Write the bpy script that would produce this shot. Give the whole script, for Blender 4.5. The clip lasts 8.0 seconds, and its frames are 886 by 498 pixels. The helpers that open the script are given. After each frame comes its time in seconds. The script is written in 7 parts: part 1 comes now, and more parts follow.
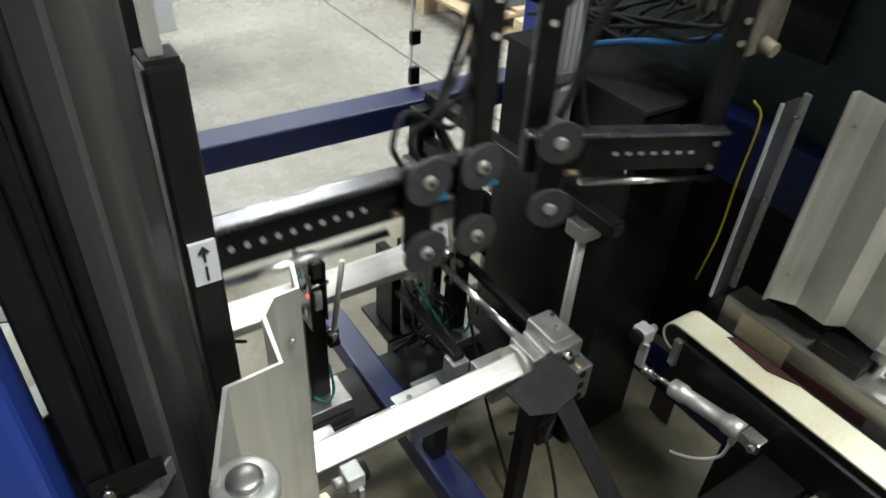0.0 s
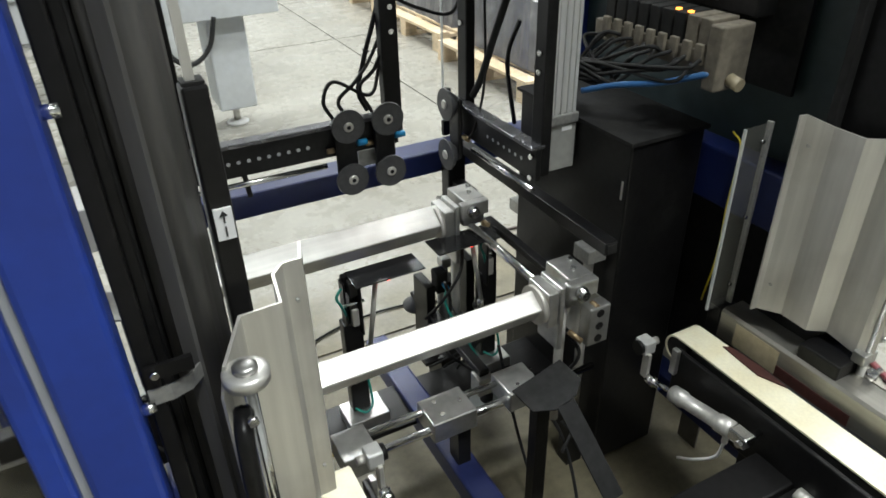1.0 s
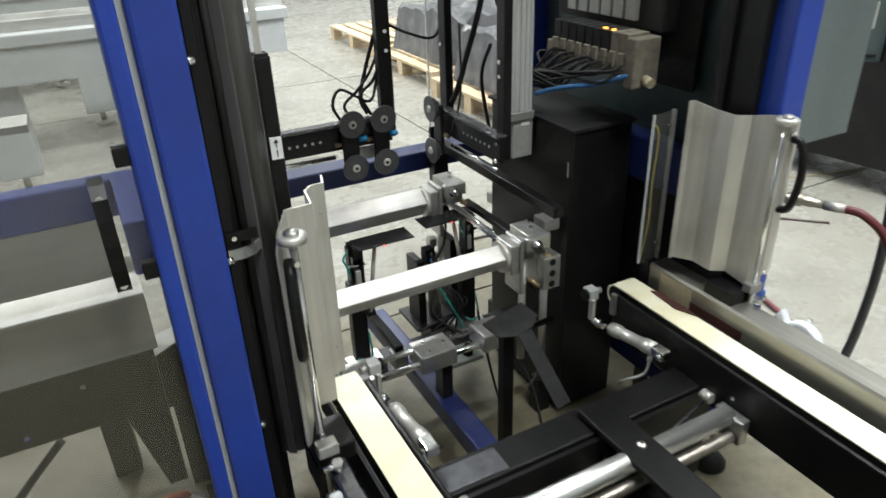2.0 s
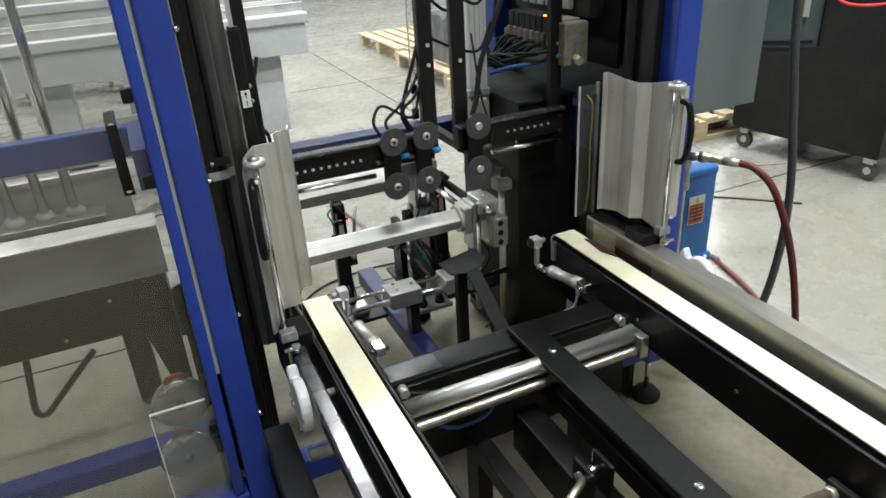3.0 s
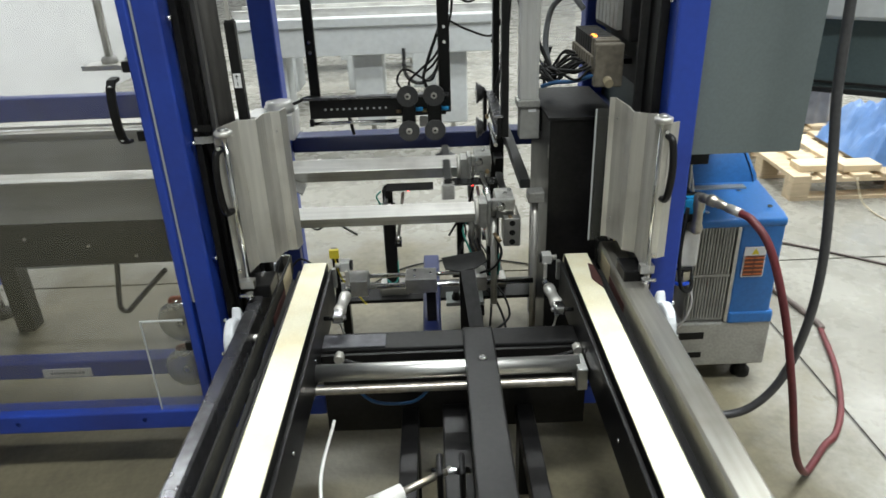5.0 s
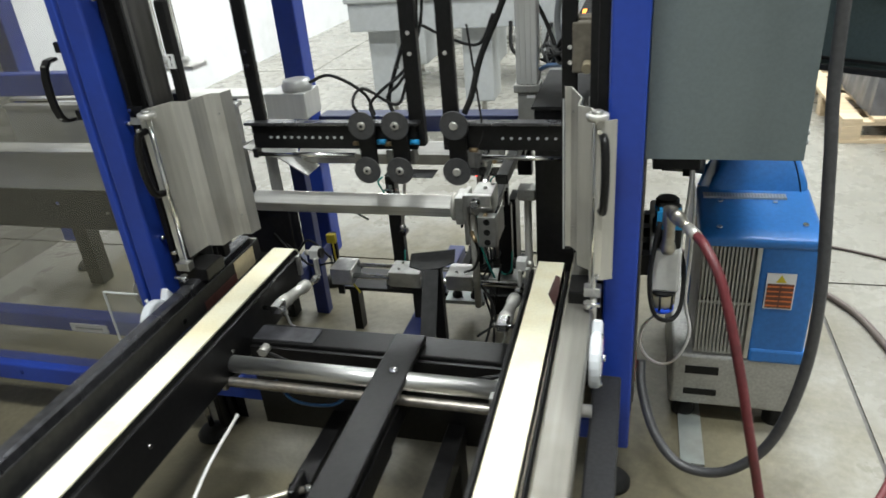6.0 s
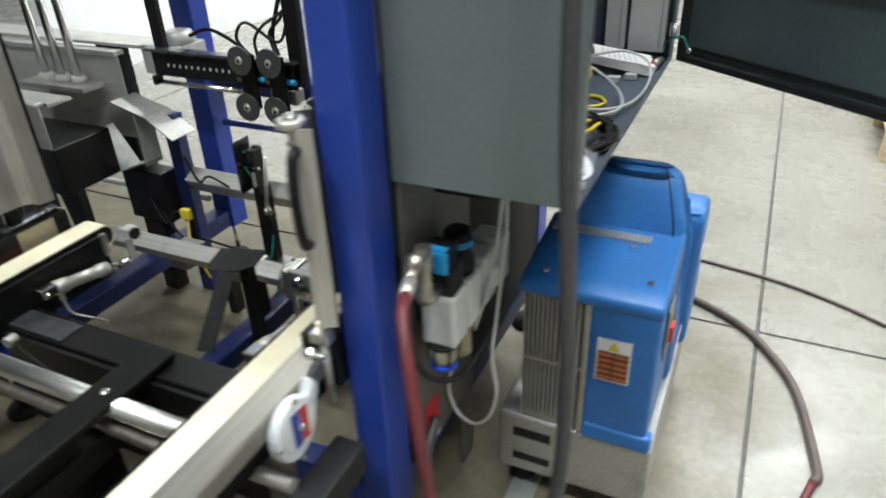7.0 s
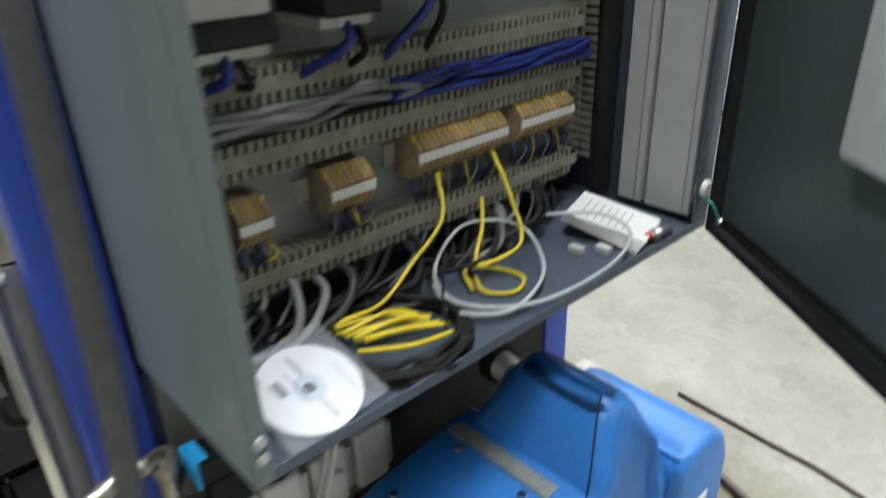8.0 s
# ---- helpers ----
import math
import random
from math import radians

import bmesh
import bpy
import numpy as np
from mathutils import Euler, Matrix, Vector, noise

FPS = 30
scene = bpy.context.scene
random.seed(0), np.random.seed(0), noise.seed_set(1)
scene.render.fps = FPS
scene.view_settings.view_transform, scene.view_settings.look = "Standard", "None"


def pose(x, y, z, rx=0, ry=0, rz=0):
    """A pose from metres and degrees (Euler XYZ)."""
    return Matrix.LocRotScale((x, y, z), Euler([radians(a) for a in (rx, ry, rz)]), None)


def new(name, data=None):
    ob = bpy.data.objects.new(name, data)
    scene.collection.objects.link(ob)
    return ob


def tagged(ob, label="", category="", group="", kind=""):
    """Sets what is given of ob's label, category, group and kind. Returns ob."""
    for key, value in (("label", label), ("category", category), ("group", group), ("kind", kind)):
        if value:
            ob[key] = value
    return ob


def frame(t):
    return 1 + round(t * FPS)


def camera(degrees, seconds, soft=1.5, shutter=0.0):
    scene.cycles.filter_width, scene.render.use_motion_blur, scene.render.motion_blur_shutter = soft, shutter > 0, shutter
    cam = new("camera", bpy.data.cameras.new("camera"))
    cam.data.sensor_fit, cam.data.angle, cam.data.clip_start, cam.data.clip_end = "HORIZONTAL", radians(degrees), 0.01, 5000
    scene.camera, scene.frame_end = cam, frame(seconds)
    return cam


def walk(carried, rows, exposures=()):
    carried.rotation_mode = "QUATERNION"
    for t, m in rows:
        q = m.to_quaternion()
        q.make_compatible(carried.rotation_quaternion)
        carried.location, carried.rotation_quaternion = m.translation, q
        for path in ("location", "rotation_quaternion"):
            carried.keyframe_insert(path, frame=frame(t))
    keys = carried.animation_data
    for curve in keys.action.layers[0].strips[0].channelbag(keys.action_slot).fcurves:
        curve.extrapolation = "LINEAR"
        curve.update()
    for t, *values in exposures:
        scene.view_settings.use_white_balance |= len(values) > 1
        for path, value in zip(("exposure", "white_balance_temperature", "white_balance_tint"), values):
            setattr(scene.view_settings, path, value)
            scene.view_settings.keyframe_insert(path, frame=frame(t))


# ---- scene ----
cam = camera(65.4, 8.0, soft=1.6, shutter=0.4)
METRES, EYE, TILT, LEAN, TURN = 4.0, 1.37, 0.0, 0.0, -35.0
ROWS = [
    (0.0, 0.0, 0.0, 0.0, 2.24, -37.04, -2.97),
    (0.5, 0.0142, -0.0238, 0.0066, 1.52, -33.28, -1.74),
    (1.0, 0.0324, -0.0478, 0.0078, 7.24, -31.45, 1.27),
    (1.5, 0.0397, -0.0886, 0.0118, 8.47, -29.62, 1.43),
    (2.0, 0.0543, -0.146, 0.0121, 6.94, -27.67, 1.82),
    (3.5, 0.1539, -0.2475, 0.0088, 11.94, -26.23, 3.69),
    (4.0, 0.1918, -0.2509, 0.0121, 14.44, -25.34, 3.36),
    (4.5, 0.2406, -0.2307, 0.0121, 23.98, -24.97, 1.74),
    (6.0, 0.3774, -0.052, 0.0023, 49.61, -27.14, 4.55),
    (6.5, 0.401, 0.0278, -0.01, 55.8, -27.84, 3.99),
    (7.0, 0.4085, 0.1326, -0.0134, 59.64, -30.16, 1.92),
    (7.5, 0.4061, 0.2331, -0.0176, 72.19, -28.75, 2.62),
    (8.0, 0.3709, 0.3127, -0.0001, 82.34, -26.66, 1.76),
]
walk(cam, [(t, pose(0, 0, EYE, TILT, LEAN, TURN) @ pose(METRES * x, METRES * y, METRES * z, 90 + pitch, roll, yaw)) for t, x, y, z, yaw, pitch, roll in ROWS], exposures=[(0.0, 0.0), (0.7, 0.02), (1.4, 0.2), (2.2, 0.2), (3.3, 0.0), (8.0, 0.0)])

# ---- light: a factory hall under rows of high-bay lamps ----
scene.view_settings.exposure = 0.0
world = bpy.data.worlds.new("hall_air")
scene.world = world
world.use_nodes = True
world.node_tree.nodes["Background"].inputs[0].default_value = (0.75, 0.8, 0.85, 1)
world.node_tree.nodes["Background"].inputs[1].default_value = 0.05


def bay_light(x, y, power=190.0, sx=1.3, sy=0.5):
    """The light of one high-bay fixture under the hall's roof."""
    d = bpy.data.lights.new("bay_light", "AREA")
    d.shape, d.size, d.size_y, d.energy, d.color = "RECTANGLE", sx, sy, power, (0.955, 1.0, 1.0)
    o = new("bay_light", d)
    o.location = (x, y, 5.6)


# place, power and size of each fixture's light
# the last, at (3.2, -1.6), is unseen: weak fill added for front faces
LAMPS = [(0.6, -1.6, 190.0), (-2.2, 5.0, 165.0), (0.9, 5.4, 165.0), (4.2, 3.6, 165.0), (-1.8, 7.4, 165.0), (2.6, 7.4, 165.0), (2.0, 0.65, 215.0), (5.6, 1.3, 60.0), (3.2, -1.6, 80.0)]
for lx, ly, power in LAMPS:
    bay_light(lx, ly, power)
bay_light(9.2, 7.2, 600.0, 3.0, 2.0)      # the bright bay at the hall's far corner


# ---- materials ----
def shader(name):
    m = bpy.data.materials.new(name)
    m.use_nodes = True
    nt = m.node_tree
    return m, nt, nt.nodes["Principled BSDF"]


def surface(name, color, rough=0.5, metal=0.0, vary=0.12, scale=30.0, bump=0.05, grain=None, stain=None, stain_scale=4.0, coat=0.0, random_tint=0.0, rough_vary=0.12, spec=0.5):
    """Principled paint, metal or stone: grain and stains in the object's own metres. grain: stretches the noise along an axis."""
    m, nt, p = shader(name)
    n, l = nt.nodes, nt.links
    co = n.new("ShaderNodeTexCoord")
    mp = n.new("ShaderNodeMapping")
    l.new(co.outputs["Object"], mp.inputs[0])
    if grain:
        mp.inputs["Scale"].default_value = grain
    fine = n.new("ShaderNodeTexNoise")
    fine.inputs["Scale"].default_value, fine.inputs["Detail"].default_value = scale, 6
    l.new(mp.outputs[0], fine.inputs["Vector"])
    big = n.new("ShaderNodeTexNoise")
    big.inputs["Scale"].default_value, big.inputs["Detail"].default_value = stain_scale, 5
    l.new(co.outputs["Object"], big.inputs["Vector"])
    ramp = n.new("ShaderNodeMapRange")
    ramp.inputs[1].default_value, ramp.inputs[2].default_value = 0.3, 0.7
    ramp.inputs[3].default_value, ramp.inputs[4].default_value = 1 - vary, 1 + vary
    l.new(fine.outputs[0], ramp.inputs[0])
    mul = n.new("ShaderNodeMix")
    mul.data_type, mul.blend_type = "RGBA", "MULTIPLY"
    mul.inputs[0].default_value = 1.0
    l.new(ramp.outputs[0], mul.inputs[7])
    base = n.new("ShaderNodeMix")
    base.data_type = "RGBA"
    base.inputs[6].default_value = (*color, 1)
    base.inputs[7].default_value = (*(stain or [c * 0.6 for c in color]), 1)
    sr = n.new("ShaderNodeMapRange")
    sr.inputs[1].default_value, sr.inputs[2].default_value = 0.48, 0.72
    sr.inputs[3].default_value, sr.inputs[4].default_value = 0.0, 0.7 if stain else 0.35
    l.new(big.outputs[0], sr.inputs[0])
    l.new(sr.outputs[0], base.inputs[0])
    l.new(base.outputs[2], mul.inputs[6])
    out = mul.outputs[2]
    if random_tint:
        inf = n.new("ShaderNodeObjectInfo")
        hv = n.new("ShaderNodeHueSaturation")
        rr = n.new("ShaderNodeMapRange")
        rr.inputs[3].default_value, rr.inputs[4].default_value = 1 - random_tint, 1 + random_tint
        l.new(inf.outputs["Random"], rr.inputs[0])
        l.new(rr.outputs[0], hv.inputs["Value"])
        l.new(out, hv.inputs["Color"])
        out = hv.outputs[0]
    l.new(out, p.inputs["Base Color"])
    rg = n.new("ShaderNodeMapRange")
    rg.inputs[3].default_value, rg.inputs[4].default_value = max(0.03, rough - rough_vary), min(1, rough + rough_vary)
    l.new(big.outputs[0], rg.inputs[0])
    l.new(rg.outputs[0], p.inputs["Roughness"])
    p.inputs["Metallic"].default_value = metal
    p.inputs["Specular IOR Level"].default_value = spec
    p.inputs["Coat Weight"].default_value = coat
    if bump:
        b = n.new("ShaderNodeBump")
        b.inputs["Strength"].default_value, b.inputs["Distance"].default_value = bump, 0.004
        l.new(fine.outputs[0], b.inputs["Height"])
        l.new(b.outputs[0], p.inputs["Normal"])
    return m


def glow(name, color, strength):
    m, nt, p = shader(name)
    p.inputs["Base Color"].default_value = (*color, 1)
    p.inputs["Emission Color"].default_value = (*color, 1)
    p.inputs["Emission Strength"].default_value = strength
    return m


def clear(name, tint, rough=0.03, alpha=0.16):
    """Clear plastic sheet: mostly see-through, with a glossy skin."""
    m, nt, p = shader(name)
    p.inputs["Base Color"].default_value = (*tint, 1)
    p.inputs["Roughness"].default_value = rough
    p.inputs["Alpha"].default_value = alpha
    p.inputs["Specular IOR Level"].default_value = 0.6
    return m


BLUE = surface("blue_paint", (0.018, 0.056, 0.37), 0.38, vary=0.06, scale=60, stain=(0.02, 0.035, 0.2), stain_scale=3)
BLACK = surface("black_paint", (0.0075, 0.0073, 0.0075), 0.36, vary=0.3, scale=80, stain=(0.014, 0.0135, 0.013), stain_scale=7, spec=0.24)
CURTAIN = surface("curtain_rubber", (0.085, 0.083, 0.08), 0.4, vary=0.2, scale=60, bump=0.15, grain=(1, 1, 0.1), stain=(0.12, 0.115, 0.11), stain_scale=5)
# a darker copy of the blue paint: shade on inner members put into the colour
BLUE_SHADED = surface("shaded_blue_paint", (0.009, 0.018, 0.095), 0.4, vary=0.1, scale=60, stain=(0.01, 0.015, 0.06), stain_scale=4)
PLATE_BROWN = surface("brown_grey_paint", (0.15, 0.14, 0.12), 0.5, vary=0.15, scale=50, stain=(0.1, 0.09, 0.07), stain_scale=5)
TERMINAL = surface("terminal_plastic", (0.33, 0.25, 0.15), 0.55, vary=0.2, scale=120, stain=(0.22, 0.17, 0.11), stain_scale=20, random_tint=0.2)
TERMINAL_CAP = surface("orange_tan_plastic", (0.38, 0.26, 0.12), 0.5, vary=0.15, scale=120, stain=(0.3, 0.2, 0.1), stain_scale=30, random_tint=0.25)
BOWL = surface("spun_bowl", (0.85, 0.85, 0.82), 0.28, 0.85, vary=0.06, scale=40)
BLACK_GLOSS = surface("black_gloss", (0.012, 0.012, 0.013), 0.2, vary=0.2, scale=80, bump=0.02)
BLACK_DULL = surface("black_dull", (0.014, 0.014, 0.014), 0.65, vary=0.3, scale=60, stain=(0.028, 0.027, 0.024), stain_scale=9, spec=0.25)
RUBBER = surface("rubber", (0.05, 0.05, 0.052), 0.42, vary=0.2, scale=90, bump=0.1, stain=(0.06, 0.06, 0.06), stain_scale=6, spec=0.5)
SATIN = surface("satin_steel", (0.6, 0.585, 0.54), 0.45, 0.6, vary=0.1, scale=70, grain=(1, 1, 0.06), stain=(0.4, 0.38, 0.34), stain_scale=6)
PALE_STEEL = surface("pale_brushed_steel", (0.6, 0.59, 0.55), 0.5, 0.25, vary=0.07, scale=70, grain=(0.06, 1, 1), stain=(0.46, 0.45, 0.41), stain_scale=5)
STEEL_X = surface("brushed_steel", (0.7, 0.69, 0.65), 0.38, 0.65, vary=0.12, scale=90, grain=(0.05, 1, 1), stain=(0.42, 0.4, 0.37), stain_scale=8)
WORN_FLANGE = surface("worn_dark_steel", (0.16, 0.16, 0.17), 0.28, 0.8, vary=0.25, scale=40, stain=(0.05, 0.05, 0.05), stain_scale=9)
CHROME = surface("chrome", (0.78, 0.78, 0.77), 0.17, 1.0, vary=0.04, scale=40, bump=0.01, rough_vary=0.06)
POLISHED = surface("polished_rod", (0.82, 0.82, 0.8), 0.4, 1.0, vary=0.03, scale=40, bump=0.0, rough_vary=0.03)
PLATED = surface("plated_brass", (0.46, 0.43, 0.37), 0.32, 0.9, vary=0.15, scale=60, stain=(0.3, 0.27, 0.2), stain_scale=20)
ALU = surface("aluminium", (0.5, 0.5, 0.48), 0.34, 0.9, vary=0.12, scale=50, stain=(0.33, 0.32, 0.3), stain_scale=14)
ALU_CAST = surface("cast_aluminium", (0.42, 0.42, 0.4), 0.5, 0.7, vary=0.14, scale=120, bump=0.15, stain=(0.3, 0.29, 0.27), stain_scale=12)
ALU_LIGHT = surface("bright_aluminium", (0.6, 0.6, 0.58), 0.42, 0.35, vary=0.08, scale=50, grain=(1, 1, 0.05))
BRASS = surface("brass", (0.36, 0.27, 0.16), 0.45, 0.85, vary=0.1, scale=60)
BELT = surface("cream_belt", (0.83, 0.79, 0.6), 0.6, vary=0.05, scale=160, bump=0.08, stain=(0.74, 0.65, 0.4), stain_scale=9)
SCREW = surface("browned_screw", (0.46, 0.43, 0.39), 0.35, 0.9, vary=0.25, scale=50, stain=(0.3, 0.24, 0.18), stain_scale=9)
COPPER = surface("rusty_rod", (0.3, 0.24, 0.19), 0.42, 0.8, vary=0.25, scale=60, stain=(0.3, 0.14, 0.07), stain_scale=7)
RAIL_STEEL = surface("rail_steel", (0.29, 0.28, 0.25), 0.38, 0.7, vary=0.15, scale=60, grain=(1, 0.05, 1), stain=(0.22, 0.2, 0.17), stain_scale=7)
MAROON = surface("dark_maroon", (0.06, 0.018, 0.014), 0.6, vary=0.25, scale=90)


def concrete():
    """Worn, sealed concrete: cloudy tone, dark scuffs and spots, patchy sheen."""
    m, nt, p = shader("concrete")
    n, l = nt.nodes, nt.links
    co = n.new("ShaderNodeTexCoord")

    def tex(scale, detail, rough=0.6):
        t = n.new("ShaderNodeTexNoise")
        t.inputs["Scale"].default_value, t.inputs["Detail"].default_value, t.inputs["Roughness"].default_value = scale, detail, rough
        l.new(co.outputs["Object"], t.inputs["Vector"])
        return t.outputs[0]

    def remap(src, a, b, c, d):
        r = n.new("ShaderNodeMapRange")
        for k, v in zip((1, 2, 3, 4), (a, b, c, d)):
            r.inputs[k].default_value = v
        l.new(src, r.inputs[0])
        return r.outputs[0]

    def mix(fac, a, b, mode="MIX"):
        x = n.new("ShaderNodeMix")
        x.data_type, x.blend_type = "RGBA", mode
        for k, v in ((0, fac), (6, a), (7, b)):
            if isinstance(v, (tuple, float)):
                x.inputs[k].default_value = v
            else:
                l.new(v, x.inputs[k])
        return x.outputs[2]
    clouds, grain, scuff, spots = tex(1.3, 7), tex(45, 6, 0.7), tex(5.5, 8, 0.72), tex(19, 3)
    c = mix(remap(clouds, 0.35, 0.68, 0, 1), (0.305, 0.296, 0.262, 1), (0.226, 0.214, 0.182, 1))
    c = mix(remap(scuff, 0.5, 0.85, 0, 0.38), c, (0.19, 0.185, 0.165, 1))
    c = mix(remap(spots, 0.72, 0.8, 0, 0.45), c, (0.15, 0.145, 0.13, 1))
    # brown grime and the machine's shade on the floor, both put into the colour, ragged edge

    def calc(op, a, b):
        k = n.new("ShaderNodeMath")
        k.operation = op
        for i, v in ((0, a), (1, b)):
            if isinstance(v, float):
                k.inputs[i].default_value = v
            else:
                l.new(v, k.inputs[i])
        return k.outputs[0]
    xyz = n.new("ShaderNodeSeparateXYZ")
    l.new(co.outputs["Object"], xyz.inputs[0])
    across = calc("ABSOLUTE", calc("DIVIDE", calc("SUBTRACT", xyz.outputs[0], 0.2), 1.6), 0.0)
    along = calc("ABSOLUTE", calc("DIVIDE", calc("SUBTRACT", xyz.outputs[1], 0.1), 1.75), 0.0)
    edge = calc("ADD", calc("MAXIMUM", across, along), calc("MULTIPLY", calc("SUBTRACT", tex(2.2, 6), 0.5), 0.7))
    shade_grime = remap(edge, 0.8, 1.02, 1.0, 0)
    c = mix(calc("MULTIPLY", shade_grime, 0.88), c, mix(remap(scuff, 0.4, 0.7, 0, 1), (0.15, 0.13, 0.074, 1), (0.1, 0.086, 0.05, 1)))
    c = mix(1.0, c, remap(grain, 0.3, 0.7, 0.84, 1.14), "MULTIPLY")
    l.new(c, p.inputs["Base Color"])
    l.new(calc("ADD", remap(scuff, 0.3, 0.7, 0.14, 0.42), calc("MULTIPLY", shade_grime, 0.25)), p.inputs["Roughness"])
    b = n.new("ShaderNodeBump")
    b.inputs["Strength"].default_value, b.inputs["Distance"].default_value = 0.12, 0.003
    l.new(grain, b.inputs["Height"])
    l.new(b.outputs[0], p.inputs["Normal"])
    return m


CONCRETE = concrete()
JOINT = surface("joint_filler", (0.12, 0.115, 0.105), 0.8, vary=0.2)
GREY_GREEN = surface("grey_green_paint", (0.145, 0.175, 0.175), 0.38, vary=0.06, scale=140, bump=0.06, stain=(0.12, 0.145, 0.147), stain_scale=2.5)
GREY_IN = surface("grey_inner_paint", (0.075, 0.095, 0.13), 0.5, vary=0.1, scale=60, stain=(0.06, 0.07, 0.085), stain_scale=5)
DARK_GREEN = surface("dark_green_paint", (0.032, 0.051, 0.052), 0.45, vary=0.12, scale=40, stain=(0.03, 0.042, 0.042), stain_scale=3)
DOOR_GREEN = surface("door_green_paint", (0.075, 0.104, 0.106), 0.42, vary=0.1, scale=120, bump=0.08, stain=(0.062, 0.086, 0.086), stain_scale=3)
PANEL_GALV = surface("galvanised_panel", (0.33, 0.36, 0.345), 0.5, 0.4, vary=0.12, scale=25, stain=(0.26, 0.25, 0.22), stain_scale=5)
GREY_PAINT = surface("grey_paint", (0.3, 0.3, 0.28), 0.5, vary=0.1, scale=50, stain=(0.22, 0.21, 0.19), stain_scale=5)
LIGHT_GREY = surface("light_grey_paint", (0.5, 0.52, 0.52), 0.5, vary=0.06, scale=30, stain=(0.42, 0.43, 0.42), stain_scale=2)
PUMP_BLUE = surface("pump_blue", (0.02, 0.148, 0.45), 0.42, vary=0.1, scale=90, bump=0.06, stain=(0.022, 0.12, 0.35), stain_scale=5)
DRAIN_BLUE = surface("bright_blue_plastic", (0.02, 0.1, 0.75), 0.35, vary=0.05)
CYAN = surface("cyan_plastic", (0.02, 0.3, 0.62), 0.4, vary=0.05)
WHITE = surface("white_plastic", (0.72, 0.72, 0.69), 0.4, vary=0.05, scale=60, stain=(0.6, 0.58, 0.53), stain_scale=9)
PAPER = surface("white_paper", (0.82, 0.82, 0.82), 0.7, vary=0.03)
INK = surface("black_ink", (0.02, 0.02, 0.02), 0.6, vary=0.1)
GREY_INK = surface("grey_ink", (0.3, 0.3, 0.33), 0.6, vary=0.1)
ORANGE = surface("orange_ink", (0.75, 0.2, 0.06), 0.6, vary=0.1)
BROWN = surface("brown_ink", (0.16, 0.06, 0.035), 0.6, vary=0.15)
YELLOW = surface("yellow_plastic", (0.72, 0.58, 0.04), 0.45, vary=0.08)
RED = surface("red_plastic", (0.6, 0.03, 0.03), 0.45, vary=0.08)
RED_HOSE = surface("red_hose", (0.13, 0.022, 0.026), 0.5, vary=0.15, scale=120, stain=(0.07, 0.018, 0.02), stain_scale=12)
BROWN_CABLE = surface("brown_cable", (0.1, 0.075, 0.065), 0.5, vary=0.1)
GREY_CABLE = surface("grey_cable", (0.24, 0.25, 0.26), 0.5, vary=0.08)
BLUE_WIRE = surface("blue_wire", (0.02, 0.035, 0.22), 0.5, vary=0.3, scale=200)
AIR_BLUE = surface("blue_tubing", (0.03, 0.12, 0.3), 0.35, vary=0.1)
TEAL = surface("teal_cable", (0.01, 0.2, 0.16), 0.4, vary=0.1)
BEIGE = surface("beige_plastic", (0.42, 0.36, 0.24), 0.5, vary=0.1, scale=80)
DUSTY = surface("dusty_plastic", (0.17, 0.15, 0.115), 0.75, vary=0.25, scale=60, stain=(0.17, 0.15, 0.11), stain_scale=14)
DUCT = surface("duct_grey", (0.27, 0.255, 0.215), 0.65, vary=0.18, scale=60, stain=(0.18, 0.165, 0.13), stain_scale=9)
WOOD = surface("pallet_wood", (0.6, 0.48, 0.32), 0.7, vary=0.2, scale=40, grain=(0.1, 1, 1), stain=(0.5, 0.37, 0.22), stain_scale=3, random_tint=0.12)
TARP = surface("blue_tarp", (0.1, 0.2, 0.42), 0.45, vary=0.15, scale=12, stain=(0.3, 0.4, 0.6), stain_scale=5)
WRAP = surface("grey_wrap", (0.1, 0.1, 0.105), 0.35, vary=0.25, scale=14, stain=(0.2, 0.2, 0.2), stain_scale=5)
WALL = surface("white_wall", (0.8, 0.81, 0.82), 0.7, vary=0.03, scale=4)
WALL_GREY = surface("hall_wall", (0.52, 0.53, 0.53), 0.8, vary=0.06, scale=2)
ROOF = surface("hall_roof", (0.52, 0.52, 0.5), 0.8, vary=0.05, scale=2)
LAMP_ON = glow("lamp_diffuser", (0.96, 1.0, 0.97), 6.0)
RED_LED = glow("red_led", (1.0, 0.04, 0.03), 6.0)
AMBER_LED = glow("amber_led", (1.0, 0.35, 0.05), 4.0)
ACRYLIC = clear("acrylic", (0.45, 0.47, 0.45), 0.06, 0.10)
DOOR_ACRYLIC = clear("tinted_acrylic", (0.19, 0.18, 0.135), 0.06, 0.24)
ACRYLIC_EDGE = clear("acrylic_edge", (0.85, 0.88, 0.87), 0.2, 0.55)
ACRYLIC_STRIP = clear("scratched_acrylic", (0.32, 0.32, 0.28), 0.1, 0.12)
MILKY = clear("milky_plastic", (0.8, 0.83, 0.86), 0.25, 0.8)
AMBER = clear("amber_bowl", (0.4, 0.36, 0.25), 0.1, 0.75)
DISC_FACE = surface("disc_face", (0.85, 0.85, 0.88), 0.3, vary=0.02)


# ---- mesh helpers ----
BASE = {}
MOVING = {}            # what motions() keys


def thing(name, at, label, category, group="", kind=""):
    """An Empty at a thing's base; its parts are built in the hall's metres."""
    e = new(name)
    e.location, e.empty_display_size = at, 0.05
    BASE[e.name] = Vector(at)
    return tagged(e, label, category, group, kind)


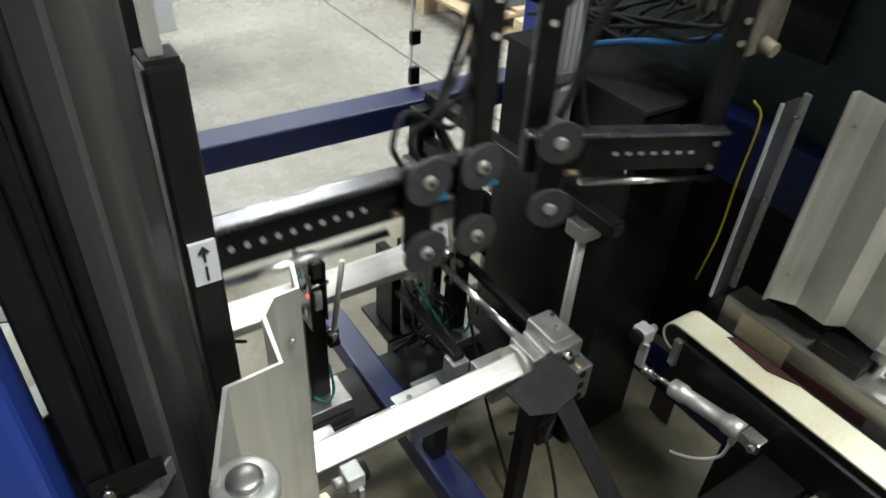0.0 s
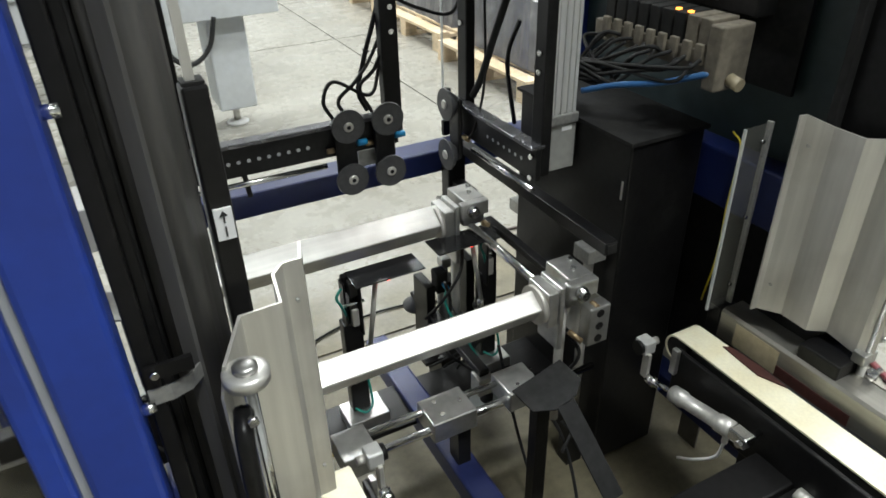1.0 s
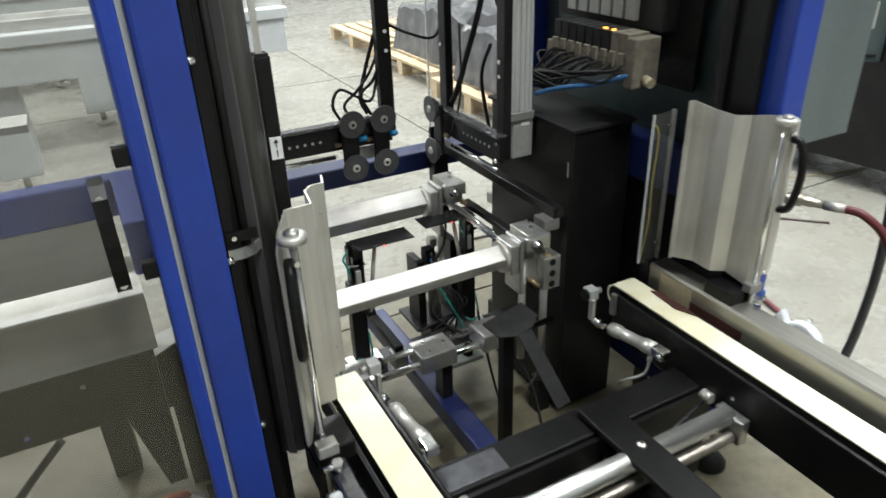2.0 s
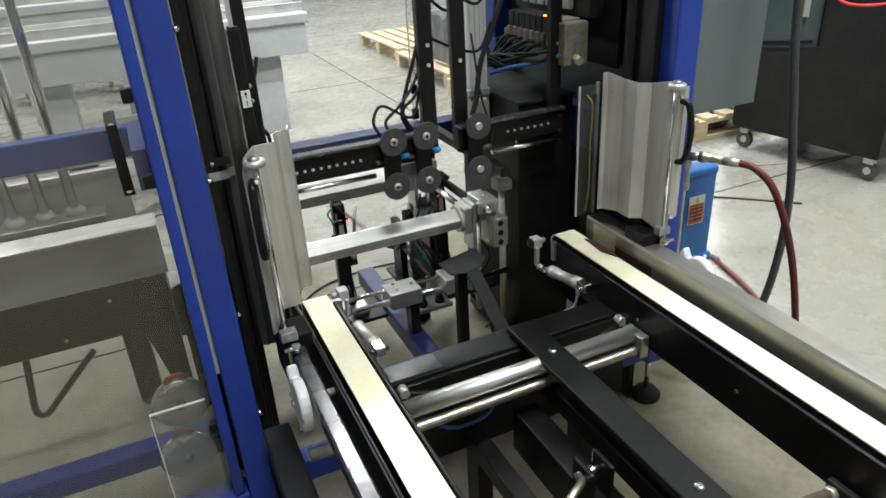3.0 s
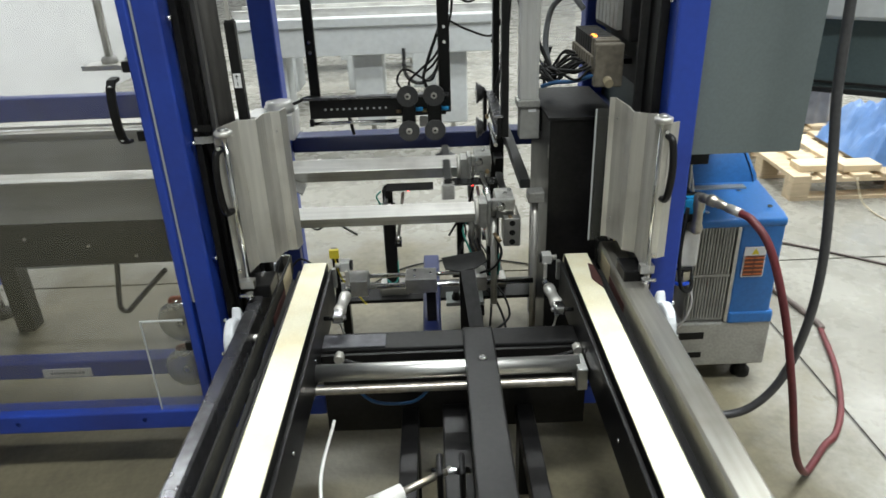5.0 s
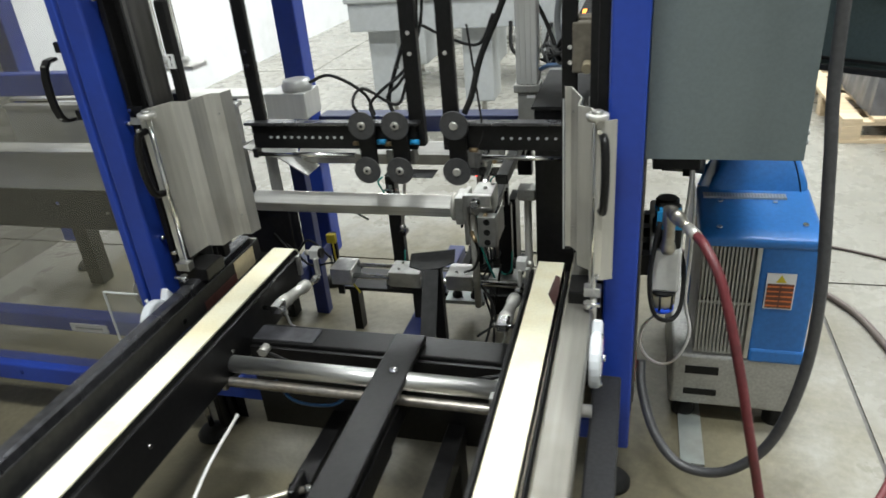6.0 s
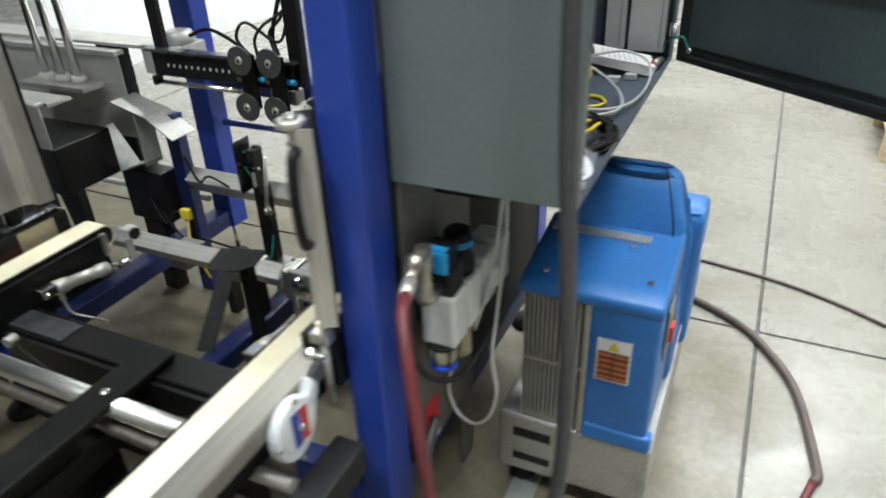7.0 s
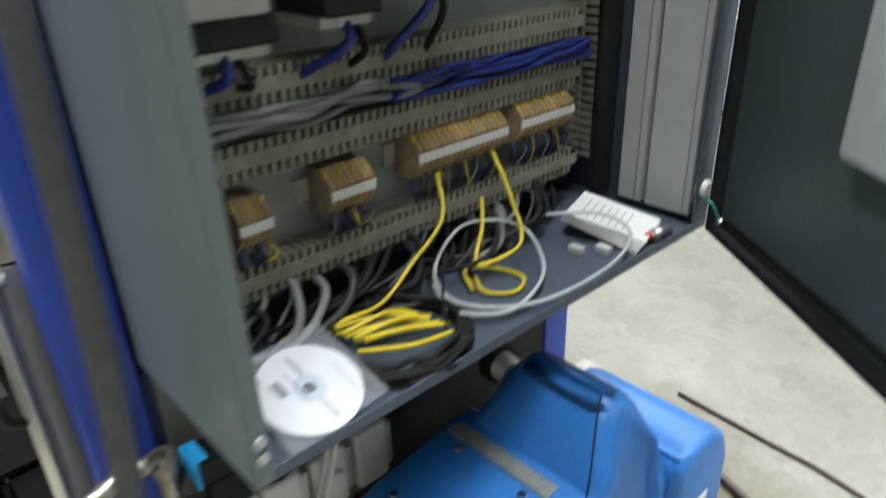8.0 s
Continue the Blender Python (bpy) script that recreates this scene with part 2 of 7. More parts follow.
def part(name, bm, mat, parent=None, label="", bevel=0.0, pivot=None, smooth=False):
    """Links a bmesh, drawn in the hall's metres, as one mesh under a thing or a part. pivot: its own origin, for a part that turns."""
    if isinstance(bm, list):
        return [part(name, b, mat, parent, label, bevel, pivot, smooth) for b in bm][-1]
    base = BASE[parent.name] if parent else Vector((0, 0, 0))
    origin = Vector(pivot) if pivot is not None else base
    bm.transform(Matrix.Translation(-origin))
    bm.normal_update()
    me = bpy.data.meshes.new(name)
    bm.to_mesh(me)
    bm.free()
    me.materials.append(mat)
    o = new(name, me)
    if parent:
        o.parent = parent
    o.location = origin - base
    BASE[o.name] = origin
    if smooth:
        for f in me.polygons:
            f.use_smooth = True
    if bevel:
        b = o.modifiers.new("edges", "BEVEL")
        b.width, b.segments, b.limit_method, b.angle_limit = bevel, 2, "ANGLE", radians(50)
    if label:
        o["label"] = label
    return o


def box(x0, x1, y0, y1, z0, z1, bm=None, m=None):
    bm = bm or bmesh.new()
    vs = [bm.verts.new((x, y, z)) for z in (z0, z1) for x, y in ((x0, y0), (x1, y0), (x1, y1), (x0, y1))]
    for f in ((3, 2, 1, 0), (4, 5, 6, 7), (0, 1, 5, 4), (1, 2, 6, 5), (2, 3, 7, 6), (3, 0, 4, 7)):
        bm.faces.new([vs[i] for i in f])
    if m:
        bmesh.ops.transform(bm, matrix=m, verts=vs)
    return bm


def rod(p, q, r, bm=None, n=16, r2=None, cap=True):
    """A round bar or cone from p to q."""
    bm = bm or bmesh.new()
    p, q = Vector(p), Vector(q)
    d = (q - p).normalized()
    u = d.orthogonal().normalized()
    v = d.cross(u)
    r2 = r if r2 is None else r2
    rings = []
    for c, rr in ((p, r), (q, r2)):
        rings.append([bm.verts.new(c + rr * (math.cos(a) * u + math.sin(a) * v)) for a in (2 * math.pi * i / n for i in range(n))])
    for i in range(n):
        f = bm.faces.new((rings[0][i], rings[0][(i + 1) % n], rings[1][(i + 1) % n], rings[1][i]))
        f.smooth = True
    if cap:
        bm.faces.new(rings[0][::-1])
        bm.faces.new(rings[1])
    return bm


def lathe(p, axis, prof, bm=None, n=24):
    """Turns a profile of (along, radius) about an axis through p."""
    bm = bm or bmesh.new()
    p, d = Vector(p), Vector(axis).normalized()
    u = d.orthogonal().normalized()
    v = d.cross(u)
    rings = [[bm.verts.new(p + a * d + max(r, 1e-4) * (math.cos(k) * u + math.sin(k) * v)) for k in (2 * math.pi * i / n for i in range(n))] for a, r in prof]
    for s, t in zip(rings, rings[1:]):
        for i in range(n):
            f = bm.faces.new((s[i], s[(i + 1) % n], t[(i + 1) % n], t[i]))
            f.smooth = True
    bm.faces.new(rings[0][::-1])
    bm.faces.new(rings[-1])
    return bm


def spline(pts, n=8):
    """Points along a smooth curve through pts."""
    pts = [Vector(p) for p in pts]
    q = [2 * pts[0] - pts[1]] + pts + [2 * pts[-1] - pts[-2]]
    out = []
    for a, b, c, d in zip(q, q[1:], q[2:], q[3:]):
        for i in range(n):
            t = i / n
            out.append(0.5 * (2 * b + (c - a) * t + (2 * a - 5 * b + 4 * c - d) * t * t + (3 * b - a - 3 * c + d) * t ** 3))
    return out + [pts[-1]]


def hose(pts, r, bm=None, n=8, steps=8, smooth=True):
    """A round cable through the points."""
    bm = bm or bmesh.new()
    ps = spline(pts, steps) if smooth else [Vector(p) for p in pts]
    u = None
    rings = []
    for i, p in enumerate(ps):
        d = (ps[min(i + 1, len(ps) - 1)] - ps[max(i - 1, 0)]).normalized()
        u = d.orthogonal().normalized() if u is None else (u - u.dot(d) * d).normalized()
        v = d.cross(u)
        rings.append([bm.verts.new(p + r * (math.cos(a) * u + math.sin(a) * v)) for a in (2 * math.pi * k / n for k in range(n))])
    for s, t in zip(rings, rings[1:]):
        for i in range(n):
            f = bm.faces.new((s[i], s[(i + 1) % n], t[(i + 1) % n], t[i]))
            f.smooth = True
    bm.faces.new(rings[0][::-1])
    bm.faces.new(rings[-1])
    return bm


def prism(poly, axis, a, b, bm=None, smooth=False, m=None):
    """A polygon, given in the two other axes in order, drawn out along an axis from a to b."""
    bm = bm or bmesh.new()
    k = "xyz".index(axis)

    def at(u, v, w):
        c = [u, v]
        c.insert(k, w)
        return bm.verts.new(c)
    lo, hi = [at(u, v, a) for u, v in poly], [at(u, v, b) for u, v in poly]
    n = len(poly)
    for i in range(n):
        f = bm.faces.new((lo[i], lo[(i + 1) % n], hi[(i + 1) % n], hi[i]))
        f.smooth = smooth
    bm.faces.new(lo[::-1])
    bm.faces.new(hi)
    bmesh.ops.recalc_face_normals(bm, faces=bm.faces[:])
    if m:
        bm.transform(m)
    return bm


def sheet(line, thick, axis, a, b):
    """A bent plate: an open line of points in the two other axes, given thickness and drawn out along an axis."""
    left, right = [], []
    for i, p in enumerate(line):
        p0, p1 = Vector(line[max(i - 1, 0)]), Vector(line[min(i + 1, len(line) - 1)])
        d = (p1 - p0).normalized()
        nrm = Vector((-d.y, d.x)) * thick / 2
        left.append((p[0] + nrm.x, p[1] + nrm.y))
        right.append((p[0] - nrm.x, p[1] - nrm.y))
    return prism(left + right[::-1], axis, a, b)


def bolts(points, axis, r, h, bm=None, n=6):
    """Short round or six-sided heads, one mesh each."""
    d = Vector(axis)
    return [rod(p, Vector(p) + h * d, r, None, n) for p in points]


def structure(name, bm, mat, label, category, bevel=0.0):
    return tagged(part(name, bm, mat, None, "", bevel), label, category, "", "structure")


# ---- the hall ----
def build_hall():
    structure("ceiling", box(-9, 11, -7, 14, 6.0, 6.1), ROOF, "pale grey factory roof deck", "ceiling")
    for i, (x0, x1, y0, y1) in enumerate(((-9.2, -9, -7, 14), (11, 11.2, -7, 14), (-9.2, 11.2, -7.2, -7), (-9.2, 11.2, 14, 14.2))):
        structure("wall_" + ("west", "east", "south", "north")[i], box(x0, x1, y0, y1, 0, 6.1), WALL_GREY, "pale grey painted factory wall", "wall")
    for lx, ly, power in LAMPS + [(9.2, 7.2, 600.0)]:
        t = thing("bay_lamp", (lx, ly, 5.62), "white high-bay lamp hung under the roof", "lamp", "high-bay lamps")
        part("housing", box(lx - 0.7, lx + 0.7, ly - 0.3, ly + 0.3, 5.66, 5.74), WHITE, t, bevel=0.01)
        part("diffuser", box(lx - 0.65, lx + 0.65, ly - 0.25, ly + 0.25, 5.64, 5.66), LAMP_ON, t)
        part("hanger", rod((lx, ly, 5.74), (lx, ly, 6.0), 0.01), SATIN, t)
    base = structure("floor", box(-9, 11, -7, 14, -0.16, -0.006), JOINT, "polished grey concrete floor with sawn joints", "floor")
    xs = [-9, -5.43, -1.83, 1.77, 5.37, 8.97, 11]
    ys = [-7, -5.77, -2.17, 1.43, 5.03, 8.63, 12.23, 14]
    for xa, xb in zip(xs, xs[1:]):
        for ya, yb in zip(ys, ys[1:]):
            g = 0.006
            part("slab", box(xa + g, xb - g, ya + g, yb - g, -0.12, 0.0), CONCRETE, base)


# ---- the machine's frame ----
def build_frame():
    f = thing("machine_frame", (0.5, 0.3, 0.0), "blue painted steel frame of a case erecting machine", "machine frame")
    for name, x0, x1, y0, y1, z0, z1 in (
        ("post", -0.096, -0.040, 0.262, 0.34, 0.15, 2.3), ("post", 1.068, 1.138, 0.28, 0.36, 0.15, 2.3),
        ("post", -0.08, 0.0, 1.17, 1.25, 0.15, 2.3), ("post", 1.06, 1.14, 1.17, 1.25, 0.15, 2.3),
        ("post", -1.3, -1.22, 0.262, 0.34, 0.15, 2.3), ("post", -1.3, -1.22, 1.17, 1.25, 0.15, 2.3),
        ("rail", -1.22, -0.0965, 0.262, 0.33, 0.157, 0.217), ("rail", -1.3, 1.14, 0.262, 0.34, 2.3, 2.38), ("rail", -1.3, 1.14, 1.17, 1.25, 2.3, 2.38),
        ("rail", -1.22, -0.08, 0.56, 0.62, 0.13, 0.19),
        ("rail", -0.016, 0.2, 0.28, 0.34, 0.17, 0.23), ("rail", 0.9, 1.068, 0.28, 0.34, 0.17, 0.23),
        ("inner_rail", -0.08, -0.01, 0.34, 1.17, 0.157, 0.217), ("inner_rail", 1.07, 1.13, 0.36, 1.17, 0.157, 0.217), 
        ("inner_rail", 1.072, 1.13, 0.36, 1.17, 0.72, 0.84), ("inner_rail", 0.47, 0.53, 0.3, 1.18, 0.157, 0.217),
    ):
        part(name, box(x0, x1, y0, y1, z0, z1), BLUE_SHADED if name == "inner_rail" else BLUE, f, bevel=0.006)
    for x, y in ((-0.055, 0.3), (1.104, 0.315), (-0.04, 1.21), (1.1, 1.21), (-1.26, 0.3), (-1.26, 1.21)):
        foot = part("levelling_foot", lathe((x, y, 0), (0, 0, 1), [(0, 0.045), (0.012, 0.045), (0.03, 0.03), (0.036, 0.014)]), BLACK_DULL, f, "black levelling foot")
        part("stud", rod((x, y, 0.03), (x, y, 0.16), 0.008, n=10), CHROME, foot)
        part("nut", rod((x, y, 0.135), (x, y, 0.15), 0.015, n=6), CHROME, foot)
    part("rear_beam", box(0.0, 1.06, 1.22, 1.30, 0.64, 0.70), BLUE_SHADED, f, "blue rear cross beam, coloured dark for the shade", bevel=0.006)
    # bolts down the front posts
    for x, y in ((-0.040, 0.3), (1.068, 0.31)):
        s = 1 if x < 0.5 else -1
        for z in (0.40, 0.66, 0.96, 1.24):
            part("bolt", bolts([(x, y, z)], (s, 0, 0), 0.006, 0.012), CHROME, f)


def build_shade_panels():
    # unseen end and top panels, added to keep lamp light out of the machine
    e = thing("end_shade_panel", (-1.31, 0.75, 0.0), "unseen clear panel, added to dim the machine's far end", "panel")
    part("panel", box(-1.306, -1.3, 0.262, 1.25, 0.16, 2.3), DOOR_ACRYLIC, e)
    r = thing("shade_roof", (0.0, 0.75, 2.38), "unseen grey roof panel, added to shade the machine's inside", "roof panel")
    part("panel", box(-1.3, -0.1, 0.262, 1.25, 2.381, 2.386), PANEL_GALV, r)
    part("panel", box(-0.1, 1.14, 0.262, 1.25, 2.381, 2.386), PANEL_GALV, r)


def build_left_door():
    d = thing("guard_door", (-0.6, 0.29, 0.22), "closed clear acrylic guard door in a blue steel frame", "door")
    part("stile", box(-0.128, -0.1045, 0.262, 0.315, 0.222, 2.28), BLUE, d, bevel=0.005)
    part("stile", box(-1.21, -1.15, 0.262, 0.315, 0.222, 2.28), BLUE, d, bevel=0.005)
    part("seal_strip", box(-0.1042, -0.0963, 0.275, 0.285, 0.55, 2.28), LIGHT_GREY, d, "pale grey seal strip in the gap")
    part("pane", box(-1.15, -0.128, 0.286, 0.292, 0.22, 2.25), DOOR_ACRYLIC, d, "clear acrylic pane")
    lower = part("lower_pane", box(-0.25, -0.14, 0.270, 0.275, 0.17, 0.50), ACRYLIC, d, "clear corner pane with bright edges")
    part("pane_edge", box(-0.2515, -0.249, 0.2695, 0.2755, 0.17, 0.50), ACRYLIC_EDGE, lower)
    part("pane_edge", box(-0.249, -0.14, 0.2695, 0.2755, 0.4975, 0.5), ACRYLIC_EDGE, lower)
    h = part("handle", sheet([(0.286, 1.118), (0.262, 1.116), (0.25, 1.104), (0.243, 1.08), (0.241, 1.048), (0.243, 1.015), (0.25, 0.991), (0.262, 0.979), (0.286, 0.977)], 0.008, "x", -0.181, -0.163), BLACK, d, "black bow handle")
    part("screw", bolts([(-0.172, 0.253, 1.106), (-0.172, 0.253, 0.989)], (0, -1, 0), 0.005, 0.006), CHROME, h)
    for z in (1.145, 0.99, 0.42):
        part("hinge", box(-0.146, -0.1265, 0.268, 0.285, z - 0.012, z + 0.012), BLACK, d, bevel=0.002)
    for a in range(3):
        part("fixing", bolts([(-0.30 - 0.35 * a, 0.27, 0.19)], (0, -1, 0), 0.008, 0.008, n=10), CHROME, d)


def build_left_bay():
    """The carton magazine behind the acrylic door."""
    m = thing("magazine_table", (-0.7, 1.1, 0.0), "stainless steel carton magazine table behind the guard door", "machine table")
    part("front_panel", box(-1.2, -0.15, 0.69, 0.694, 0.612, 0.738), PALE_STEEL, m, bevel=0.001)
    part("lip", box(-1.2, -0.15, 0.678, 0.712, 0.738, 0.748), STEEL_X, m, "bright folded lip", bevel=0.003)
    part("groove", box(-1.2, -0.15, 0.712, 0.718, 0.736, 0.741), BLACK_DULL, m)
    part("table_top", box(-1.2, -0.15, 0.718, 0.80, 0.728, 0.736), SATIN, m, "brushed stainless table top")
    part("upper_panel", box(-1.2, -0.2, 1.03, 1.034, 0.52, 0.79), PALE_STEEL, m)
    part("ledge", box(-1.2, -0.2, 1.02, 1.06, 0.79, 0.805), STEEL_X, m, bevel=0.002)
    part("top", box(-1.2, -0.1, 1.06, 1.17, 0.81, 0.82), STEEL_X, m, bevel=0.002)
    part("beam", box(-1.2, -0.16, 0.70, 0.90, 0.46, 0.608), BLACK, m, "black painted cross beam", bevel=0.004)
    part("gusset", prism([(-0.25, 0.46), (-0.16, 0.46), (-0.16, 0.22), (-0.2, 0.22)], "y", 0.73, 0.76), BLACK, m, bevel=0.002)
    part("bolt", bolts([(-0.75, 0.70, 0.56), (-0.56, 0.70, 0.53), (-0.42, 0.70, 0.49), (-0.3, 0.70, 0.57)], (0, -1, 0), 0.006, 0.008), CHROME, m)
    for x in (-1.1, -0.3):
        part("leg", box(x - 0.035, x + 0.035, 1.07, 1.14, 0.0, 0.81), BLACK_DULL, m, bevel=0.004)
    part("outfeed", box(-0.1, 0.05, 1.04, 1.16, 0.742, 0.83), ALU_LIGHT, m, "stainless outfeed beam", bevel=0.003)
    gm = thing("gear_motor", (0.12, 1.1, 0.83), "round silver gear motor on the outfeed beam", "motor")
    part("body", lathe((0.0, 1.1, 0.83), (0, 0, 1), [(0, 0.05), (0.02, 0.052), (0.026, 0.046), (0.034, 0.046), (0.038, 0.03)]), ALU_LIGHT, gm)
    part("cable", hose([(0.04, 1.1, 0.85), (0.12, 1.12, 0.87), (0.22, 1.15, 0.80), (0.24, 1.17, 0.72)], 0.006, n=6), BLACK_DULL, gm)
    r = thing("blue_cross_rail", (-0.65, 0.56, 0.0), "blue painted cross rail behind the acrylic door", "rail")
    part("beam", box(-1.215, -0.12, 0.55, 0.59, 0.962, 1.025), BLUE, r, bevel=0.004)
    part("bracket", box(-0.155, -0.115, 0.345, 0.56, 0.95, 1.03), BLUE, r, bevel=0.003)
    part("upright", box(-1.2, -1.15, 0.562, 0.618, 0.19, 0.962), BLUE, r, bevel=0.004)
    part("upright", box(-0.118, -0.082, 0.562, 0.618, 0.19, 0.962), BLACK, r, bevel=0.004)
    g = thing("guide_rod_stand", (-0.42, 1.0, 0.75), "three polished upright guide rods in white collars", "guide rods")
    MOVING["rods"] = g
    part("plate", box(-0.56, -0.27, 0.93, 1.016, 0.752, 0.768), STEEL_X, g, bevel=0.002)
    for x in (-0.49, -0.416, -0.343):
        k = part("guide_rod", rod((x, 0.985, 0.768), (x, 0.985, 1.9), 0.0125), CHROME, g)
        part("collar", lathe((x, 0.985, 0.768), (0, 0, 1), [(0, 0.026), (0.012, 0.026), (0.02, 0.019)]), WHITE, k)
    l = thing("label_plate", (-0.66, 0.548, 0.13), "white plate with dark unreadable lettering on the blue rail", "label")
    part("plate", box(-0.738, -0.585, 0.5555, 0.5595, 0.138, 0.168), PAPER, l)
    for i in range(9):
        part("lettering", box(-0.715 + 0.0125 * i, -0.706 + 0.0125 * i, 0.5540, 0.5550, 0.150, 0.157), GREY_INK, l)
    # dish-shaped exhaust bowls on the post
    for z, x, y in ((0.432, -0.191, 0.405), (0.268, -0.207, 0.42)):
        b = thing("exhaust_bowl", (x, y, z), "round spun aluminium bowl with a rust-red clamp", "bowl", "exhaust bowls")
        part("bowl", lathe((x, y - 0.035, z), (0, 1, 0), [(0.012, 0.012), (0.014, 0.03), (0.002, 0.058), (0.012, 0.064), (0.03, 0.058), (0.045, 0.03), (0.05, 0.015)], n=32), BOWL, b, smooth=True)
        part("boss", lathe((x, y - 0.04, z), (0, 1, 0), [(0, 0.006), (0.003, 0.012), (0.01, 0.012)]), CHROME, b)
        part("clamp", hose([(x - 0.02, y - 0.02, z + 0.06), (x - 0.01, y - 0.025, z + 0.072), (x + 0.012, y - 0.025, z + 0.073), (x + 0.024, y - 0.02, z + 0.062)], 0.007, n=8), surface("rust_red_clamp", (0.4, 0.08, 0.03), 0.5), b)
        part("stalk", rod((x, y + 0.012, z), (x + 0.06, y + 0.012, z), 0.014), ALU_CAST, b)
        part("mount", box(x + 0.055, x + 0.085, y - 0.02, y + 0.03, z - 0.025, z + 0.025), BLACK, b, bevel=0.003)
    bp = thing("bowl_bracket", (-0.1, 0.4, 0.2), "black upright bracket beside the blue post", "bracket")
    part("bar", box(-0.108, -0.083, 0.345, 0.45, 0.217, 0.6), BLACK, bp, bevel=0.003)
    k = thing("brace_cable", (-0.5, 0.8, 0.3), "black cable looped under the magazine beam", "cable")
    part("cable", hose([(-0.535, 0.80, 0.47), (-0.54, 0.79, 0.40), (-0.556, 0.78, 0.28), (-0.553, 0.78, 0.25), (-0.536, 0.78, 0.243), (-0.52, 0.78, 0.255), (-0.45, 0.785, 0.325), (-0.382, 0.79, 0.39)], 0.009), RUBBER, k)
    q = thing("air_pipe", (-0.7, 1.15, 0.25), "pale grey pipe run under the magazine table", "pipe")
    part("pipe", rod((-1.2, 1.16, 0.24), (-0.08, 1.16, 0.26), 0.011), LIGHT_GREY, q)


def build_columns():
    """Dark uprights just inside the front posts, with the bellows curtain."""
    c = thing("black_column", (0.02, 0.36, 0.0), "black painted steel column beside the blue post", "column")
    part("web", box(-0.034, -0.018, 0.31, 0.40, 0.0, 2.3), BLACK, c, bevel=0.002)
    part("flange", box(-0.018, -0.008, 0.345, 0.358, 0.0, 2.3), BLACK, c, bevel=0.002)
    part("flange", box(-0.018, -0.006, 0.39, 0.40, 0.0, 2.3), BLACK, c, bevel=0.002)
    part("seal", box(-0.018, 0.012, 0.3885, 0.3898, 0.0, 2.3), BLACK_DULL, c)
    part("edge", rod((-0.008, 0.352, 0.3), (-0.008, 0.352, 2.3), 0.004), BLACK_DULL, c)
    b = thing("rubber_curtain", (0.045, 0.36, 0.55), "dark grey rubber curtain rolled along the column", "curtain")
    pts = []
    for i in range(25):
        a = 2 * math.pi * i / 24
        pts.append((0.024 + 0.028 * math.cos(a) * (1 + 0.12 * math.cos(5 * a)), 0.362 + 0.03 * math.sin(a) * (1 + 0.1 * math.sin(4 * a))))
    part("roll", prism(pts[:-1], "z", 0.55, 2.25, smooth=True), CURTAIN, b)
    part("fold", prism([(0.006, 0.335), (0.018, 0.327), (0.022, 0.333), (0.012, 0.345)], "z", 0.55, 2.25), CURTAIN, b)
    s = thing("strap_bracket", (0.01, 0.3, 0.96), "bent steel strap bolted to the black column", "bracket")
    part("strap", sheet([(-0.032, 0.3085), (-0.012, 0.3085), (0.006, 0.315), (0.018, 0.328)], 0.0022, "z", 0.955, 0.972), ALU_CAST, s)
    part("plate", box(-0.03, 0.012, 0.304, 0.309, 0.985, 1.0), BLACK, s)
    part("bolt", bolts([(-0.022, 0.304, 0.992)], (0, -1, 0), 0.004, 0.004), CHROME, s)
    t = thing("height_stop_bar", (0.076, 0.39, 0.75), "black channel bar with a white arrow tag", "bar")
    part("channel", box(0.060, 0.0835, 0.3725, 0.397, 0.75, 1.219), BLACK, t, bevel=0.003)
    part("cap", box(0.062, 0.0815, 0.375, 0.395, 1.2192, 1.222), BLACK_DULL, t)
    part("strip", box(0.0665, 0.0745, 0.380, 0.389, 1.222, 2.2), SATIN, t, "pale steel strip")
    part("lower_bar", box(0.062, 0.082, 0.375, 0.405, 0.3, 0.75), BLACK_DULL, t, bevel=0.003)
    part("knob", rod((0.074, 0.366, 0.90), (0.074, 0.3725, 0.90), 0.005), WHITE, t)
    tag = part("tag", box(0.0640, 0.0812, 0.3692, 0.3722, 1.070, 1.103), PAPER, t, "white tag with an arrow and the figure 1")
    part("arrow", prism([(0.0718, 1.0885), (0.0718, 1.0955), (0.0688, 1.0955), (0.0726, 1.1010), (0.0764, 1.0955), (0.0734, 1.0955), (0.0734, 1.0885)], "y", 0.3680, 0.3690), INK, tag)
    fc = bpy.data.curves.new("figure", "FONT")
    fc.body, fc.size, fc.extrude, fc.align_x = "1", 0.016, 0.0004, "CENTER"
    tmp = new("figure", fc)
    tmp.data.materials.append(INK)
    tmp.parent = tag
    tmp.matrix_local = Matrix.Translation(Vector((0.0726, 0.3686, 1.0735)) - BASE[tag.name]) @ Euler((radians(90), 0, 0)).to_matrix().to_4x4()
    # right side: dark inner skin, column and upright panel
    r = thing("black_column", (1.05, 0.4, 0.0), "black painted steel column beside the blue post", "column")
    part("web", box(1.045, 1.066, 0.33, 0.42, 0.0, 2.3), BLACK, r, bevel=0.002)
    part("flange", box(1.025, 1.045, 0.405, 0.42, 0.9, 2.3), BLACK_DULL, r, bevel=0.002)
    p = thing("side_panel", (1.12, 0.8, 0.0), "dark green painted steel side panel of the machine", "panel")
    part("skin", box(1.131, 1.135, 0.37, 1.17, 0.99, 2.2), DARK_GREEN, p)
    part("lower_skin", box(1.131, 1.136, 0.37, 1.17, 0.24, 0.72), BLACK_DULL, p)
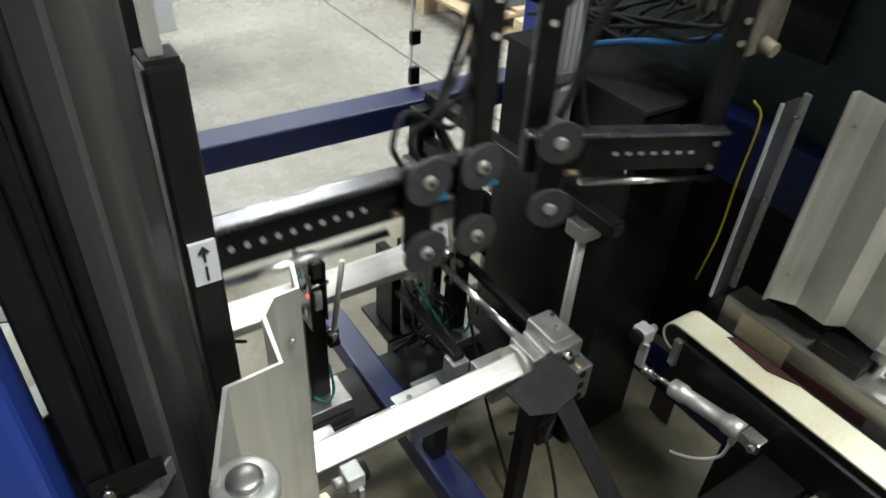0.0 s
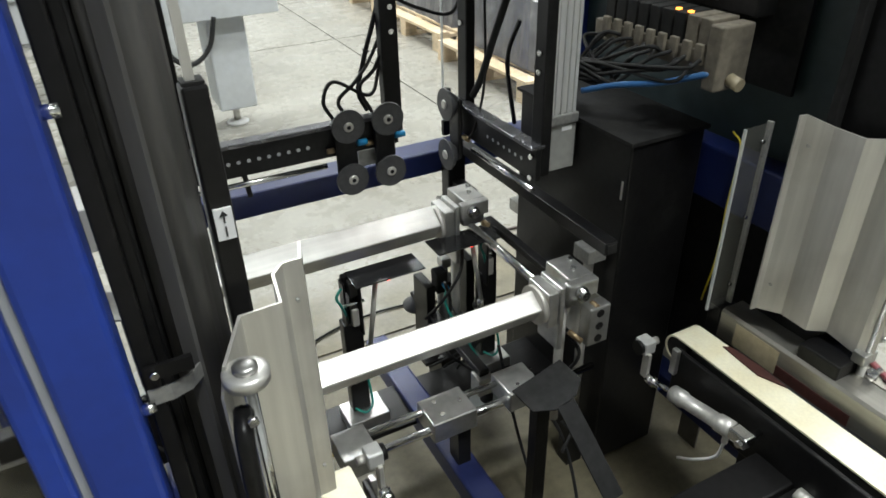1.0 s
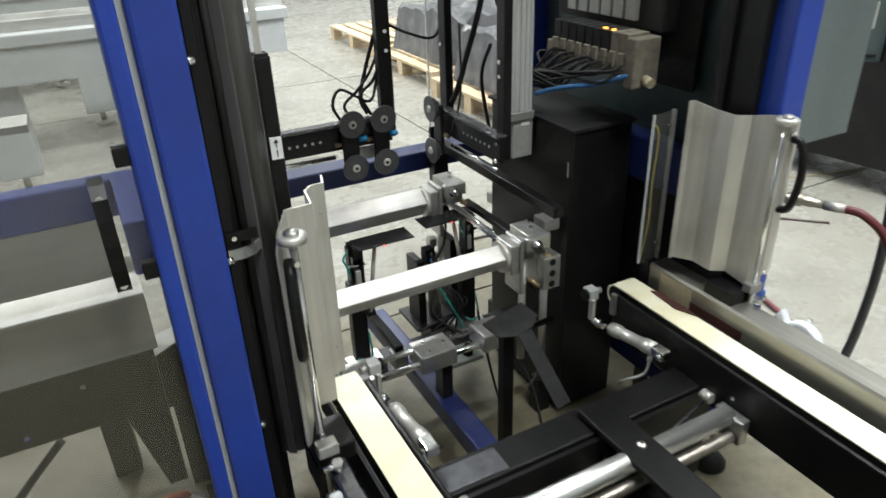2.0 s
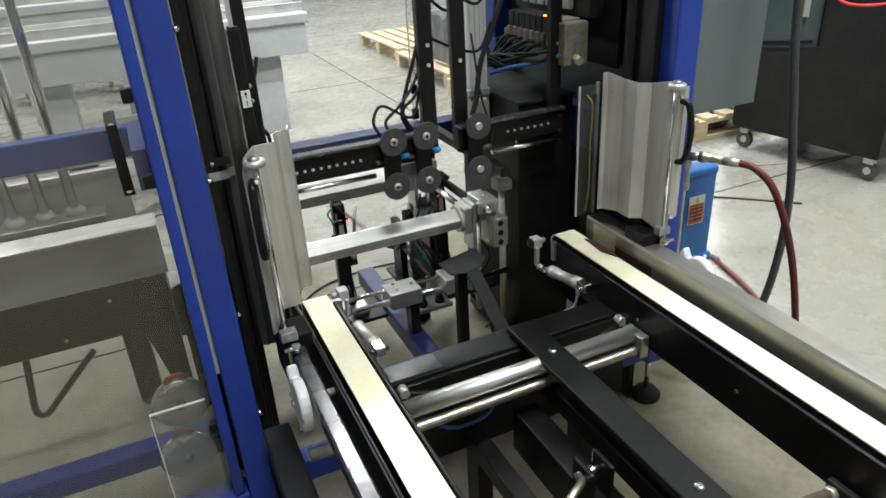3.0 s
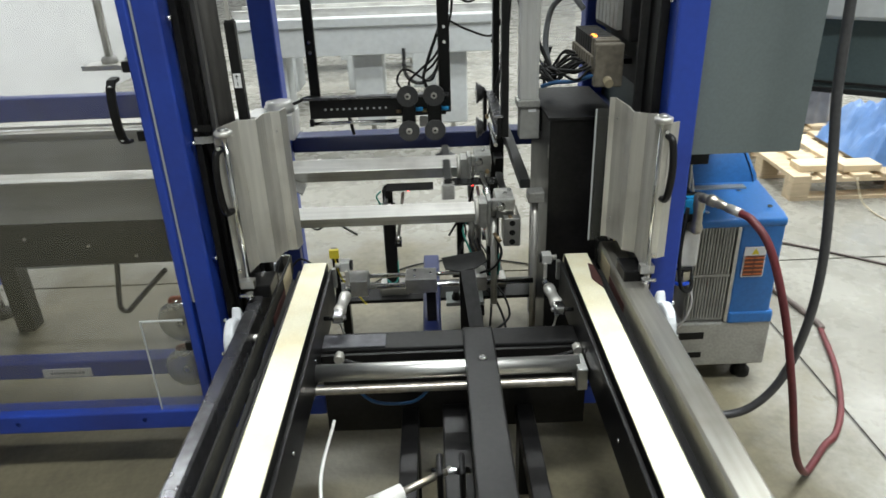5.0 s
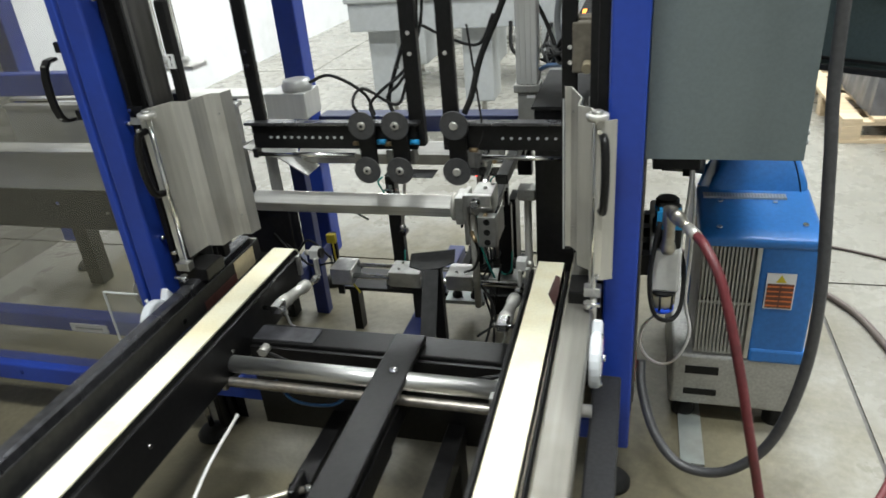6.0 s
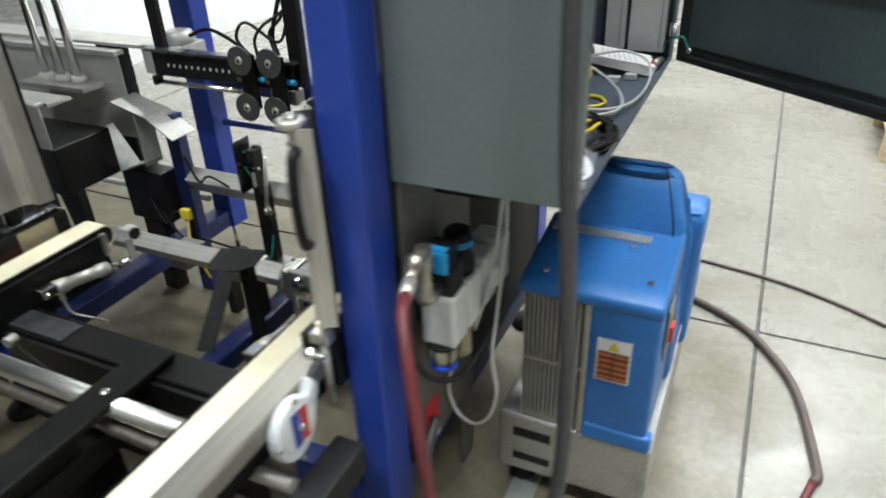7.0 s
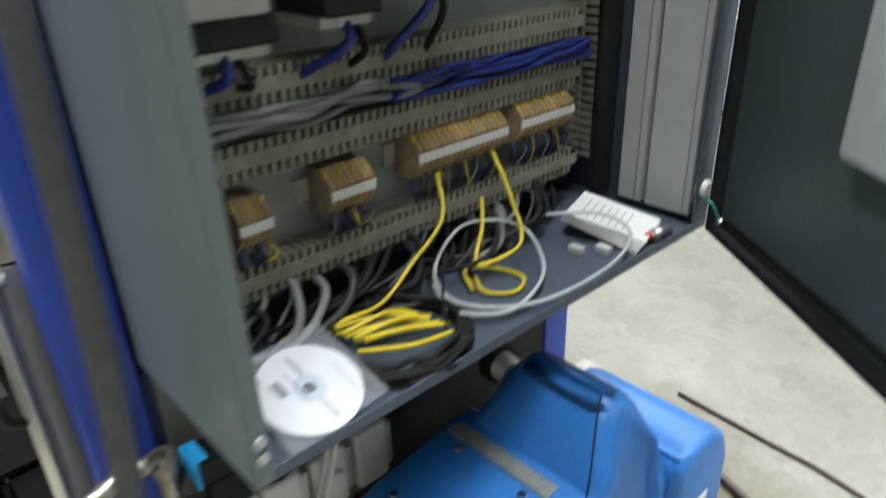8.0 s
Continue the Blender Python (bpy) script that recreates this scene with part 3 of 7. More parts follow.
    part("middle_skin", box(1.131, 1.136, 0.37, 1.17, 0.72, 0.99), DARK_GREEN, p)


def guard_line(mirror):
    line = [(1.052, 0.238), (1.040, 0.262), (1.036, 0.318), (1.008, 0.338), (1.010, 0.392), (0.986, 0.428), (0.972, 0.43)]
    if mirror:
        return [(0.026, 0.268), (0.034, 0.274), (0.064, 0.342), (0.106, 0.345), (0.113, 0.398), (0.127, 0.415), (0.149, 0.416), (0.158, 0.45)]
    return line


def build_guard(mirror):
    hy = 0.266 if mirror else 0.248

    def X(x):
        return 1.10 - x if mirror else x
    g = thing("bent_guard", (X(1.045), 0.255, 0.6), "bent stainless guard plate hung on a hinge rod", "guard plate", "side guards")
    bm = sheet(guard_line(mirror), 0.0035, "z", 0.622, 1.0)
    for v in bm.verts:
        if v.co.z > 0.9 and 0.30 < v.co.y < 0.395 and not mirror:
            v.co.z -= 0.014
        if v.co.z > 0.9 and v.co.y < (0.272 if mirror else 0.25):
            v.co.z -= 0.03
        if v.co.z < 0.7 and v.co.y < 0.28:
            v.co.z -= 0.012
    plate = part("plate", bm, SATIN, g)
    part("hole", bolts([(0.138 if mirror else 0.992, 0.4125 if mirror else 0.418, z) for z in (0.95, 0.68)], (0.0 if mirror else -0.6, -1.0, 0), 0.0024, 0.0045, n=10), ALU_CAST, plate)
    part("hinge_rod", rod((X(1.05), hy, 0.612), (X(1.05), hy, 1.0), 0.0065), CHROME, g)
    part("hinge_cap", lathe((X(1.05), hy, 0.984), (0, 0, 1), [(0, 0.021), (0.010, 0.0215), (0.012, 0.019), (0.0122, 0.0115)]), STEEL_X, g)
    part("hinge_bolt", lathe((X(1.05), hy, 0.9962), (0, 0, 1), [(0, 0.0115), (0.004, 0.0115), (0.0062, 0.008), (0.0066, 0.002)], n=18), ALU, g)
    part("hinge_block", box(min(X(1.065), X(1.03)), max(X(1.065), X(1.03)), 0.238, 0.262, 0.60, 0.622), ALU, g, bevel=0.002)
    if not mirror:
        part("hinge_flange", sheet([(1.05, 0.240), (1.064, 0.236), (1.086, 0.246)], 0.003, "z", 0.645, 0.985), SATIN, g)
    hd = part("handle", hose([(X(1.06), hy - 0.003, 0.955), (X(1.066), hy - 0.03, 0.945), (X(1.069), hy - 0.04, 0.88), (X(1.066), hy - 0.03, 0.812), (X(1.06), hy - 0.003, 0.80)], 0.0085, n=8), BLACK, g, "black bow handle")
    part("bolt", bolts([(X(1.056), 0.236, 0.965), (X(1.056), 0.236, 0.655)], (0, -1, 0), 0.005, 0.006), CHROME, hd)
    lk = thing("hinge_bracket", (X(1.05), 0.27, 0.55), "black bracket with a clamp stud under the guard", "bracket", "hinge brackets")
    part("body", box(min(X(1.065), X(0.995)), max(X(1.065), X(0.995)), 0.255, 0.335, 0.565, 0.6), BLACK, lk, bevel=0.003)
    part("post", rod((X(1.05), hy, 0.47), (X(1.05), hy, 0.6), 0.007), SATIN, lk)
    part("stud", rod((X(1.035), 0.225, 0.59), (X(1.065), 0.225, 0.59), 0.005), CHROME, lk)
    part("nut", bolts([(X(1.04), 0.225, 0.583)], (0, 0, 1), 0.010, 0.014), CHROME, lk)
    part("arm", box(min(X(1.066), X(1.045)), max(X(1.066), X(1.045)), 0.26, 0.332, 0.50, 0.565), BLACK, lk)


def build_clear_strip():
    c = thing("clear_side_strip", (1.03, 0.5, 0.55), "scratched clear plastic guide strip with a steel edge", "guide strip")
    part("pane", box(0.962, 1.016, 0.512, 0.516, 0.571, 0.95), ACRYLIC_STRIP, c, "scratched clear strip")
    part("edge", box(1.016, 1.021, 0.506, 0.518, 0.571, 0.955), ALU_CAST, c, bevel=0.001)
    part("near_edge", box(0.958, 0.962, 0.5115, 0.5165, 0.571, 0.95), ACRYLIC_EDGE, c)
    part("screw", bolts([(1.006, 0.512, 0.92), (1.006, 0.512, 0.77), (1.006, 0.512, 0.62)], (0, -1, 0), 0.004, 0.005), CHROME, c)
    part("foot", box(0.985, 1.03, 0.502, 0.53, 0.40, 0.571), BLACK, c, bevel=0.002)


# ---- belts and rails ----
def build_belt(mirror):
    def X(x):
        return 1.10 - x if mirror else x
    lo = min(X(0.892), X(0.965))
    hi = max(X(0.892), X(0.965))
    b = thing("belt_conveyor", (X(0.93), -0.4, 0.0), "cream flat belt on a black side rail", "conveyor", "side belts")
    # belt loop
    r, yf, yn, zt = 0.03, 0.515, -1.35, 0.525
    loop = [(yn, zt)]
    for i in range(13):
        a = math.pi / 2 - math.pi * i / 12
        loop.append((yf + r * math.cos(a), zt - r + r * math.sin(a)))
    loop += [(yn, zt - 2 * r)]
    inner = [(y if abs(y - yn) < 1e-6 else yf + (y - yf) * 0.88, zt - r + (z - zt + r) * 0.88) for y, z in loop]
    bm = prism(loop + inner[::-1], "x", lo + 0.004, hi - 0.004)
    part("belt", bm, BELT, b, "cream flat belt, yellowed along the edges")
    part("pulley", rod((lo + 0.006, yf, zt - r), (hi - 0.006, yf, zt - r), r * 0.86, n=24), BLACK_DULL, b)
    inx = X(0.888)
    part("side_plate", box(min(inx, X(0.878)), max(inx, X(0.878)), -1.35, 0.5, 0.40, 0.515), BLACK, b, bevel=0.003)
    part("slide_bed", box(lo + 0.006, hi - 0.006, -1.34, 0.48, 0.475, 0.515), BLACK_DULL, b)
    part("outer_plate", box(min(X(0.968), X(0.976)), max(X(0.968), X(0.976)), -1.35, 0.5, 0.40, 0.515), BLACK, b, bevel=0.003)
    part("foot_beam", box(min(X(0.888), X(0.97)), max(X(0.888), X(0.97)), -1.34, 0.2, 0.395, 0.44), BLACK, b)
    part("stand", box(min(X(0.90), X(0.96)), max(X(0.90), X(0.96)), -1.25, -1.18, 0.0, 0.395), BLACK, b, bevel=0.004)
    for y in (-0.9, -0.55, -0.2, 0.12):
        part("screw", bolts([(X(0.878), y, 0.46)], (1 if mirror else -1, 0, 0), 0.005, 0.004), CHROME, b)
    g = thing("guide_rail", (X(1.02), -0.4, 0.5), "worn stainless angle guide rail along the belt", "guide rail", "guide rails")
    xi = 1.018 if mirror else 0.990
    fl = sheet([(X(xi), 0.505), (X(xi), 0.566), (X(xi + 0.003), 0.57), (X(1.045), 0.57), (X(1.048), 0.567), (X(1.048), 0.535)], 0.003, "y", -1.35, 0.50)
    part("rail", fl, WORN_FLANGE if mirror else RAIL_STEEL, g)
    if mirror:
        part("inner_plate", box(X(0.994), X(0.990), -1.35, 0.5, 0.508, 0.564), BLACK_DULL, g, "dark inner guide plate")
    part("beige_patch", box(min(X(0.9875), X(0.9865)), max(X(0.9875), X(0.9865)), 0.36, 0.46, 0.51, 0.562), BEIGE, g, "beige patch on the rail's inner face")
    part("maroon_strip", box(min(X(0.9878), X(0.9865)), max(X(0.9878), X(0.9865)), 0.21, 0.36, 0.508, 0.532), MAROON, g, "dark maroon strip on the rail's inner face")
    part("bracket", box(min(X(0.978), X(0.988)), max(X(0.978), X(0.988)), -1.3, 0.45, 0.42, 0.508), BLACK_DULL, g)
    part("stop", box(min(X(0.995), X(1.046)), max(X(0.995), X(1.046)), 0.496, 0.5, 0.51, 0.566), SATIN, g)
    if mirror:
        return
    p = thing("maroon_patch", (X(0.955), 0.42, 0.526), "dark maroon patch at the belt's end", "pad")
    part("pad", prism([(0.94, 0.36), (0.960, 0.31), (0.964, 0.37), (0.960, 0.44), (0.948, 0.45)], "z", 0.5262, 0.5285), MAROON, p)


def build_belt_cylinder(mirror):
    def X(x):
        return 1.10 - x if mirror else x
    s = -1 if mirror else 1
    c = thing("flap_cylinder", (X(0.85), 0.4, 0.47), "small pneumatic cylinder with a crank and roller block", "cylinder", "flap cylinders")
    part("block", box(min(X(0.834), X(0.862)), max(X(0.834), X(0.862)), 0.535, 0.567, 0.485, 0.515), ALU_LIGHT, c, "bright square block", bevel=0.003)
    part("roller", rod((X(0.826), 0.551, 0.5), (X(0.834), 0.551, 0.5), 0.015), BLACK, c)
    part("axle", rod((X(0.862), 0.551, 0.5), (X(0.878), 0.551, 0.5), 0.008), SATIN, c)
    part("crank", box(min(X(0.839), X(0.848)), max(X(0.839), X(0.848)), 0.528, 0.546, 0.43, 0.49), SATIN, c, bevel=0.002)
    part("rod_end", lathe((X(0.843), 0.525, 0.435), (0, -1, 0), [(0, 0.011), (0.02, 0.011), (0.022, 0.007), (0.035, 0.007)]), CHROME, c)
    part("piston_rod", rod((X(0.843), 0.5, 0.44), (X(0.842), 0.455, 0.45), 0.0055), CHROME, c)
    part("body", lathe((X(0.842), 0.46, 0.448), (0, -0.97, 0.18), [(0, 0.008), (0.004, 0.017), (0.03, 0.0175), (0.032, 0.0145), (0.115, 0.0145), (0.117, 0.0175), (0.145, 0.0175), (0.149, 0.01)]), STEEL_X, c, smooth=False)
    part("rear_clevis", box(min(X(0.828), X(0.856)), max(X(0.828), X(0.856)), 0.277, 0.316, 0.466, 0.49), CHROME, c, bevel=0.004)
    part("pin", rod((X(0.82), 0.287, 0.478), (X(0.878), 0.287, 0.478), 0.006), CHROME, c)
    part("air_fitting", rod((X(0.842), 0.325, 0.462), (X(0.842), 0.325, 0.437), 0.006), WHITE, c)
    part("air_hose", hose([(X(0.842), 0.325, 0.44), (X(0.835), 0.33, 0.40), (X(0.82), 0.36, 0.37), (X(0.83), 0.40, 0.33), (X(0.85), 0.42, 0.30)], 0.003, n=6), WHITE, c)
    part("tensioner", box(min(X(0.867), X(0.878)), max(X(0.867), X(0.878)), 0.485, 0.5, 0.46, 0.52), ALU, c, bevel=0.002)


def build_dial(mirror):
    """Round counter housing on the outside of each rail."""
    def X(x):
        return 1.10 - x if mirror else x
    d = thing("tensioner_housing", (X(1.06), 0.13, 0.53), "round milky plastic housing with a red and blue label" if not mirror else "round milky plastic housing beside the rail", "housing", "round housings")
    a, b = X(1.052), X(1.075)
    lo, hi = min(a, b), max(a, b)
    pts = []
    for i in range(20):
        t = radians(60 + i * 300 / 19)
        pts.append((0.12 + 0.05 * math.cos(t + radians(-20)), 0.525 + 0.058 * math.sin(t + radians(-20))))
    pts.append((0.19, 0.565))
    pts.append((0.175, 0.59))
    part("housing", prism(pts, "x", lo, hi), MILKY, d, bevel=0.006)
    out = hi if not mirror else lo
    s = 1 if not mirror else -1
    if not mirror:
        lb = part("label", lathe((out + 0.0005, 0.125, 0.53), (1, 0, 0), [(0, 0.040), (0.001, 0.040)]), PAPER, d, "white label with a red and a blue bar")
        part("red_bar", box(out + 0.0016, out + 0.0022, 0.128, 0.146, 0.497, 0.562), RED, lb)
        part("blue_bar", box(out + 0.0016, out + 0.0022, 0.106, 0.126, 0.495, 0.564), BLUE, lb)
    part("hub_bolt", rod((out, 0.125, 0.53), (out + s * 0.008, 0.125, 0.53), 0.008, n=6), CHROME, d)
    part("shaft", rod((X(0.99), 0.125, 0.53), (X(1.053), 0.125, 0.53), 0.008), SATIN, d)
    for y, z in ((0.12, 0.585), (0.07, 0.525), (0.12, 0.465), (0.168, 0.52)):
        part("screw", bolts([(out - s * 0.001, y, z)], (s, 0, 0), 0.005, 0.004), CHROME, d)


def build_cross_frame():
    c = thing("cross_slide", (0.54, 0.1, 0.0), "pair of polished cross rods between the side belts", "slide")
    part("upper_rod", rod((0.19, 0.112, 0.430), (0.86, 0.112, 0.430), 0.021, n=40), POLISHED, c)
    part("lead_screw", lathe((0.22, 0.088, 0.396), (1, 0, 0), [(0.0045 * i / 2, 0.0125 if i % 2 else 0.0105) for i in range(280)], n=14), SCREW, c, "browned threaded lead screw")
    part("left_block", box(0.10, 0.205, 0.045, 0.145, 0.385, 0.397), ALU, c, bevel=0.003)
    part("right_block", box(0.85, 0.875, 0.07, 0.140, 0.38, 0.44), ALU, c, bevel=0.003)
    part("left_end", box(0.205, 0.218, 0.07, 0.140, 0.38, 0.44), ALU, c, bevel=0.003)
    part("stub", rod((0.03, 0.1, 0.41), (0.2, 0.1, 0.41), 0.014), SATIN, c)
    part("stub", rod((0.885, 0.1, 0.41), (1.06, 0.1, 0.41), 0.014), SATIN, c)
    c2 = thing("near_slide", (0.76, -0.46, 0.0), "pair of rust-stained rods in a grey end bracket", "slide")
    part("rod", rod((0.655, -0.432, 0.41), (0.873, -0.452, 0.41), 0.0095, n=20), COPPER, c2, "rust-brown rod")
    part("rod", rod((0.655, -0.492, 0.40), (0.873, -0.505, 0.40), 0.014, n=24), POLISHED, c2, "polished rod")
    part("rod_collar", lathe((0.84, -0.503, 0.40), (1, 0, 0), [(0, 0.017), (0.012, 0.017), (0.015, 0.0145)]), BRASS, c2)
    part("bracket", box(0.86, 0.8755, -0.525, -0.435, 0.34, 0.43), BLACK_DULL, c2, bevel=0.003)
    part("bracket_foot", box(0.84, 0.876, -0.53, -0.47, 0.0, 0.34), BLACK, c2, bevel=0.003)
    part("nut", rod((0.848, -0.452, 0.41), (0.86, -0.4525, 0.41), 0.014, n=6), SATIN, c2)
    m = thing("centre_bar", (0.62, -0.3, 0.0), "flat black centre bar with a round-head bolt", "bar")
    part("bar", box(0.584, 0.662, -1.3, 0.262, 0.436, 0.452), BLACK, m, bevel=0.004)
    part("rib", box(0.60, 0.645, -1.3, 0.2, 0.33, 0.384), BLACK, m, bevel=0.003)
    part("web", box(0.615, 0.63, -1.3, 0.03, 0.384, 0.436), BLACK_DULL, m)
    for y in (0.117, -0.36, -0.8):
        part("bolt", lathe((0.627, y, 0.452), (0, 0, 1), [(0, 0.011), (0.004, 0.010), (0.007, 0.005)]), CHROME, m)
    part("post", box(0.60, 0.65, -1.2, -1.14, 0.0, 0.33), BLACK, m)
    p = thing("cross_beam", (0.55, 0.24, 0.0), "flat black painted cross beam", "beam")
    part("beam", box(0.17, 0.93, 0.205, 0.285, 0.40, 0.432), BLACK, p, bevel=0.004)
    part("worn_plate", box(0.222, 0.385, 0.21, 0.27, 0.433, 0.437), surface("worn_black", (0.09, 0.09, 0.1), 0.35, 0.5, vary=0.3, scale=30), p, "worn shiny plate", bevel=0.002)
    part("front_skirt", box(0.22, 0.9, 0.19, 0.2, 0.185, 0.425), BLACK, p)
    for x in (0.27, 0.87):
        part("link", hose([(x, 0.18, 0.42), (x + (0.08 if x < 0.5 else -0.08), 0.165, 0.405), (0.5 if x < 0.5 else 0.70, 0.16, 0.37)], 0.006, n=6), BLACK, p)
        part("nut", rod((x, 0.165, 0.428), (x, 0.19, 0.428), 0.013, n=6), SATIN, p)
    for xx, lab in ((0.74, "long black channel rail under the belts"), (0.44, "long black channel rail under the belts")):
        r = thing("lower_rail", (xx, -0.5, 0.0), lab, "rail", "lower rails")
        part("rail", box(xx - 0.022, xx + 0.022, -1.3, 0.3, 0.20, 0.25), BLACK, r, bevel=0.003)
        for y in (-1.1, 0.15):
            part("foot", box(xx - 0.02, xx + 0.02, y - 0.03, y + 0.03, 0.0, 0.20), BLACK, r)
    for xx in (-0.012, 1.085):
        q = thing("outer_beam", (xx, -0.4, 0.0), "black powder-coated beam outside the rail", "beam", "outer beams")
        part("beam", box(xx - 0.03, xx + 0.03, -1.3, 0.24, 0.33, 0.40), surface("speckled_black", (0.012, 0.012, 0.013), 0.5, vary=0.6, scale=120, bump=0.2) if "speckled_black" not in bpy.data.materials else bpy.data.materials["speckled_black"], q, bevel=0.005)
        for y in (-1.1,):
            part("leg", box(xx - 0.025, xx + 0.025, y - 0.03, y + 0.03, 0.0, 0.33), BLACK, q)
    y = thing("lift_cylinder", (0.5, -0.25, 0.2), "pneumatic cylinder with a white collar in a black yoke", "cylinder")
    part("yoke", box(0.508, 0.522, -0.205, -0.14, 0.27, 0.395), BLACK, y, bevel=0.006)
    part("yoke", box(0.556, 0.568, -0.205, -0.14, 0.27, 0.395), BLACK, y, bevel=0.006)
    part("pin", rod((0.497, -0.17, 0.37), (0.58, -0.17, 0.37), 0.008), CHROME, y)
    part("piston_rod", rod((0.538, -0.165, 0.37), (0.41, -0.24, 0.37), 0.008), PLATED, y)
    part("collar", rod((0.437, -0.224, 0.37), (0.385, -0.254, 0.37), 0.018), WHITE, y, "white plastic collar")
    part("body", rod((0.385, -0.254, 0.37), (0.27, -0.32, 0.365), 0.020), SATIN, y)
    part("arm", box(0.524, 0.590, -0.75, 0.13, 0.19, 0.31), BLACK, y, "black square tube arm", bevel=0.004)
    part("mount", box(0.46, 0.60, -0.6, -0.55, 0.0, 0.19), BLACK, y)
    part("tail_bracket", box(0.25, 0.275, -0.35, -0.29, 0.0, 0.40), BLACK, y)
    for i, pts in enumerate(([(0.3, 0.15, 0.36), (0.36, 0.12, 0.33), (0.45, 0.13, 0.32), (0.5, 0.15, 0.35)], [(0.27, 0.02, 0.36), (0.25, -0.12, 0.3), (0.30, -0.3, 0.28), (0.42, -0.5, 0.256)])):
        k = thing("air_line", pts[0], ("dark blue" if i == 0 else "white") + " air line under the cross rods", "hose", "air lines")
        part("tube", hose(pts, 0.004, n=6), AIR_BLUE if i == 0 else WHITE, k)


# ---- the moving machinery ----
BAR_Y = 1.105          # where the carriage is drawn: its bar when drawn back


def cup_pair(parent, x, y, turn=None):
    """Two round suction cups on a black plate, facing -y. turn: a matrix that swings the pair about its arm's pivot."""
    def put(name, bm, mat, par, label="", bevel=0.0):
        if turn:
            bm.transform(turn)
        return part(name, bm, mat, par, label, bevel)
    for z in (0.873, 0.752):
        k = put("suction_cup", lathe((x, y - 0.045, z), (0, 1, 0), [(0, 0.036), (0.004, 0.037), (0.009, 0.028), (0.014, 0.03), (0.02, 0.022), (0.028, 0.018)], n=28), RUBBER, parent, "black rubber suction cup")
        put("washer", lathe((x, y - 0.049, z), (0, 1, 0), [(0, 0.0085), (0.003, 0.011), (0.004, 0.011)]), SATIN, k)
        put("screw", lathe((x, y - 0.052, z), (0, 1, 0), [(0, 0.003), (0.003, 0.005)], n=8), BLACK, k)
    put("cup_plate", box(x - 0.024, x + 0.024, y - 0.022, y - 0.010, 0.742, 0.885), BLACK, parent, "", 0.005)
    put("air_fitting", rod((x + 0.026, y - 0.012, 0.82), (x + 0.05, y - 0.012, 0.82), 0.007), CYAN, parent, "blue push-in air fitting")
    put("air_fitting", rod((x - 0.042, y - 0.012, 0.815), (x - 0.026, y - 0.012, 0.815), 0.006), BRASS, parent, "brass air fitting")


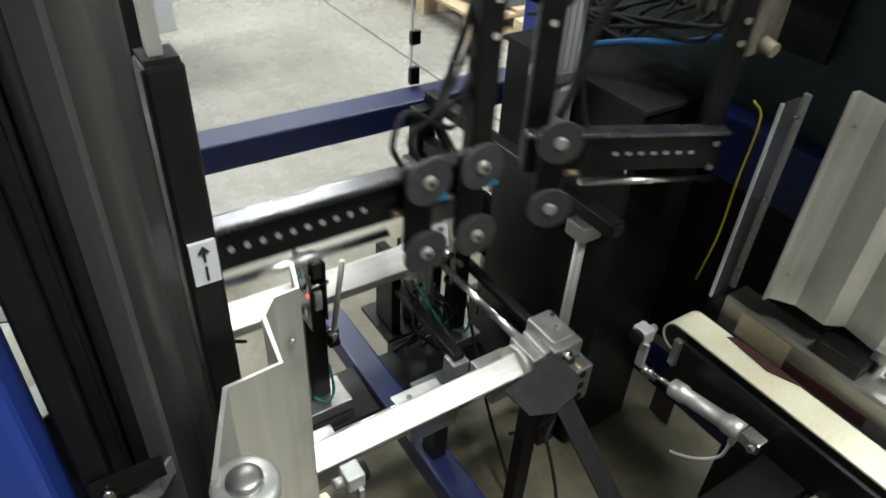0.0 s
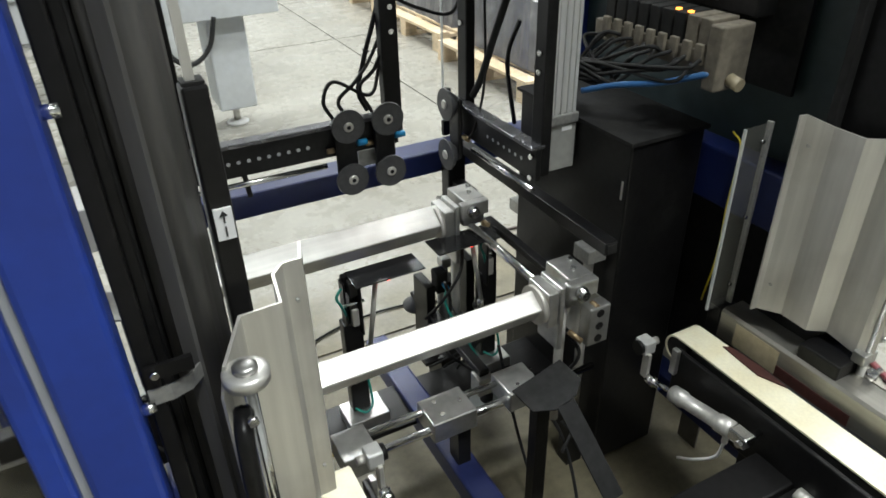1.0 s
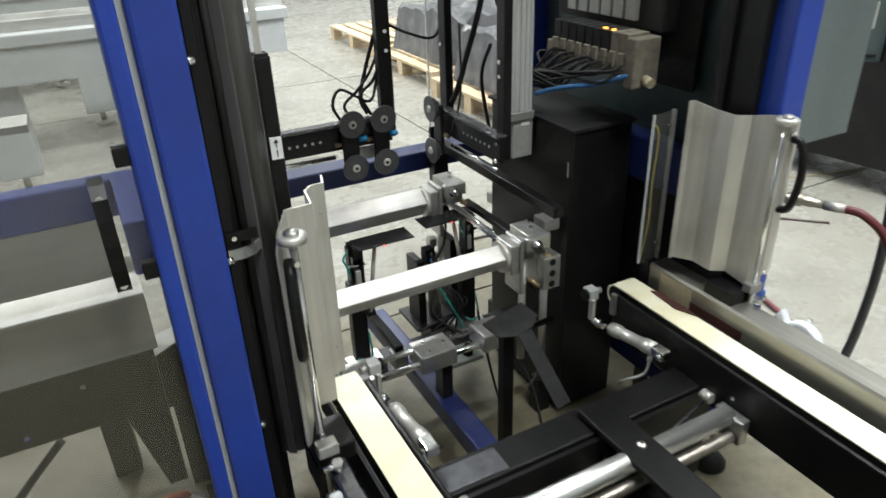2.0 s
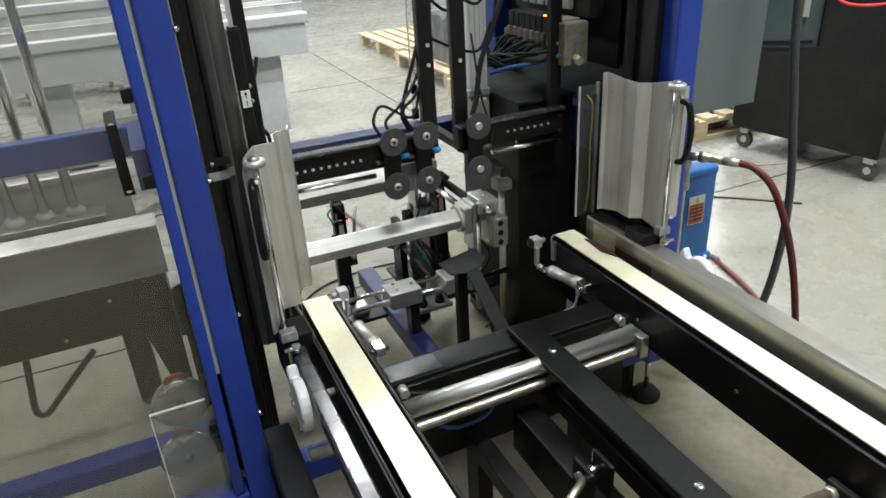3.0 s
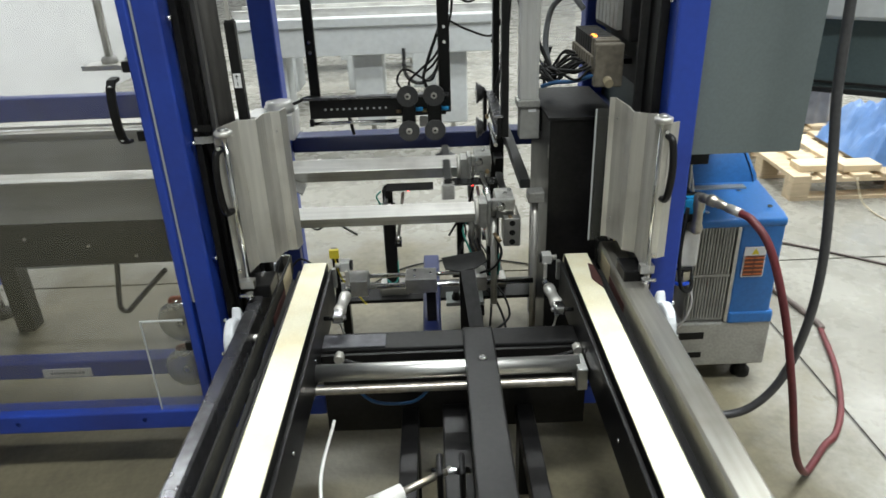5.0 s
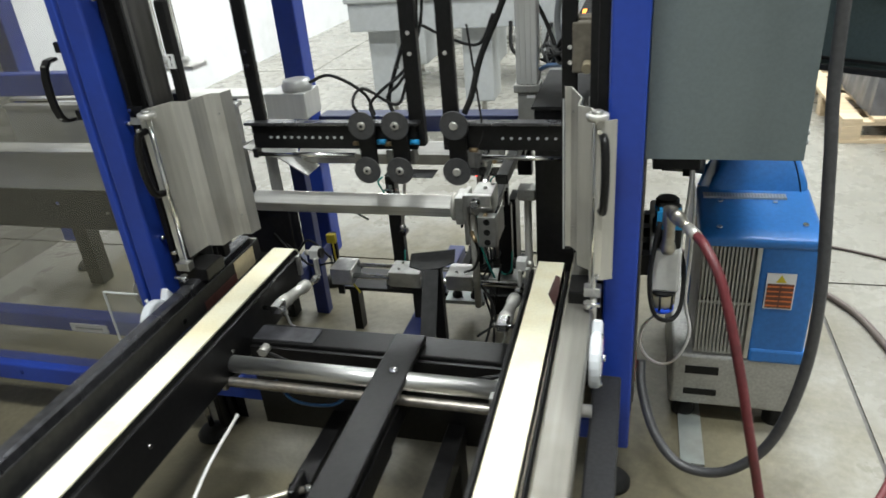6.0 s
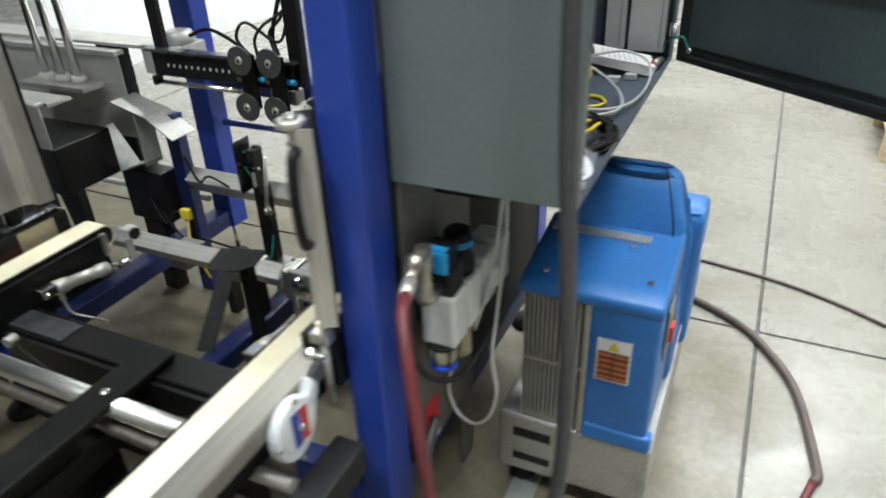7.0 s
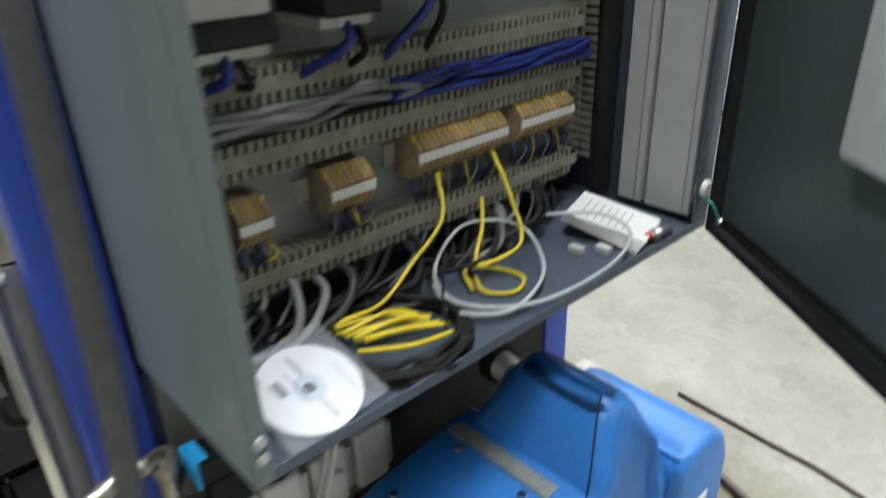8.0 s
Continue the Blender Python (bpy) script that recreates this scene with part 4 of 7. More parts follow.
def build_carriage():
    Y = BAR_Y
    c = thing("cup_carriage", (0.4, Y, 0.85), "black sliding carriage with suction cups on a slotted bar", "carriage")
    MOVING["carriage"] = c
    bar = part("bar", box(0.10, 0.575, Y, Y + 0.012, 0.795, 0.862), BLACK, c, "black slotted bar", bevel=0.002)
    for i in range(11):
        part("slot_hole", rod((0.155 + 0.021 * i, Y - 0.0006, 0.827), (0.155 + 0.021 * i, Y + 0.002, 0.827), 0.0042, n=8), LIGHT_GREY, bar)
    part("top_flange", box(0.085, 0.585, Y - 0.012, Y + 0.02, 0.8622, 0.871), WORN_FLANGE, c, "worn dark steel top flange", bevel=0.002)
    part("slide_rod", rod((0.105, Y - 0.005, 0.780), (0.40, Y - 0.005, 0.780), 0.0065), CHROME, c)
    part("rod_end", box(0.098, 0.112, Y - 0.014, Y + 0.012, 0.772, 0.797), BLACK, c)
    part("hanger", box(0.105, 0.14, Y + 0.012, Y + 0.032, 0.80, 1.9), BLACK, c, bevel=0.003)
    part("hanger", box(0.553, 0.593, Y + 0.012, Y + 0.04, 0.80, 1.9), BLACK, c, bevel=0.003)
    part("bolt", bolts([(0.122, Y + 0.012, 1.055), (0.122, Y + 0.012, 1.02), (0.575, Y + 0.012, 1.09), (0.575, Y + 0.012, 1.04)], (0, -1, 0), 0.006, 0.006), CHROME, c)
    part("beam", box(0.10, 1.0, Y + 0.0, Y + 0.08, 1.9, 1.96), BLACK, c)
    cup_pair(c, 0.444, Y)
    cup_pair(c, 0.534, Y)
    part("manifold", box(0.48, 0.56, Y + 0.012, Y + 0.05, 0.75, 0.79), ALU_CAST, c, bevel=0.003)
    for k, pts in enumerate((
        [(0.43, Y + 0.01, 0.875), (0.41, Y - 0.0, 0.92), (0.44, Y + 0.01, 0.955), (0.52, Y + 0.02, 0.91), (0.55, Y + 0.03, 0.96), (0.585, Y + 0.045, 1.08)],
        [(0.46, Y + 0.01, 0.875), (0.45, Y + 0.02, 0.91), (0.49, Y + 0.01, 0.95), (0.55, Y + 0.045, 1.0), (0.60, Y + 0.05, 1.12), (0.61, Y + 0.05, 1.3)],
        [(0.52, Y + 0.01, 0.875), (0.50, Y + 0.02, 0.93), (0.54, Y + 0.02, 0.97), (0.58, Y + 0.05, 1.05), (0.60, Y + 0.05, 1.3)],
        [(0.60, Y + 0.05, 1.2), (0.66, Y + 0.06, 1.16), (0.71, Y + 0.05, 1.2), (0.67, Y + 0.05, 1.27), (0.61, Y + 0.05, 1.24)],
        [(0.60, Y + 0.05, 1.1), (0.66, Y + 0.05, 1.07), (0.74, Y + 0.05, 1.05), (0.78, Y + 0.05, 1.12)],
        [(0.60, Y + 0.05, 1.24), (0.67, Y + 0.055, 1.21), (0.74, Y + 0.05, 1.17), (0.80, Y + 0.05, 1.24)])):
        part("air_hose", hose(pts, 0.0042, n=6), BLACK_DULL, c)
    part("main_cable", hose([(0.515, Y + 0.025, 0.875), (0.50, Y + 0.03, 0.92), (0.522, Y + 0.035, 0.99), (0.55, Y + 0.04, 1.06), (0.575, Y + 0.05, 1.13), (0.60, Y + 0.05, 1.3), (0.60, Y + 0.05, 1.9)], 0.0055, n=8), BLACK_DULL, c, "thick black cable bundle")
    for z in (1.0, 1.09, 1.17):
        part("cable_tie", lathe((0.526 + (z - 1.0) * 0.42, Y + 0.036 + (z - 1) * 0.06, z), (0.4, 0, 1), [(0, 0.0075), (0.004, 0.0075)], n=10), RUBBER, c)
    # the swinging arm, drawn straight along the bar
    px, py = 0.692, Y - 0.032
    arm = part("swing_arm", box(0.645, 0.985, Y, Y + 0.012, 0.795, 0.862), BLACK, c, "black arm that swings the right cups", bevel=0.002, pivot=(px, py, 0.85))
    MOVING["arm"] = arm
    part("flange", box(0.645, 0.985, Y - 0.012, Y + 0.02, 0.8622, 0.870), WORN_FLANGE, arm, "worn dark steel top flange", bevel=0.002)
    part("arm_rod", rod((0.745, Y - 0.005, 0.778), (0.985, Y - 0.005, 0.778), 0.0065), CHROME, arm)
    part("arm_post", box(0.645, 0.685, Y + 0.012, Y + 0.035, 0.80, 1.9), BLACK, arm, bevel=0.003)
    part("arm_post", box(0.945, 0.982, Y + 0.012, Y + 0.035, 0.80, 1.9), BLACK, arm, bevel=0.003)
    part("slot_row", bolts([(0.80 + 0.022 * i, Y + 0.0005, 0.827) for i in range(7)], (0, -1, 0), 0.004, 0.001, n=8), LIGHT_GREY, arm)
    part("bolt", bolts([(0.965, Y + 0.012, 1.045), (0.965, Y + 0.012, 1.01), (0.97, Y, 0.845), (0.97, Y, 0.80), (0.665, Y + 0.012, 1.04)], (0, -1, 0), 0.006, 0.006), CHROME, arm)
    for z in (0.873, 0.752):
        x = 0.687
        part("suction_cup", lathe((x, Y - 0.045, z), (0, 1, 0), [(0, 0.036), (0.004, 0.037), (0.009, 0.028), (0.014, 0.03), (0.02, 0.022), (0.028, 0.018)], n=28), RUBBER, arm, "black rubber suction cup")
        part("washer", lathe((x, Y - 0.049, z), (0, 1, 0), [(0, 0.0085), (0.003, 0.011), (0.004, 0.011)]), SATIN, arm)
    part("cup_plate", box(0.663, 0.711, Y - 0.022, Y - 0.010, 0.742, 0.885), BLACK, arm, bevel=0.005)
    part("air_fitting", rod((0.715, Y - 0.012, 0.80), (0.738, Y - 0.012, 0.80), 0.006), BRASS, arm)
    part("air_hose", hose([(0.70, Y + 0.02, 0.885), (0.72, Y + 0.03, 0.93), (0.745, Y + 0.045, 1.02), (0.80, Y + 0.05, 1.14), (0.86, Y + 0.05, 1.3)], 0.008, n=8), BLACK_DULL, arm)
    part("air_hose", hose([(0.735, Y - 0.012, 0.80), (0.75, Y + 0.0, 0.84), (0.735, Y + 0.03, 0.93), (0.715, Y + 0.04, 1.1)], 0.003, n=6), BLACK_DULL, arm)


def build_lift():
    """Two square tubes joined by clamp blocks; drawn raised."""
    L = thing("tube_lift", (0.4, 0.83, 0.6), "stainless square tubes joined by machined clamp blocks", "lift")
    MOVING["lift"] = L

    def tube(x0, x1, y, z, s, rot, name):
        m = Matrix.Translation((0, y, z)) @ Matrix.Rotation(radians(rot), 4, "X")
        return part(name, box(x0, x1, -s / 2, s / 2, -s / 2, s / 2, m=m), STEEL_X, L, "bright square stainless tube", bevel=0.003)
    tube(0.03, 0.655, 0.66, 0.610, 0.046, 33, "front_tube")
    tube(0.03, 0.615, 1.005, 0.640, 0.056, 33, "rear_tube")
    for y, x, z in ((0.66, 0.655, 0.61), (1.005, 0.615, 0.635)):
        part("collar", box(x, x + 0.024, y - 0.036, y + 0.036, z - 0.04, z + 0.04), ALU, L, bevel=0.003)
        part("clamp_block", box(x + 0.05, x + 0.105, y - 0.03, y + 0.05, z - 0.012, z + 0.055), ALU, L, "machined aluminium block", bevel=0.003)
        part("clamp_block", box(x + 0.024, x + 0.036, y - 0.04, y + 0.03, z - 0.10, z + 0.05), ALU, L, bevel=0.003)
        part("spindle", rod((x + 0.02, y - 0.005, z + 0.02), (x + 0.06, y - 0.005, z + 0.02), 0.016), CHROME, L)
        part("rocker", prism([(y - 0.02, z + 0.035), (y + 0.012, z + 0.035), (y + 0.008, z - 0.05), (y - 0.014, z - 0.05)], "x", x + 0.04, x + 0.049), SATIN, L, bevel=0.003)
        part("bolt", bolts([(x + 0.08, y, z + 0.055), (x + 0.095, y + 0.03, z + 0.055)], (0, 0, 1), 0.006, 0.005), CHROME, L)
    part("block_plate", box(0.725, 0.775, 0.585, 0.615, 0.525, 0.615), ALU, L, "drilled aluminium block", bevel=0.003)
    part("bore", bolts([(0.75, 0.585, 0.60), (0.75, 0.585, 0.57), (0.75, 0.585, 0.54)], (0, -1, 0), 0.009, 0.0012, n=14), BLACK, L)
    for y, x, z in ((0.66, 0.655, 0.61), (1.005, 0.615, 0.635)):
        part("bridge", box(x + 0.036, x + 0.105, y - 0.05, y - 0.03, z + 0.02, z + 0.055), ALU, L, bevel=0.003)
        part("rod_nut", lathe((x + 0.062, y - 0.05, z + 0.036), (0, -1, 0), [(0, 0.014), (0.008, 0.014), (0.010, 0.010), (0.018, 0.010)]), CHROME, L)
        part("lock_screw", bolts([(x + 0.036, y - 0.02, z - 0.02), (x + 0.036, y - 0.02, z - 0.06), (x + 0.036, y + 0.015, z - 0.06)], (1, 0, 0), 0.006, 0.006), CHROME, L)
        part("set_ring", lathe((x - 0.012, y, z), (1, 0, 0), [(0, 0.040), (0.012, 0.040)], n=24), SATIN, L)
        part("elbow_fitting", lathe((x + 0.09, y - 0.052, z), (0, -1, 0.2), [(0, 0.008), (0.008, 0.008), (0.01, 0.006), (0.02, 0.006)], n=10), BRASS, L)
    part("u_plate", box(0.725, 0.728, 0.615, 0.66, 0.53, 0.612), SATIN, L)
    part("u_plate", box(0.772, 0.775, 0.615, 0.70, 0.53, 0.612), SATIN, L)
    part("side_rod", rod((0.705, 0.70, 0.60), (0.685, 0.985, 0.62), 0.010), CHROME, L)
    part("side_bar", box(0.738, 0.76, 0.69, 1.01, 0.595, 0.612), BLACK, L, bevel=0.002)
    part("air_fitting", rod((0.70, 0.615, 0.555), (0.715, 0.59, 0.54), 0.006), BRASS, L)
    part("drop_rod", rod((0.70, 0.64, 0.30), (0.70, 0.64, 0.60), 0.010), SATIN, L)
    part("drop_rod", rod((0.65, 0.99, 0.30), (0.65, 0.99, 0.60), 0.010), SATIN, L)
    for k, pts in enumerate(([(0.70, 0.62, 0.55), (0.72, 0.60, 0.50), (0.70, 0.62, 0.44), (0.66, 0.66, 0.40)], [(0.66, 0.97, 0.58), (0.64, 0.95, 0.52), (0.60, 0.96, 0.45), (0.57, 1.0, 0.38)])):
        part("air_hose", hose(pts, 0.004, n=6), BLACK_DULL, L)


def build_flap(x, y, s, key):
    """An upright folder post with a thin drilled plate that tips level. s: the side that the plate hangs on."""
    f = thing("flap_folder", (x, y, 0.2), "black upright flap folder with a sensor and tipping plate", "flap folder", "flap folders")

    def bx(a, b, y0, y1, z0, z1):
        return box(min(x + s * a, x + s * b), max(x + s * a, x + s * b), y + y0, y + y1, z0, z1)
    part("post", bx(-0.022, 0.022, 0.006, 0.04, 0.23, 0.485), BLACK, f, bevel=0.004)
    part("cheek", bx(0.014, 0.019, -0.014, 0.03, 0.46, 0.60), BLACK, f, bevel=0.002)
    part("cheek", bx(-0.016, -0.011, 0.0, 0.03, 0.485, 0.595), BLACK, f, bevel=0.002)
    part("post_top", bx(-0.011, 0.014, 0.018, 0.034, 0.485, 0.602), BLACK, f, bevel=0.003)
    part("latch", bx(-0.004, 0.012, -0.008, 0.012, 0.485, 0.53), SATIN, f, "worn steel latch", bevel=0.003)
    part("latch_pin", rod((x - s * 0.02, y - 0.004, 0.545), (x + s * 0.026, y - 0.004, 0.545), 0.004), CHROME, f)
    part("base", bx(-0.045, 0.055, -0.03, 0.05, 0.2, 0.23), ALU, f, bevel=0.003)
    part("cable", hose([(x - 0.02, y - 0.002, 0.59), (x - 0.035, y - 0.01, 0.575), (x - 0.026, y - 0.01, 0.55), (x - 0.01, y + 0.008, 0.5)], 0.003, n=6), TEAL, f, "teal sensor cable")
    part("cable", hose([(x - 0.02, y - 0.002, 0.25), (x, y - 0.02, 0.245), (x + 0.02, y - 0.012, 0.26), (x + 0.022, y + 0.01, 0.32)], 0.003, n=6), TEAL, f)
    part("sensor", bx(-0.006, 0.012, -0.012, 0.01, 0.565, 0.60), BLACK_DULL, f, bevel=0.002)
    part("sticker", bx(-0.011, 0.0, 0.0165, 0.0178, 0.53, 0.562), PAPER, f)
    part("strut", rod((x + s * 0.03, y - 0.006, 0.42), (x + s * 0.055, y - 0.006, 0.585), 0.0055), SATIN, f)
    part("strut_end", lathe((x + s * 0.03, y - 0.006, 0.40), (0, 0, 1), [(0, 0.011), (0.02, 0.011), (0.024, 0.007)]), CHROME, f)
    part("strut_bracket", bx(0.016, 0.04, -0.016, 0.02, 0.385, 0.40), BLACK, f, bevel=0.002)
    p = part("plate", bx(-0.026, -0.0225, -0.040, 0.030, 0.47, 0.628), BLACK_GLOSS, f, "thin glossy black tipping plate with slots", bevel=0.0015, pivot=(x, y, 0.628))
    for z0 in (0.49, 0.535, 0.58):
        part("slot", bx(-0.0265, -0.0258, -0.022, -0.010, z0, z0 + 0.02), LIGHT_GREY, p)
    part("screw", bolts([(x - s * 0.026, y + 0.02, z) for z in (0.50, 0.55, 0.60)], (-s, 0, 0), 0.004, 0.003, n=8), CHROME, p)
    part("led", lathe((x - s * 0.0262, y - 0.034, 0.555), (-s, 0, 0), [(0, 0.004), (0.003, 0.003)], n=8), RED_LED, p, "red indicator light")
    MOVING[key] = p


def build_kicker():
    k = thing("kicker_arm", (0.62, 0.98, 0.66), "slim black kicker arm with a round end pad", "kicker arm")
    part("arm", box(0.607, 0.633, 0.80, 1.17, 0.65, 0.668), BLACK, k, bevel=0.003)
    part("pad", lathe((0.62, 1.16, 0.62), (0, 0, 1), [(0, 0.035), (0.012, 0.037), (0.02, 0.02), (0.035, 0.015)]), RUBBER, k)
    part("pivot_block", box(0.60, 0.64, 0.79, 0.83, 0.60, 0.65), ALU_CAST, k, bevel=0.003)
    MOVING["kicker"] = k


def build_inner_static():
    """Fixed things between the belts: slide blocks, pusher plate, posts."""
    t = thing("pusher_plate", (0.6, 0.45, 0.3), "flat black T-shaped pusher plate on a sloping stem", "pusher plate")
    m = Matrix.Translation((0.603, 0.545, 0.505)) @ Euler((radians(9), radians(-5), radians(9))).to_matrix().to_4x4()
    part("head", prism([(-0.062, 0.03), (-0.062, -0.028), (-0.026, -0.05), (0.026, -0.05), (0.062, -0.028), (0.062, 0.03)], "z", -0.002, 0.002, m=m), BLACK_DULL, t, bevel=0.001)
    m = Matrix.Translation((0.611, 0.4965, 0.4965)) @ Euler((radians(43), 0, radians(8))).to_matrix().to_4x4()
    part("stem", box(-0.021, 0.021, -0.187, 0.0, -0.002, 0.002, m=m), BLACK_DULL, t, bevel=0.001)
    part("stand", box(0.59, 0.62, 0.552, 0.577, 0.0, 0.5045), BLACK, t)
    s = thing("slide_unit", (0.45, 0.75, 0.2), "twin-rod pneumatic slide with aluminium blocks", "slide")
    part("block", box(0.42, 0.52, 0.66, 0.74, 0.335, 0.385), ALU, s, bevel=0.003)
    part("block", box(0.60, 0.68, 0.66, 0.74, 0.335, 0.385), ALU, s, bevel=0.003)
    part("rod", rod((0.24, 0.68, 0.355), (0.83, 0.68, 0.355), 0.009), CHROME, s)
    part("rod", rod((0.24, 0.72, 0.372), (0.69, 0.72, 0.372), 0.007), CHROME, s)
    part("end", box(0.23, 0.30, 0.66, 0.74, 0.33, 0.385), ALU, s, bevel=0.003)
    part("bolt", bolts([(0.45, 0.68, 0.385), (0.45, 0.72, 0.385), (0.5, 0.70, 0.385), (0.63, 0.68, 0.385)], (0, 0, 1), 0.005, 0.004), CHROME, s)
    part("leg", box(0.485, 0.515, 0.68, 0.72, 0.217, 0.335), BLACK, s)
    p = thing("base_plate", (0.55, 0.75, 0.0), "black base plate under the slide unit", "plate")
    part("bar", box(0.15, 0.95, 0.86, 1.0, 0.188, 0.2), BLACK, p, bevel=0.003)
    for x in (0.17, 0.9):
        part("foot", box(x, x + 0.03, 0.9, 0.94, 0.0, 0.188), BLACK, p)
    for gx, y, zz in ((0.838, 0.735, 0.632), (0.95, 1.16, 0.52)):
        g = thing("guide_post", (gx, y, 0.2), "steel guide post with an aluminium head block", "guide post", "guide posts")
        part("post", rod((gx, y, 0.12), (gx, y, zz - 0.02), 0.011), SATIN, g)
        part("head", box(gx - 0.025, gx + 0.025, y - 0.025, y + 0.025, zz - 0.022, zz + 0.012), ALU_CAST, g, "aluminium head block", bevel=0.003)
        part("foot", box(gx - 0.022, gx + 0.023, y - 0.02, y + 0.02, 0.0, 0.12), BLACK, g)
    r = thing("magazine_rod", (0.4, 1.16, 0.66), "polished cross rod behind the cups", "rod")
    part("rod", rod((0.02, 1.205, 0.543), (0.74, 1.205, 0.543), 0.0115), CHROME, r)
    part("clamp", box(0.735, 0.785, 1.178, 1.219, 0.50, 0.695), BLACK, r, bevel=0.004)
    part("collar", box(0.718, 0.735, 1.18, 1.219, 0.52, 0.575), SATIN, r, bevel=0.003)
    part("arm", box(0.745, 0.775, 1.10, 1.178, 0.6, 0.63), BLACK, r)
    a = thing("support_arm", (0.8, 0.9, 0.66), "black square tube arm reaching forward", "arm")
    part("tube", box(0.775, 0.805, 0.62, 1.22, 0.695, 0.722), BLACK, a, bevel=0.002)
    part("end", box(0.779, 0.801, 0.617, 0.62, 0.699, 0.718), BLACK_DULL, a)
    for i, pts in enumerate((
        [(0.60, 0.95, 0.50), (0.63, 0.98, 0.40), (0.60, 0.95, 0.30), (0.66, 0.90, 0.24), (0.72, 0.82, 0.22)],
        [(0.66, 0.70, 0.36), (0.72, 0.66, 0.34), (0.75, 0.63, 0.26), (0.70, 0.6, 0.22)],
        [(0.70, 0.72, 0.3), (0.74, 0.65, 0.2), (0.72, 0.55, 0.08), (0.68, 0.5, 0.006)],
        [(0.72, 0.9, 0.3), (0.70, 0.78, 0.14), (0.66, 0.6, 0.02), (0.6, 0.5, 0.006), (0.5, 0.42, 0.006)],
        [(0.2, 1.3, 0.006), (0.4, 1.5, 0.006), (0.7, 1.55, 0.006), (1.0, 1.45, 0.006)])):
        h = thing("air_hose", pts[0], "thin black air hose among the mechanism", "hose", "air hoses")
        part("tube", hose(pts, 0.004, n=6), BLACK_DULL, h)
    w = thing("junction_plate", (0.6, 0.82, 0.2), "small galvanised plate with two cable glands", "plate")
    part("plate", box(0.55, 0.68, 0.80, 0.88, 0.2, 0.213), PANEL_GALV, w)
    for gx in (0.585, 0.645):
        part("gland", lathe((gx, 0.83, 0.213), (0, 0, 1), [(0, 0.016), (0.012, 0.016), (0.014, 0.011), (0.03, 0.011)], n=12), BLACK_DULL, w)
    # pneumatic gear at the back of the lift
    b = thing("rear_mechanism", (0.68, 1.06, 0.2), "cluttered black pneumatic brackets and cylinders behind the lift", "mechanism")
    part("bracket", box(0.60, 0.625, 1.05, 1.13, 0.2, 0.42), BLACK, b, bevel=0.003)
    part("bracket", box(0.72, 0.745, 1.06, 1.15, 0.2, 0.46), BLACK, b, bevel=0.003)
    part("cylinder", rod((0.672, 1.09, 0.2), (0.672, 1.09, 0.39), 0.021), SATIN, b)
    part("cylinder_cap", rod((0.672, 1.09, 0.39), (0.672, 1.09, 0.41), 0.025), BLACK_DULL, b)
    part("piston", rod((0.672, 1.09, 0.41), (0.672, 1.09, 0.45), 0.008), CHROME, b)
    part("clevis", box(0.658, 0.686, 1.075, 1.105, 0.445, 0.472), ALU, b, bevel=0.003)
    part("valve", box(0.625, 0.655, 1.04, 1.075, 0.40, 0.46), BLACK_DULL, b, bevel=0.003)
    part("fitting", rod((0.64, 1.035, 0.43), (0.64, 1.015, 0.43), 0.006), CYAN, b)
    part("fitting", rod((0.672, 1.066, 0.29), (0.672, 1.045, 0.29), 0.006), BRASS, b)
    part("base", box(0.58, 0.77, 1.03, 1.17, 0.19, 0.2), BLACK, b)
    part("foot", box(0.64, 0.70, 1.06, 1.14, 0.0, 0.19), BLACK, b)
    for k in range(5):
        part("tube", hose([(0.64 + 0.012 * k, 1.02 + 0.01 * k, 0.43 - 0.03 * k), (0.62 + 0.02 * k, 0.98, 0.40 - 0.02 * k), (0.66 + 0.01 * k, 0.94, 0.30), (0.70 - 0.03 * k, 0.93 + 0.02 * k, 0.205)], 0.0035, n=6), BLACK_DULL if k else TEAL, b)
    # folding deflector behind the left belt
    d = thing("deflector", (0.05, 0.95, 0.5), "bent grey deflector plates on the far side", "deflector")
    part("plate", sheet([(-0.26, 0.64), (-0.14, 0.685), (-0.01, 0.65), (0.08, 0.59)], 0.004, "y", 0.91, 1.01), ALU_CAST, d, "folded upper plate")
    part("plate", sheet([(-0.24, 0.585), (-0.16, 0.46), (-0.06, 0.50)], 0.004, "y", 0.90, 0.98), ALU_CAST, d, "sloping metal chute")
    part("cheek", box(-0.07, -0.064, 0.92, 0.99, 0.48, 0.66), GREY_PAINT, d, bevel=0.002)
    part("drive_box", box(-0.2, -0.03, 0.93, 1.0, 0.28, 0.455), BLACK, d, "black drive box", bevel=0.004)
    part("post", box(-0.02, 0.03, 0.98, 1.02, 0.0, 0.64), BLUE_SHADED, d, "dark blue support post", bevel=0.003)
    part("foot", box(-0.15, -0.09, 0.94, 0.99, 0.0, 0.28), BLACK_DULL, d)
    for k, pts in enumerate(([(-0.1, 0.93, 0.36), (-0.02, 0.9, 0.3), (0.05, 0.89, 0.36), (0.13, 0.88, 0.30)], [(-0.06, 0.93, 0.32), (0.03, 0.91, 0.25), (0.12, 0.9, 0.27), (0.22, 0.93, 0.24)], [(0.03, 0.99, 0.5), (0.1, 0.96, 0.44), (0.16, 0.95, 0.47), (0.24, 0.99, 0.4)])):
        part("cable", hose(pts, 0.004, n=6), BLACK_DULL, d)
    y = thing("yellow_tag", (0.2, 0.9, 0.42), "yellow sensor tag on a cable", "tag")
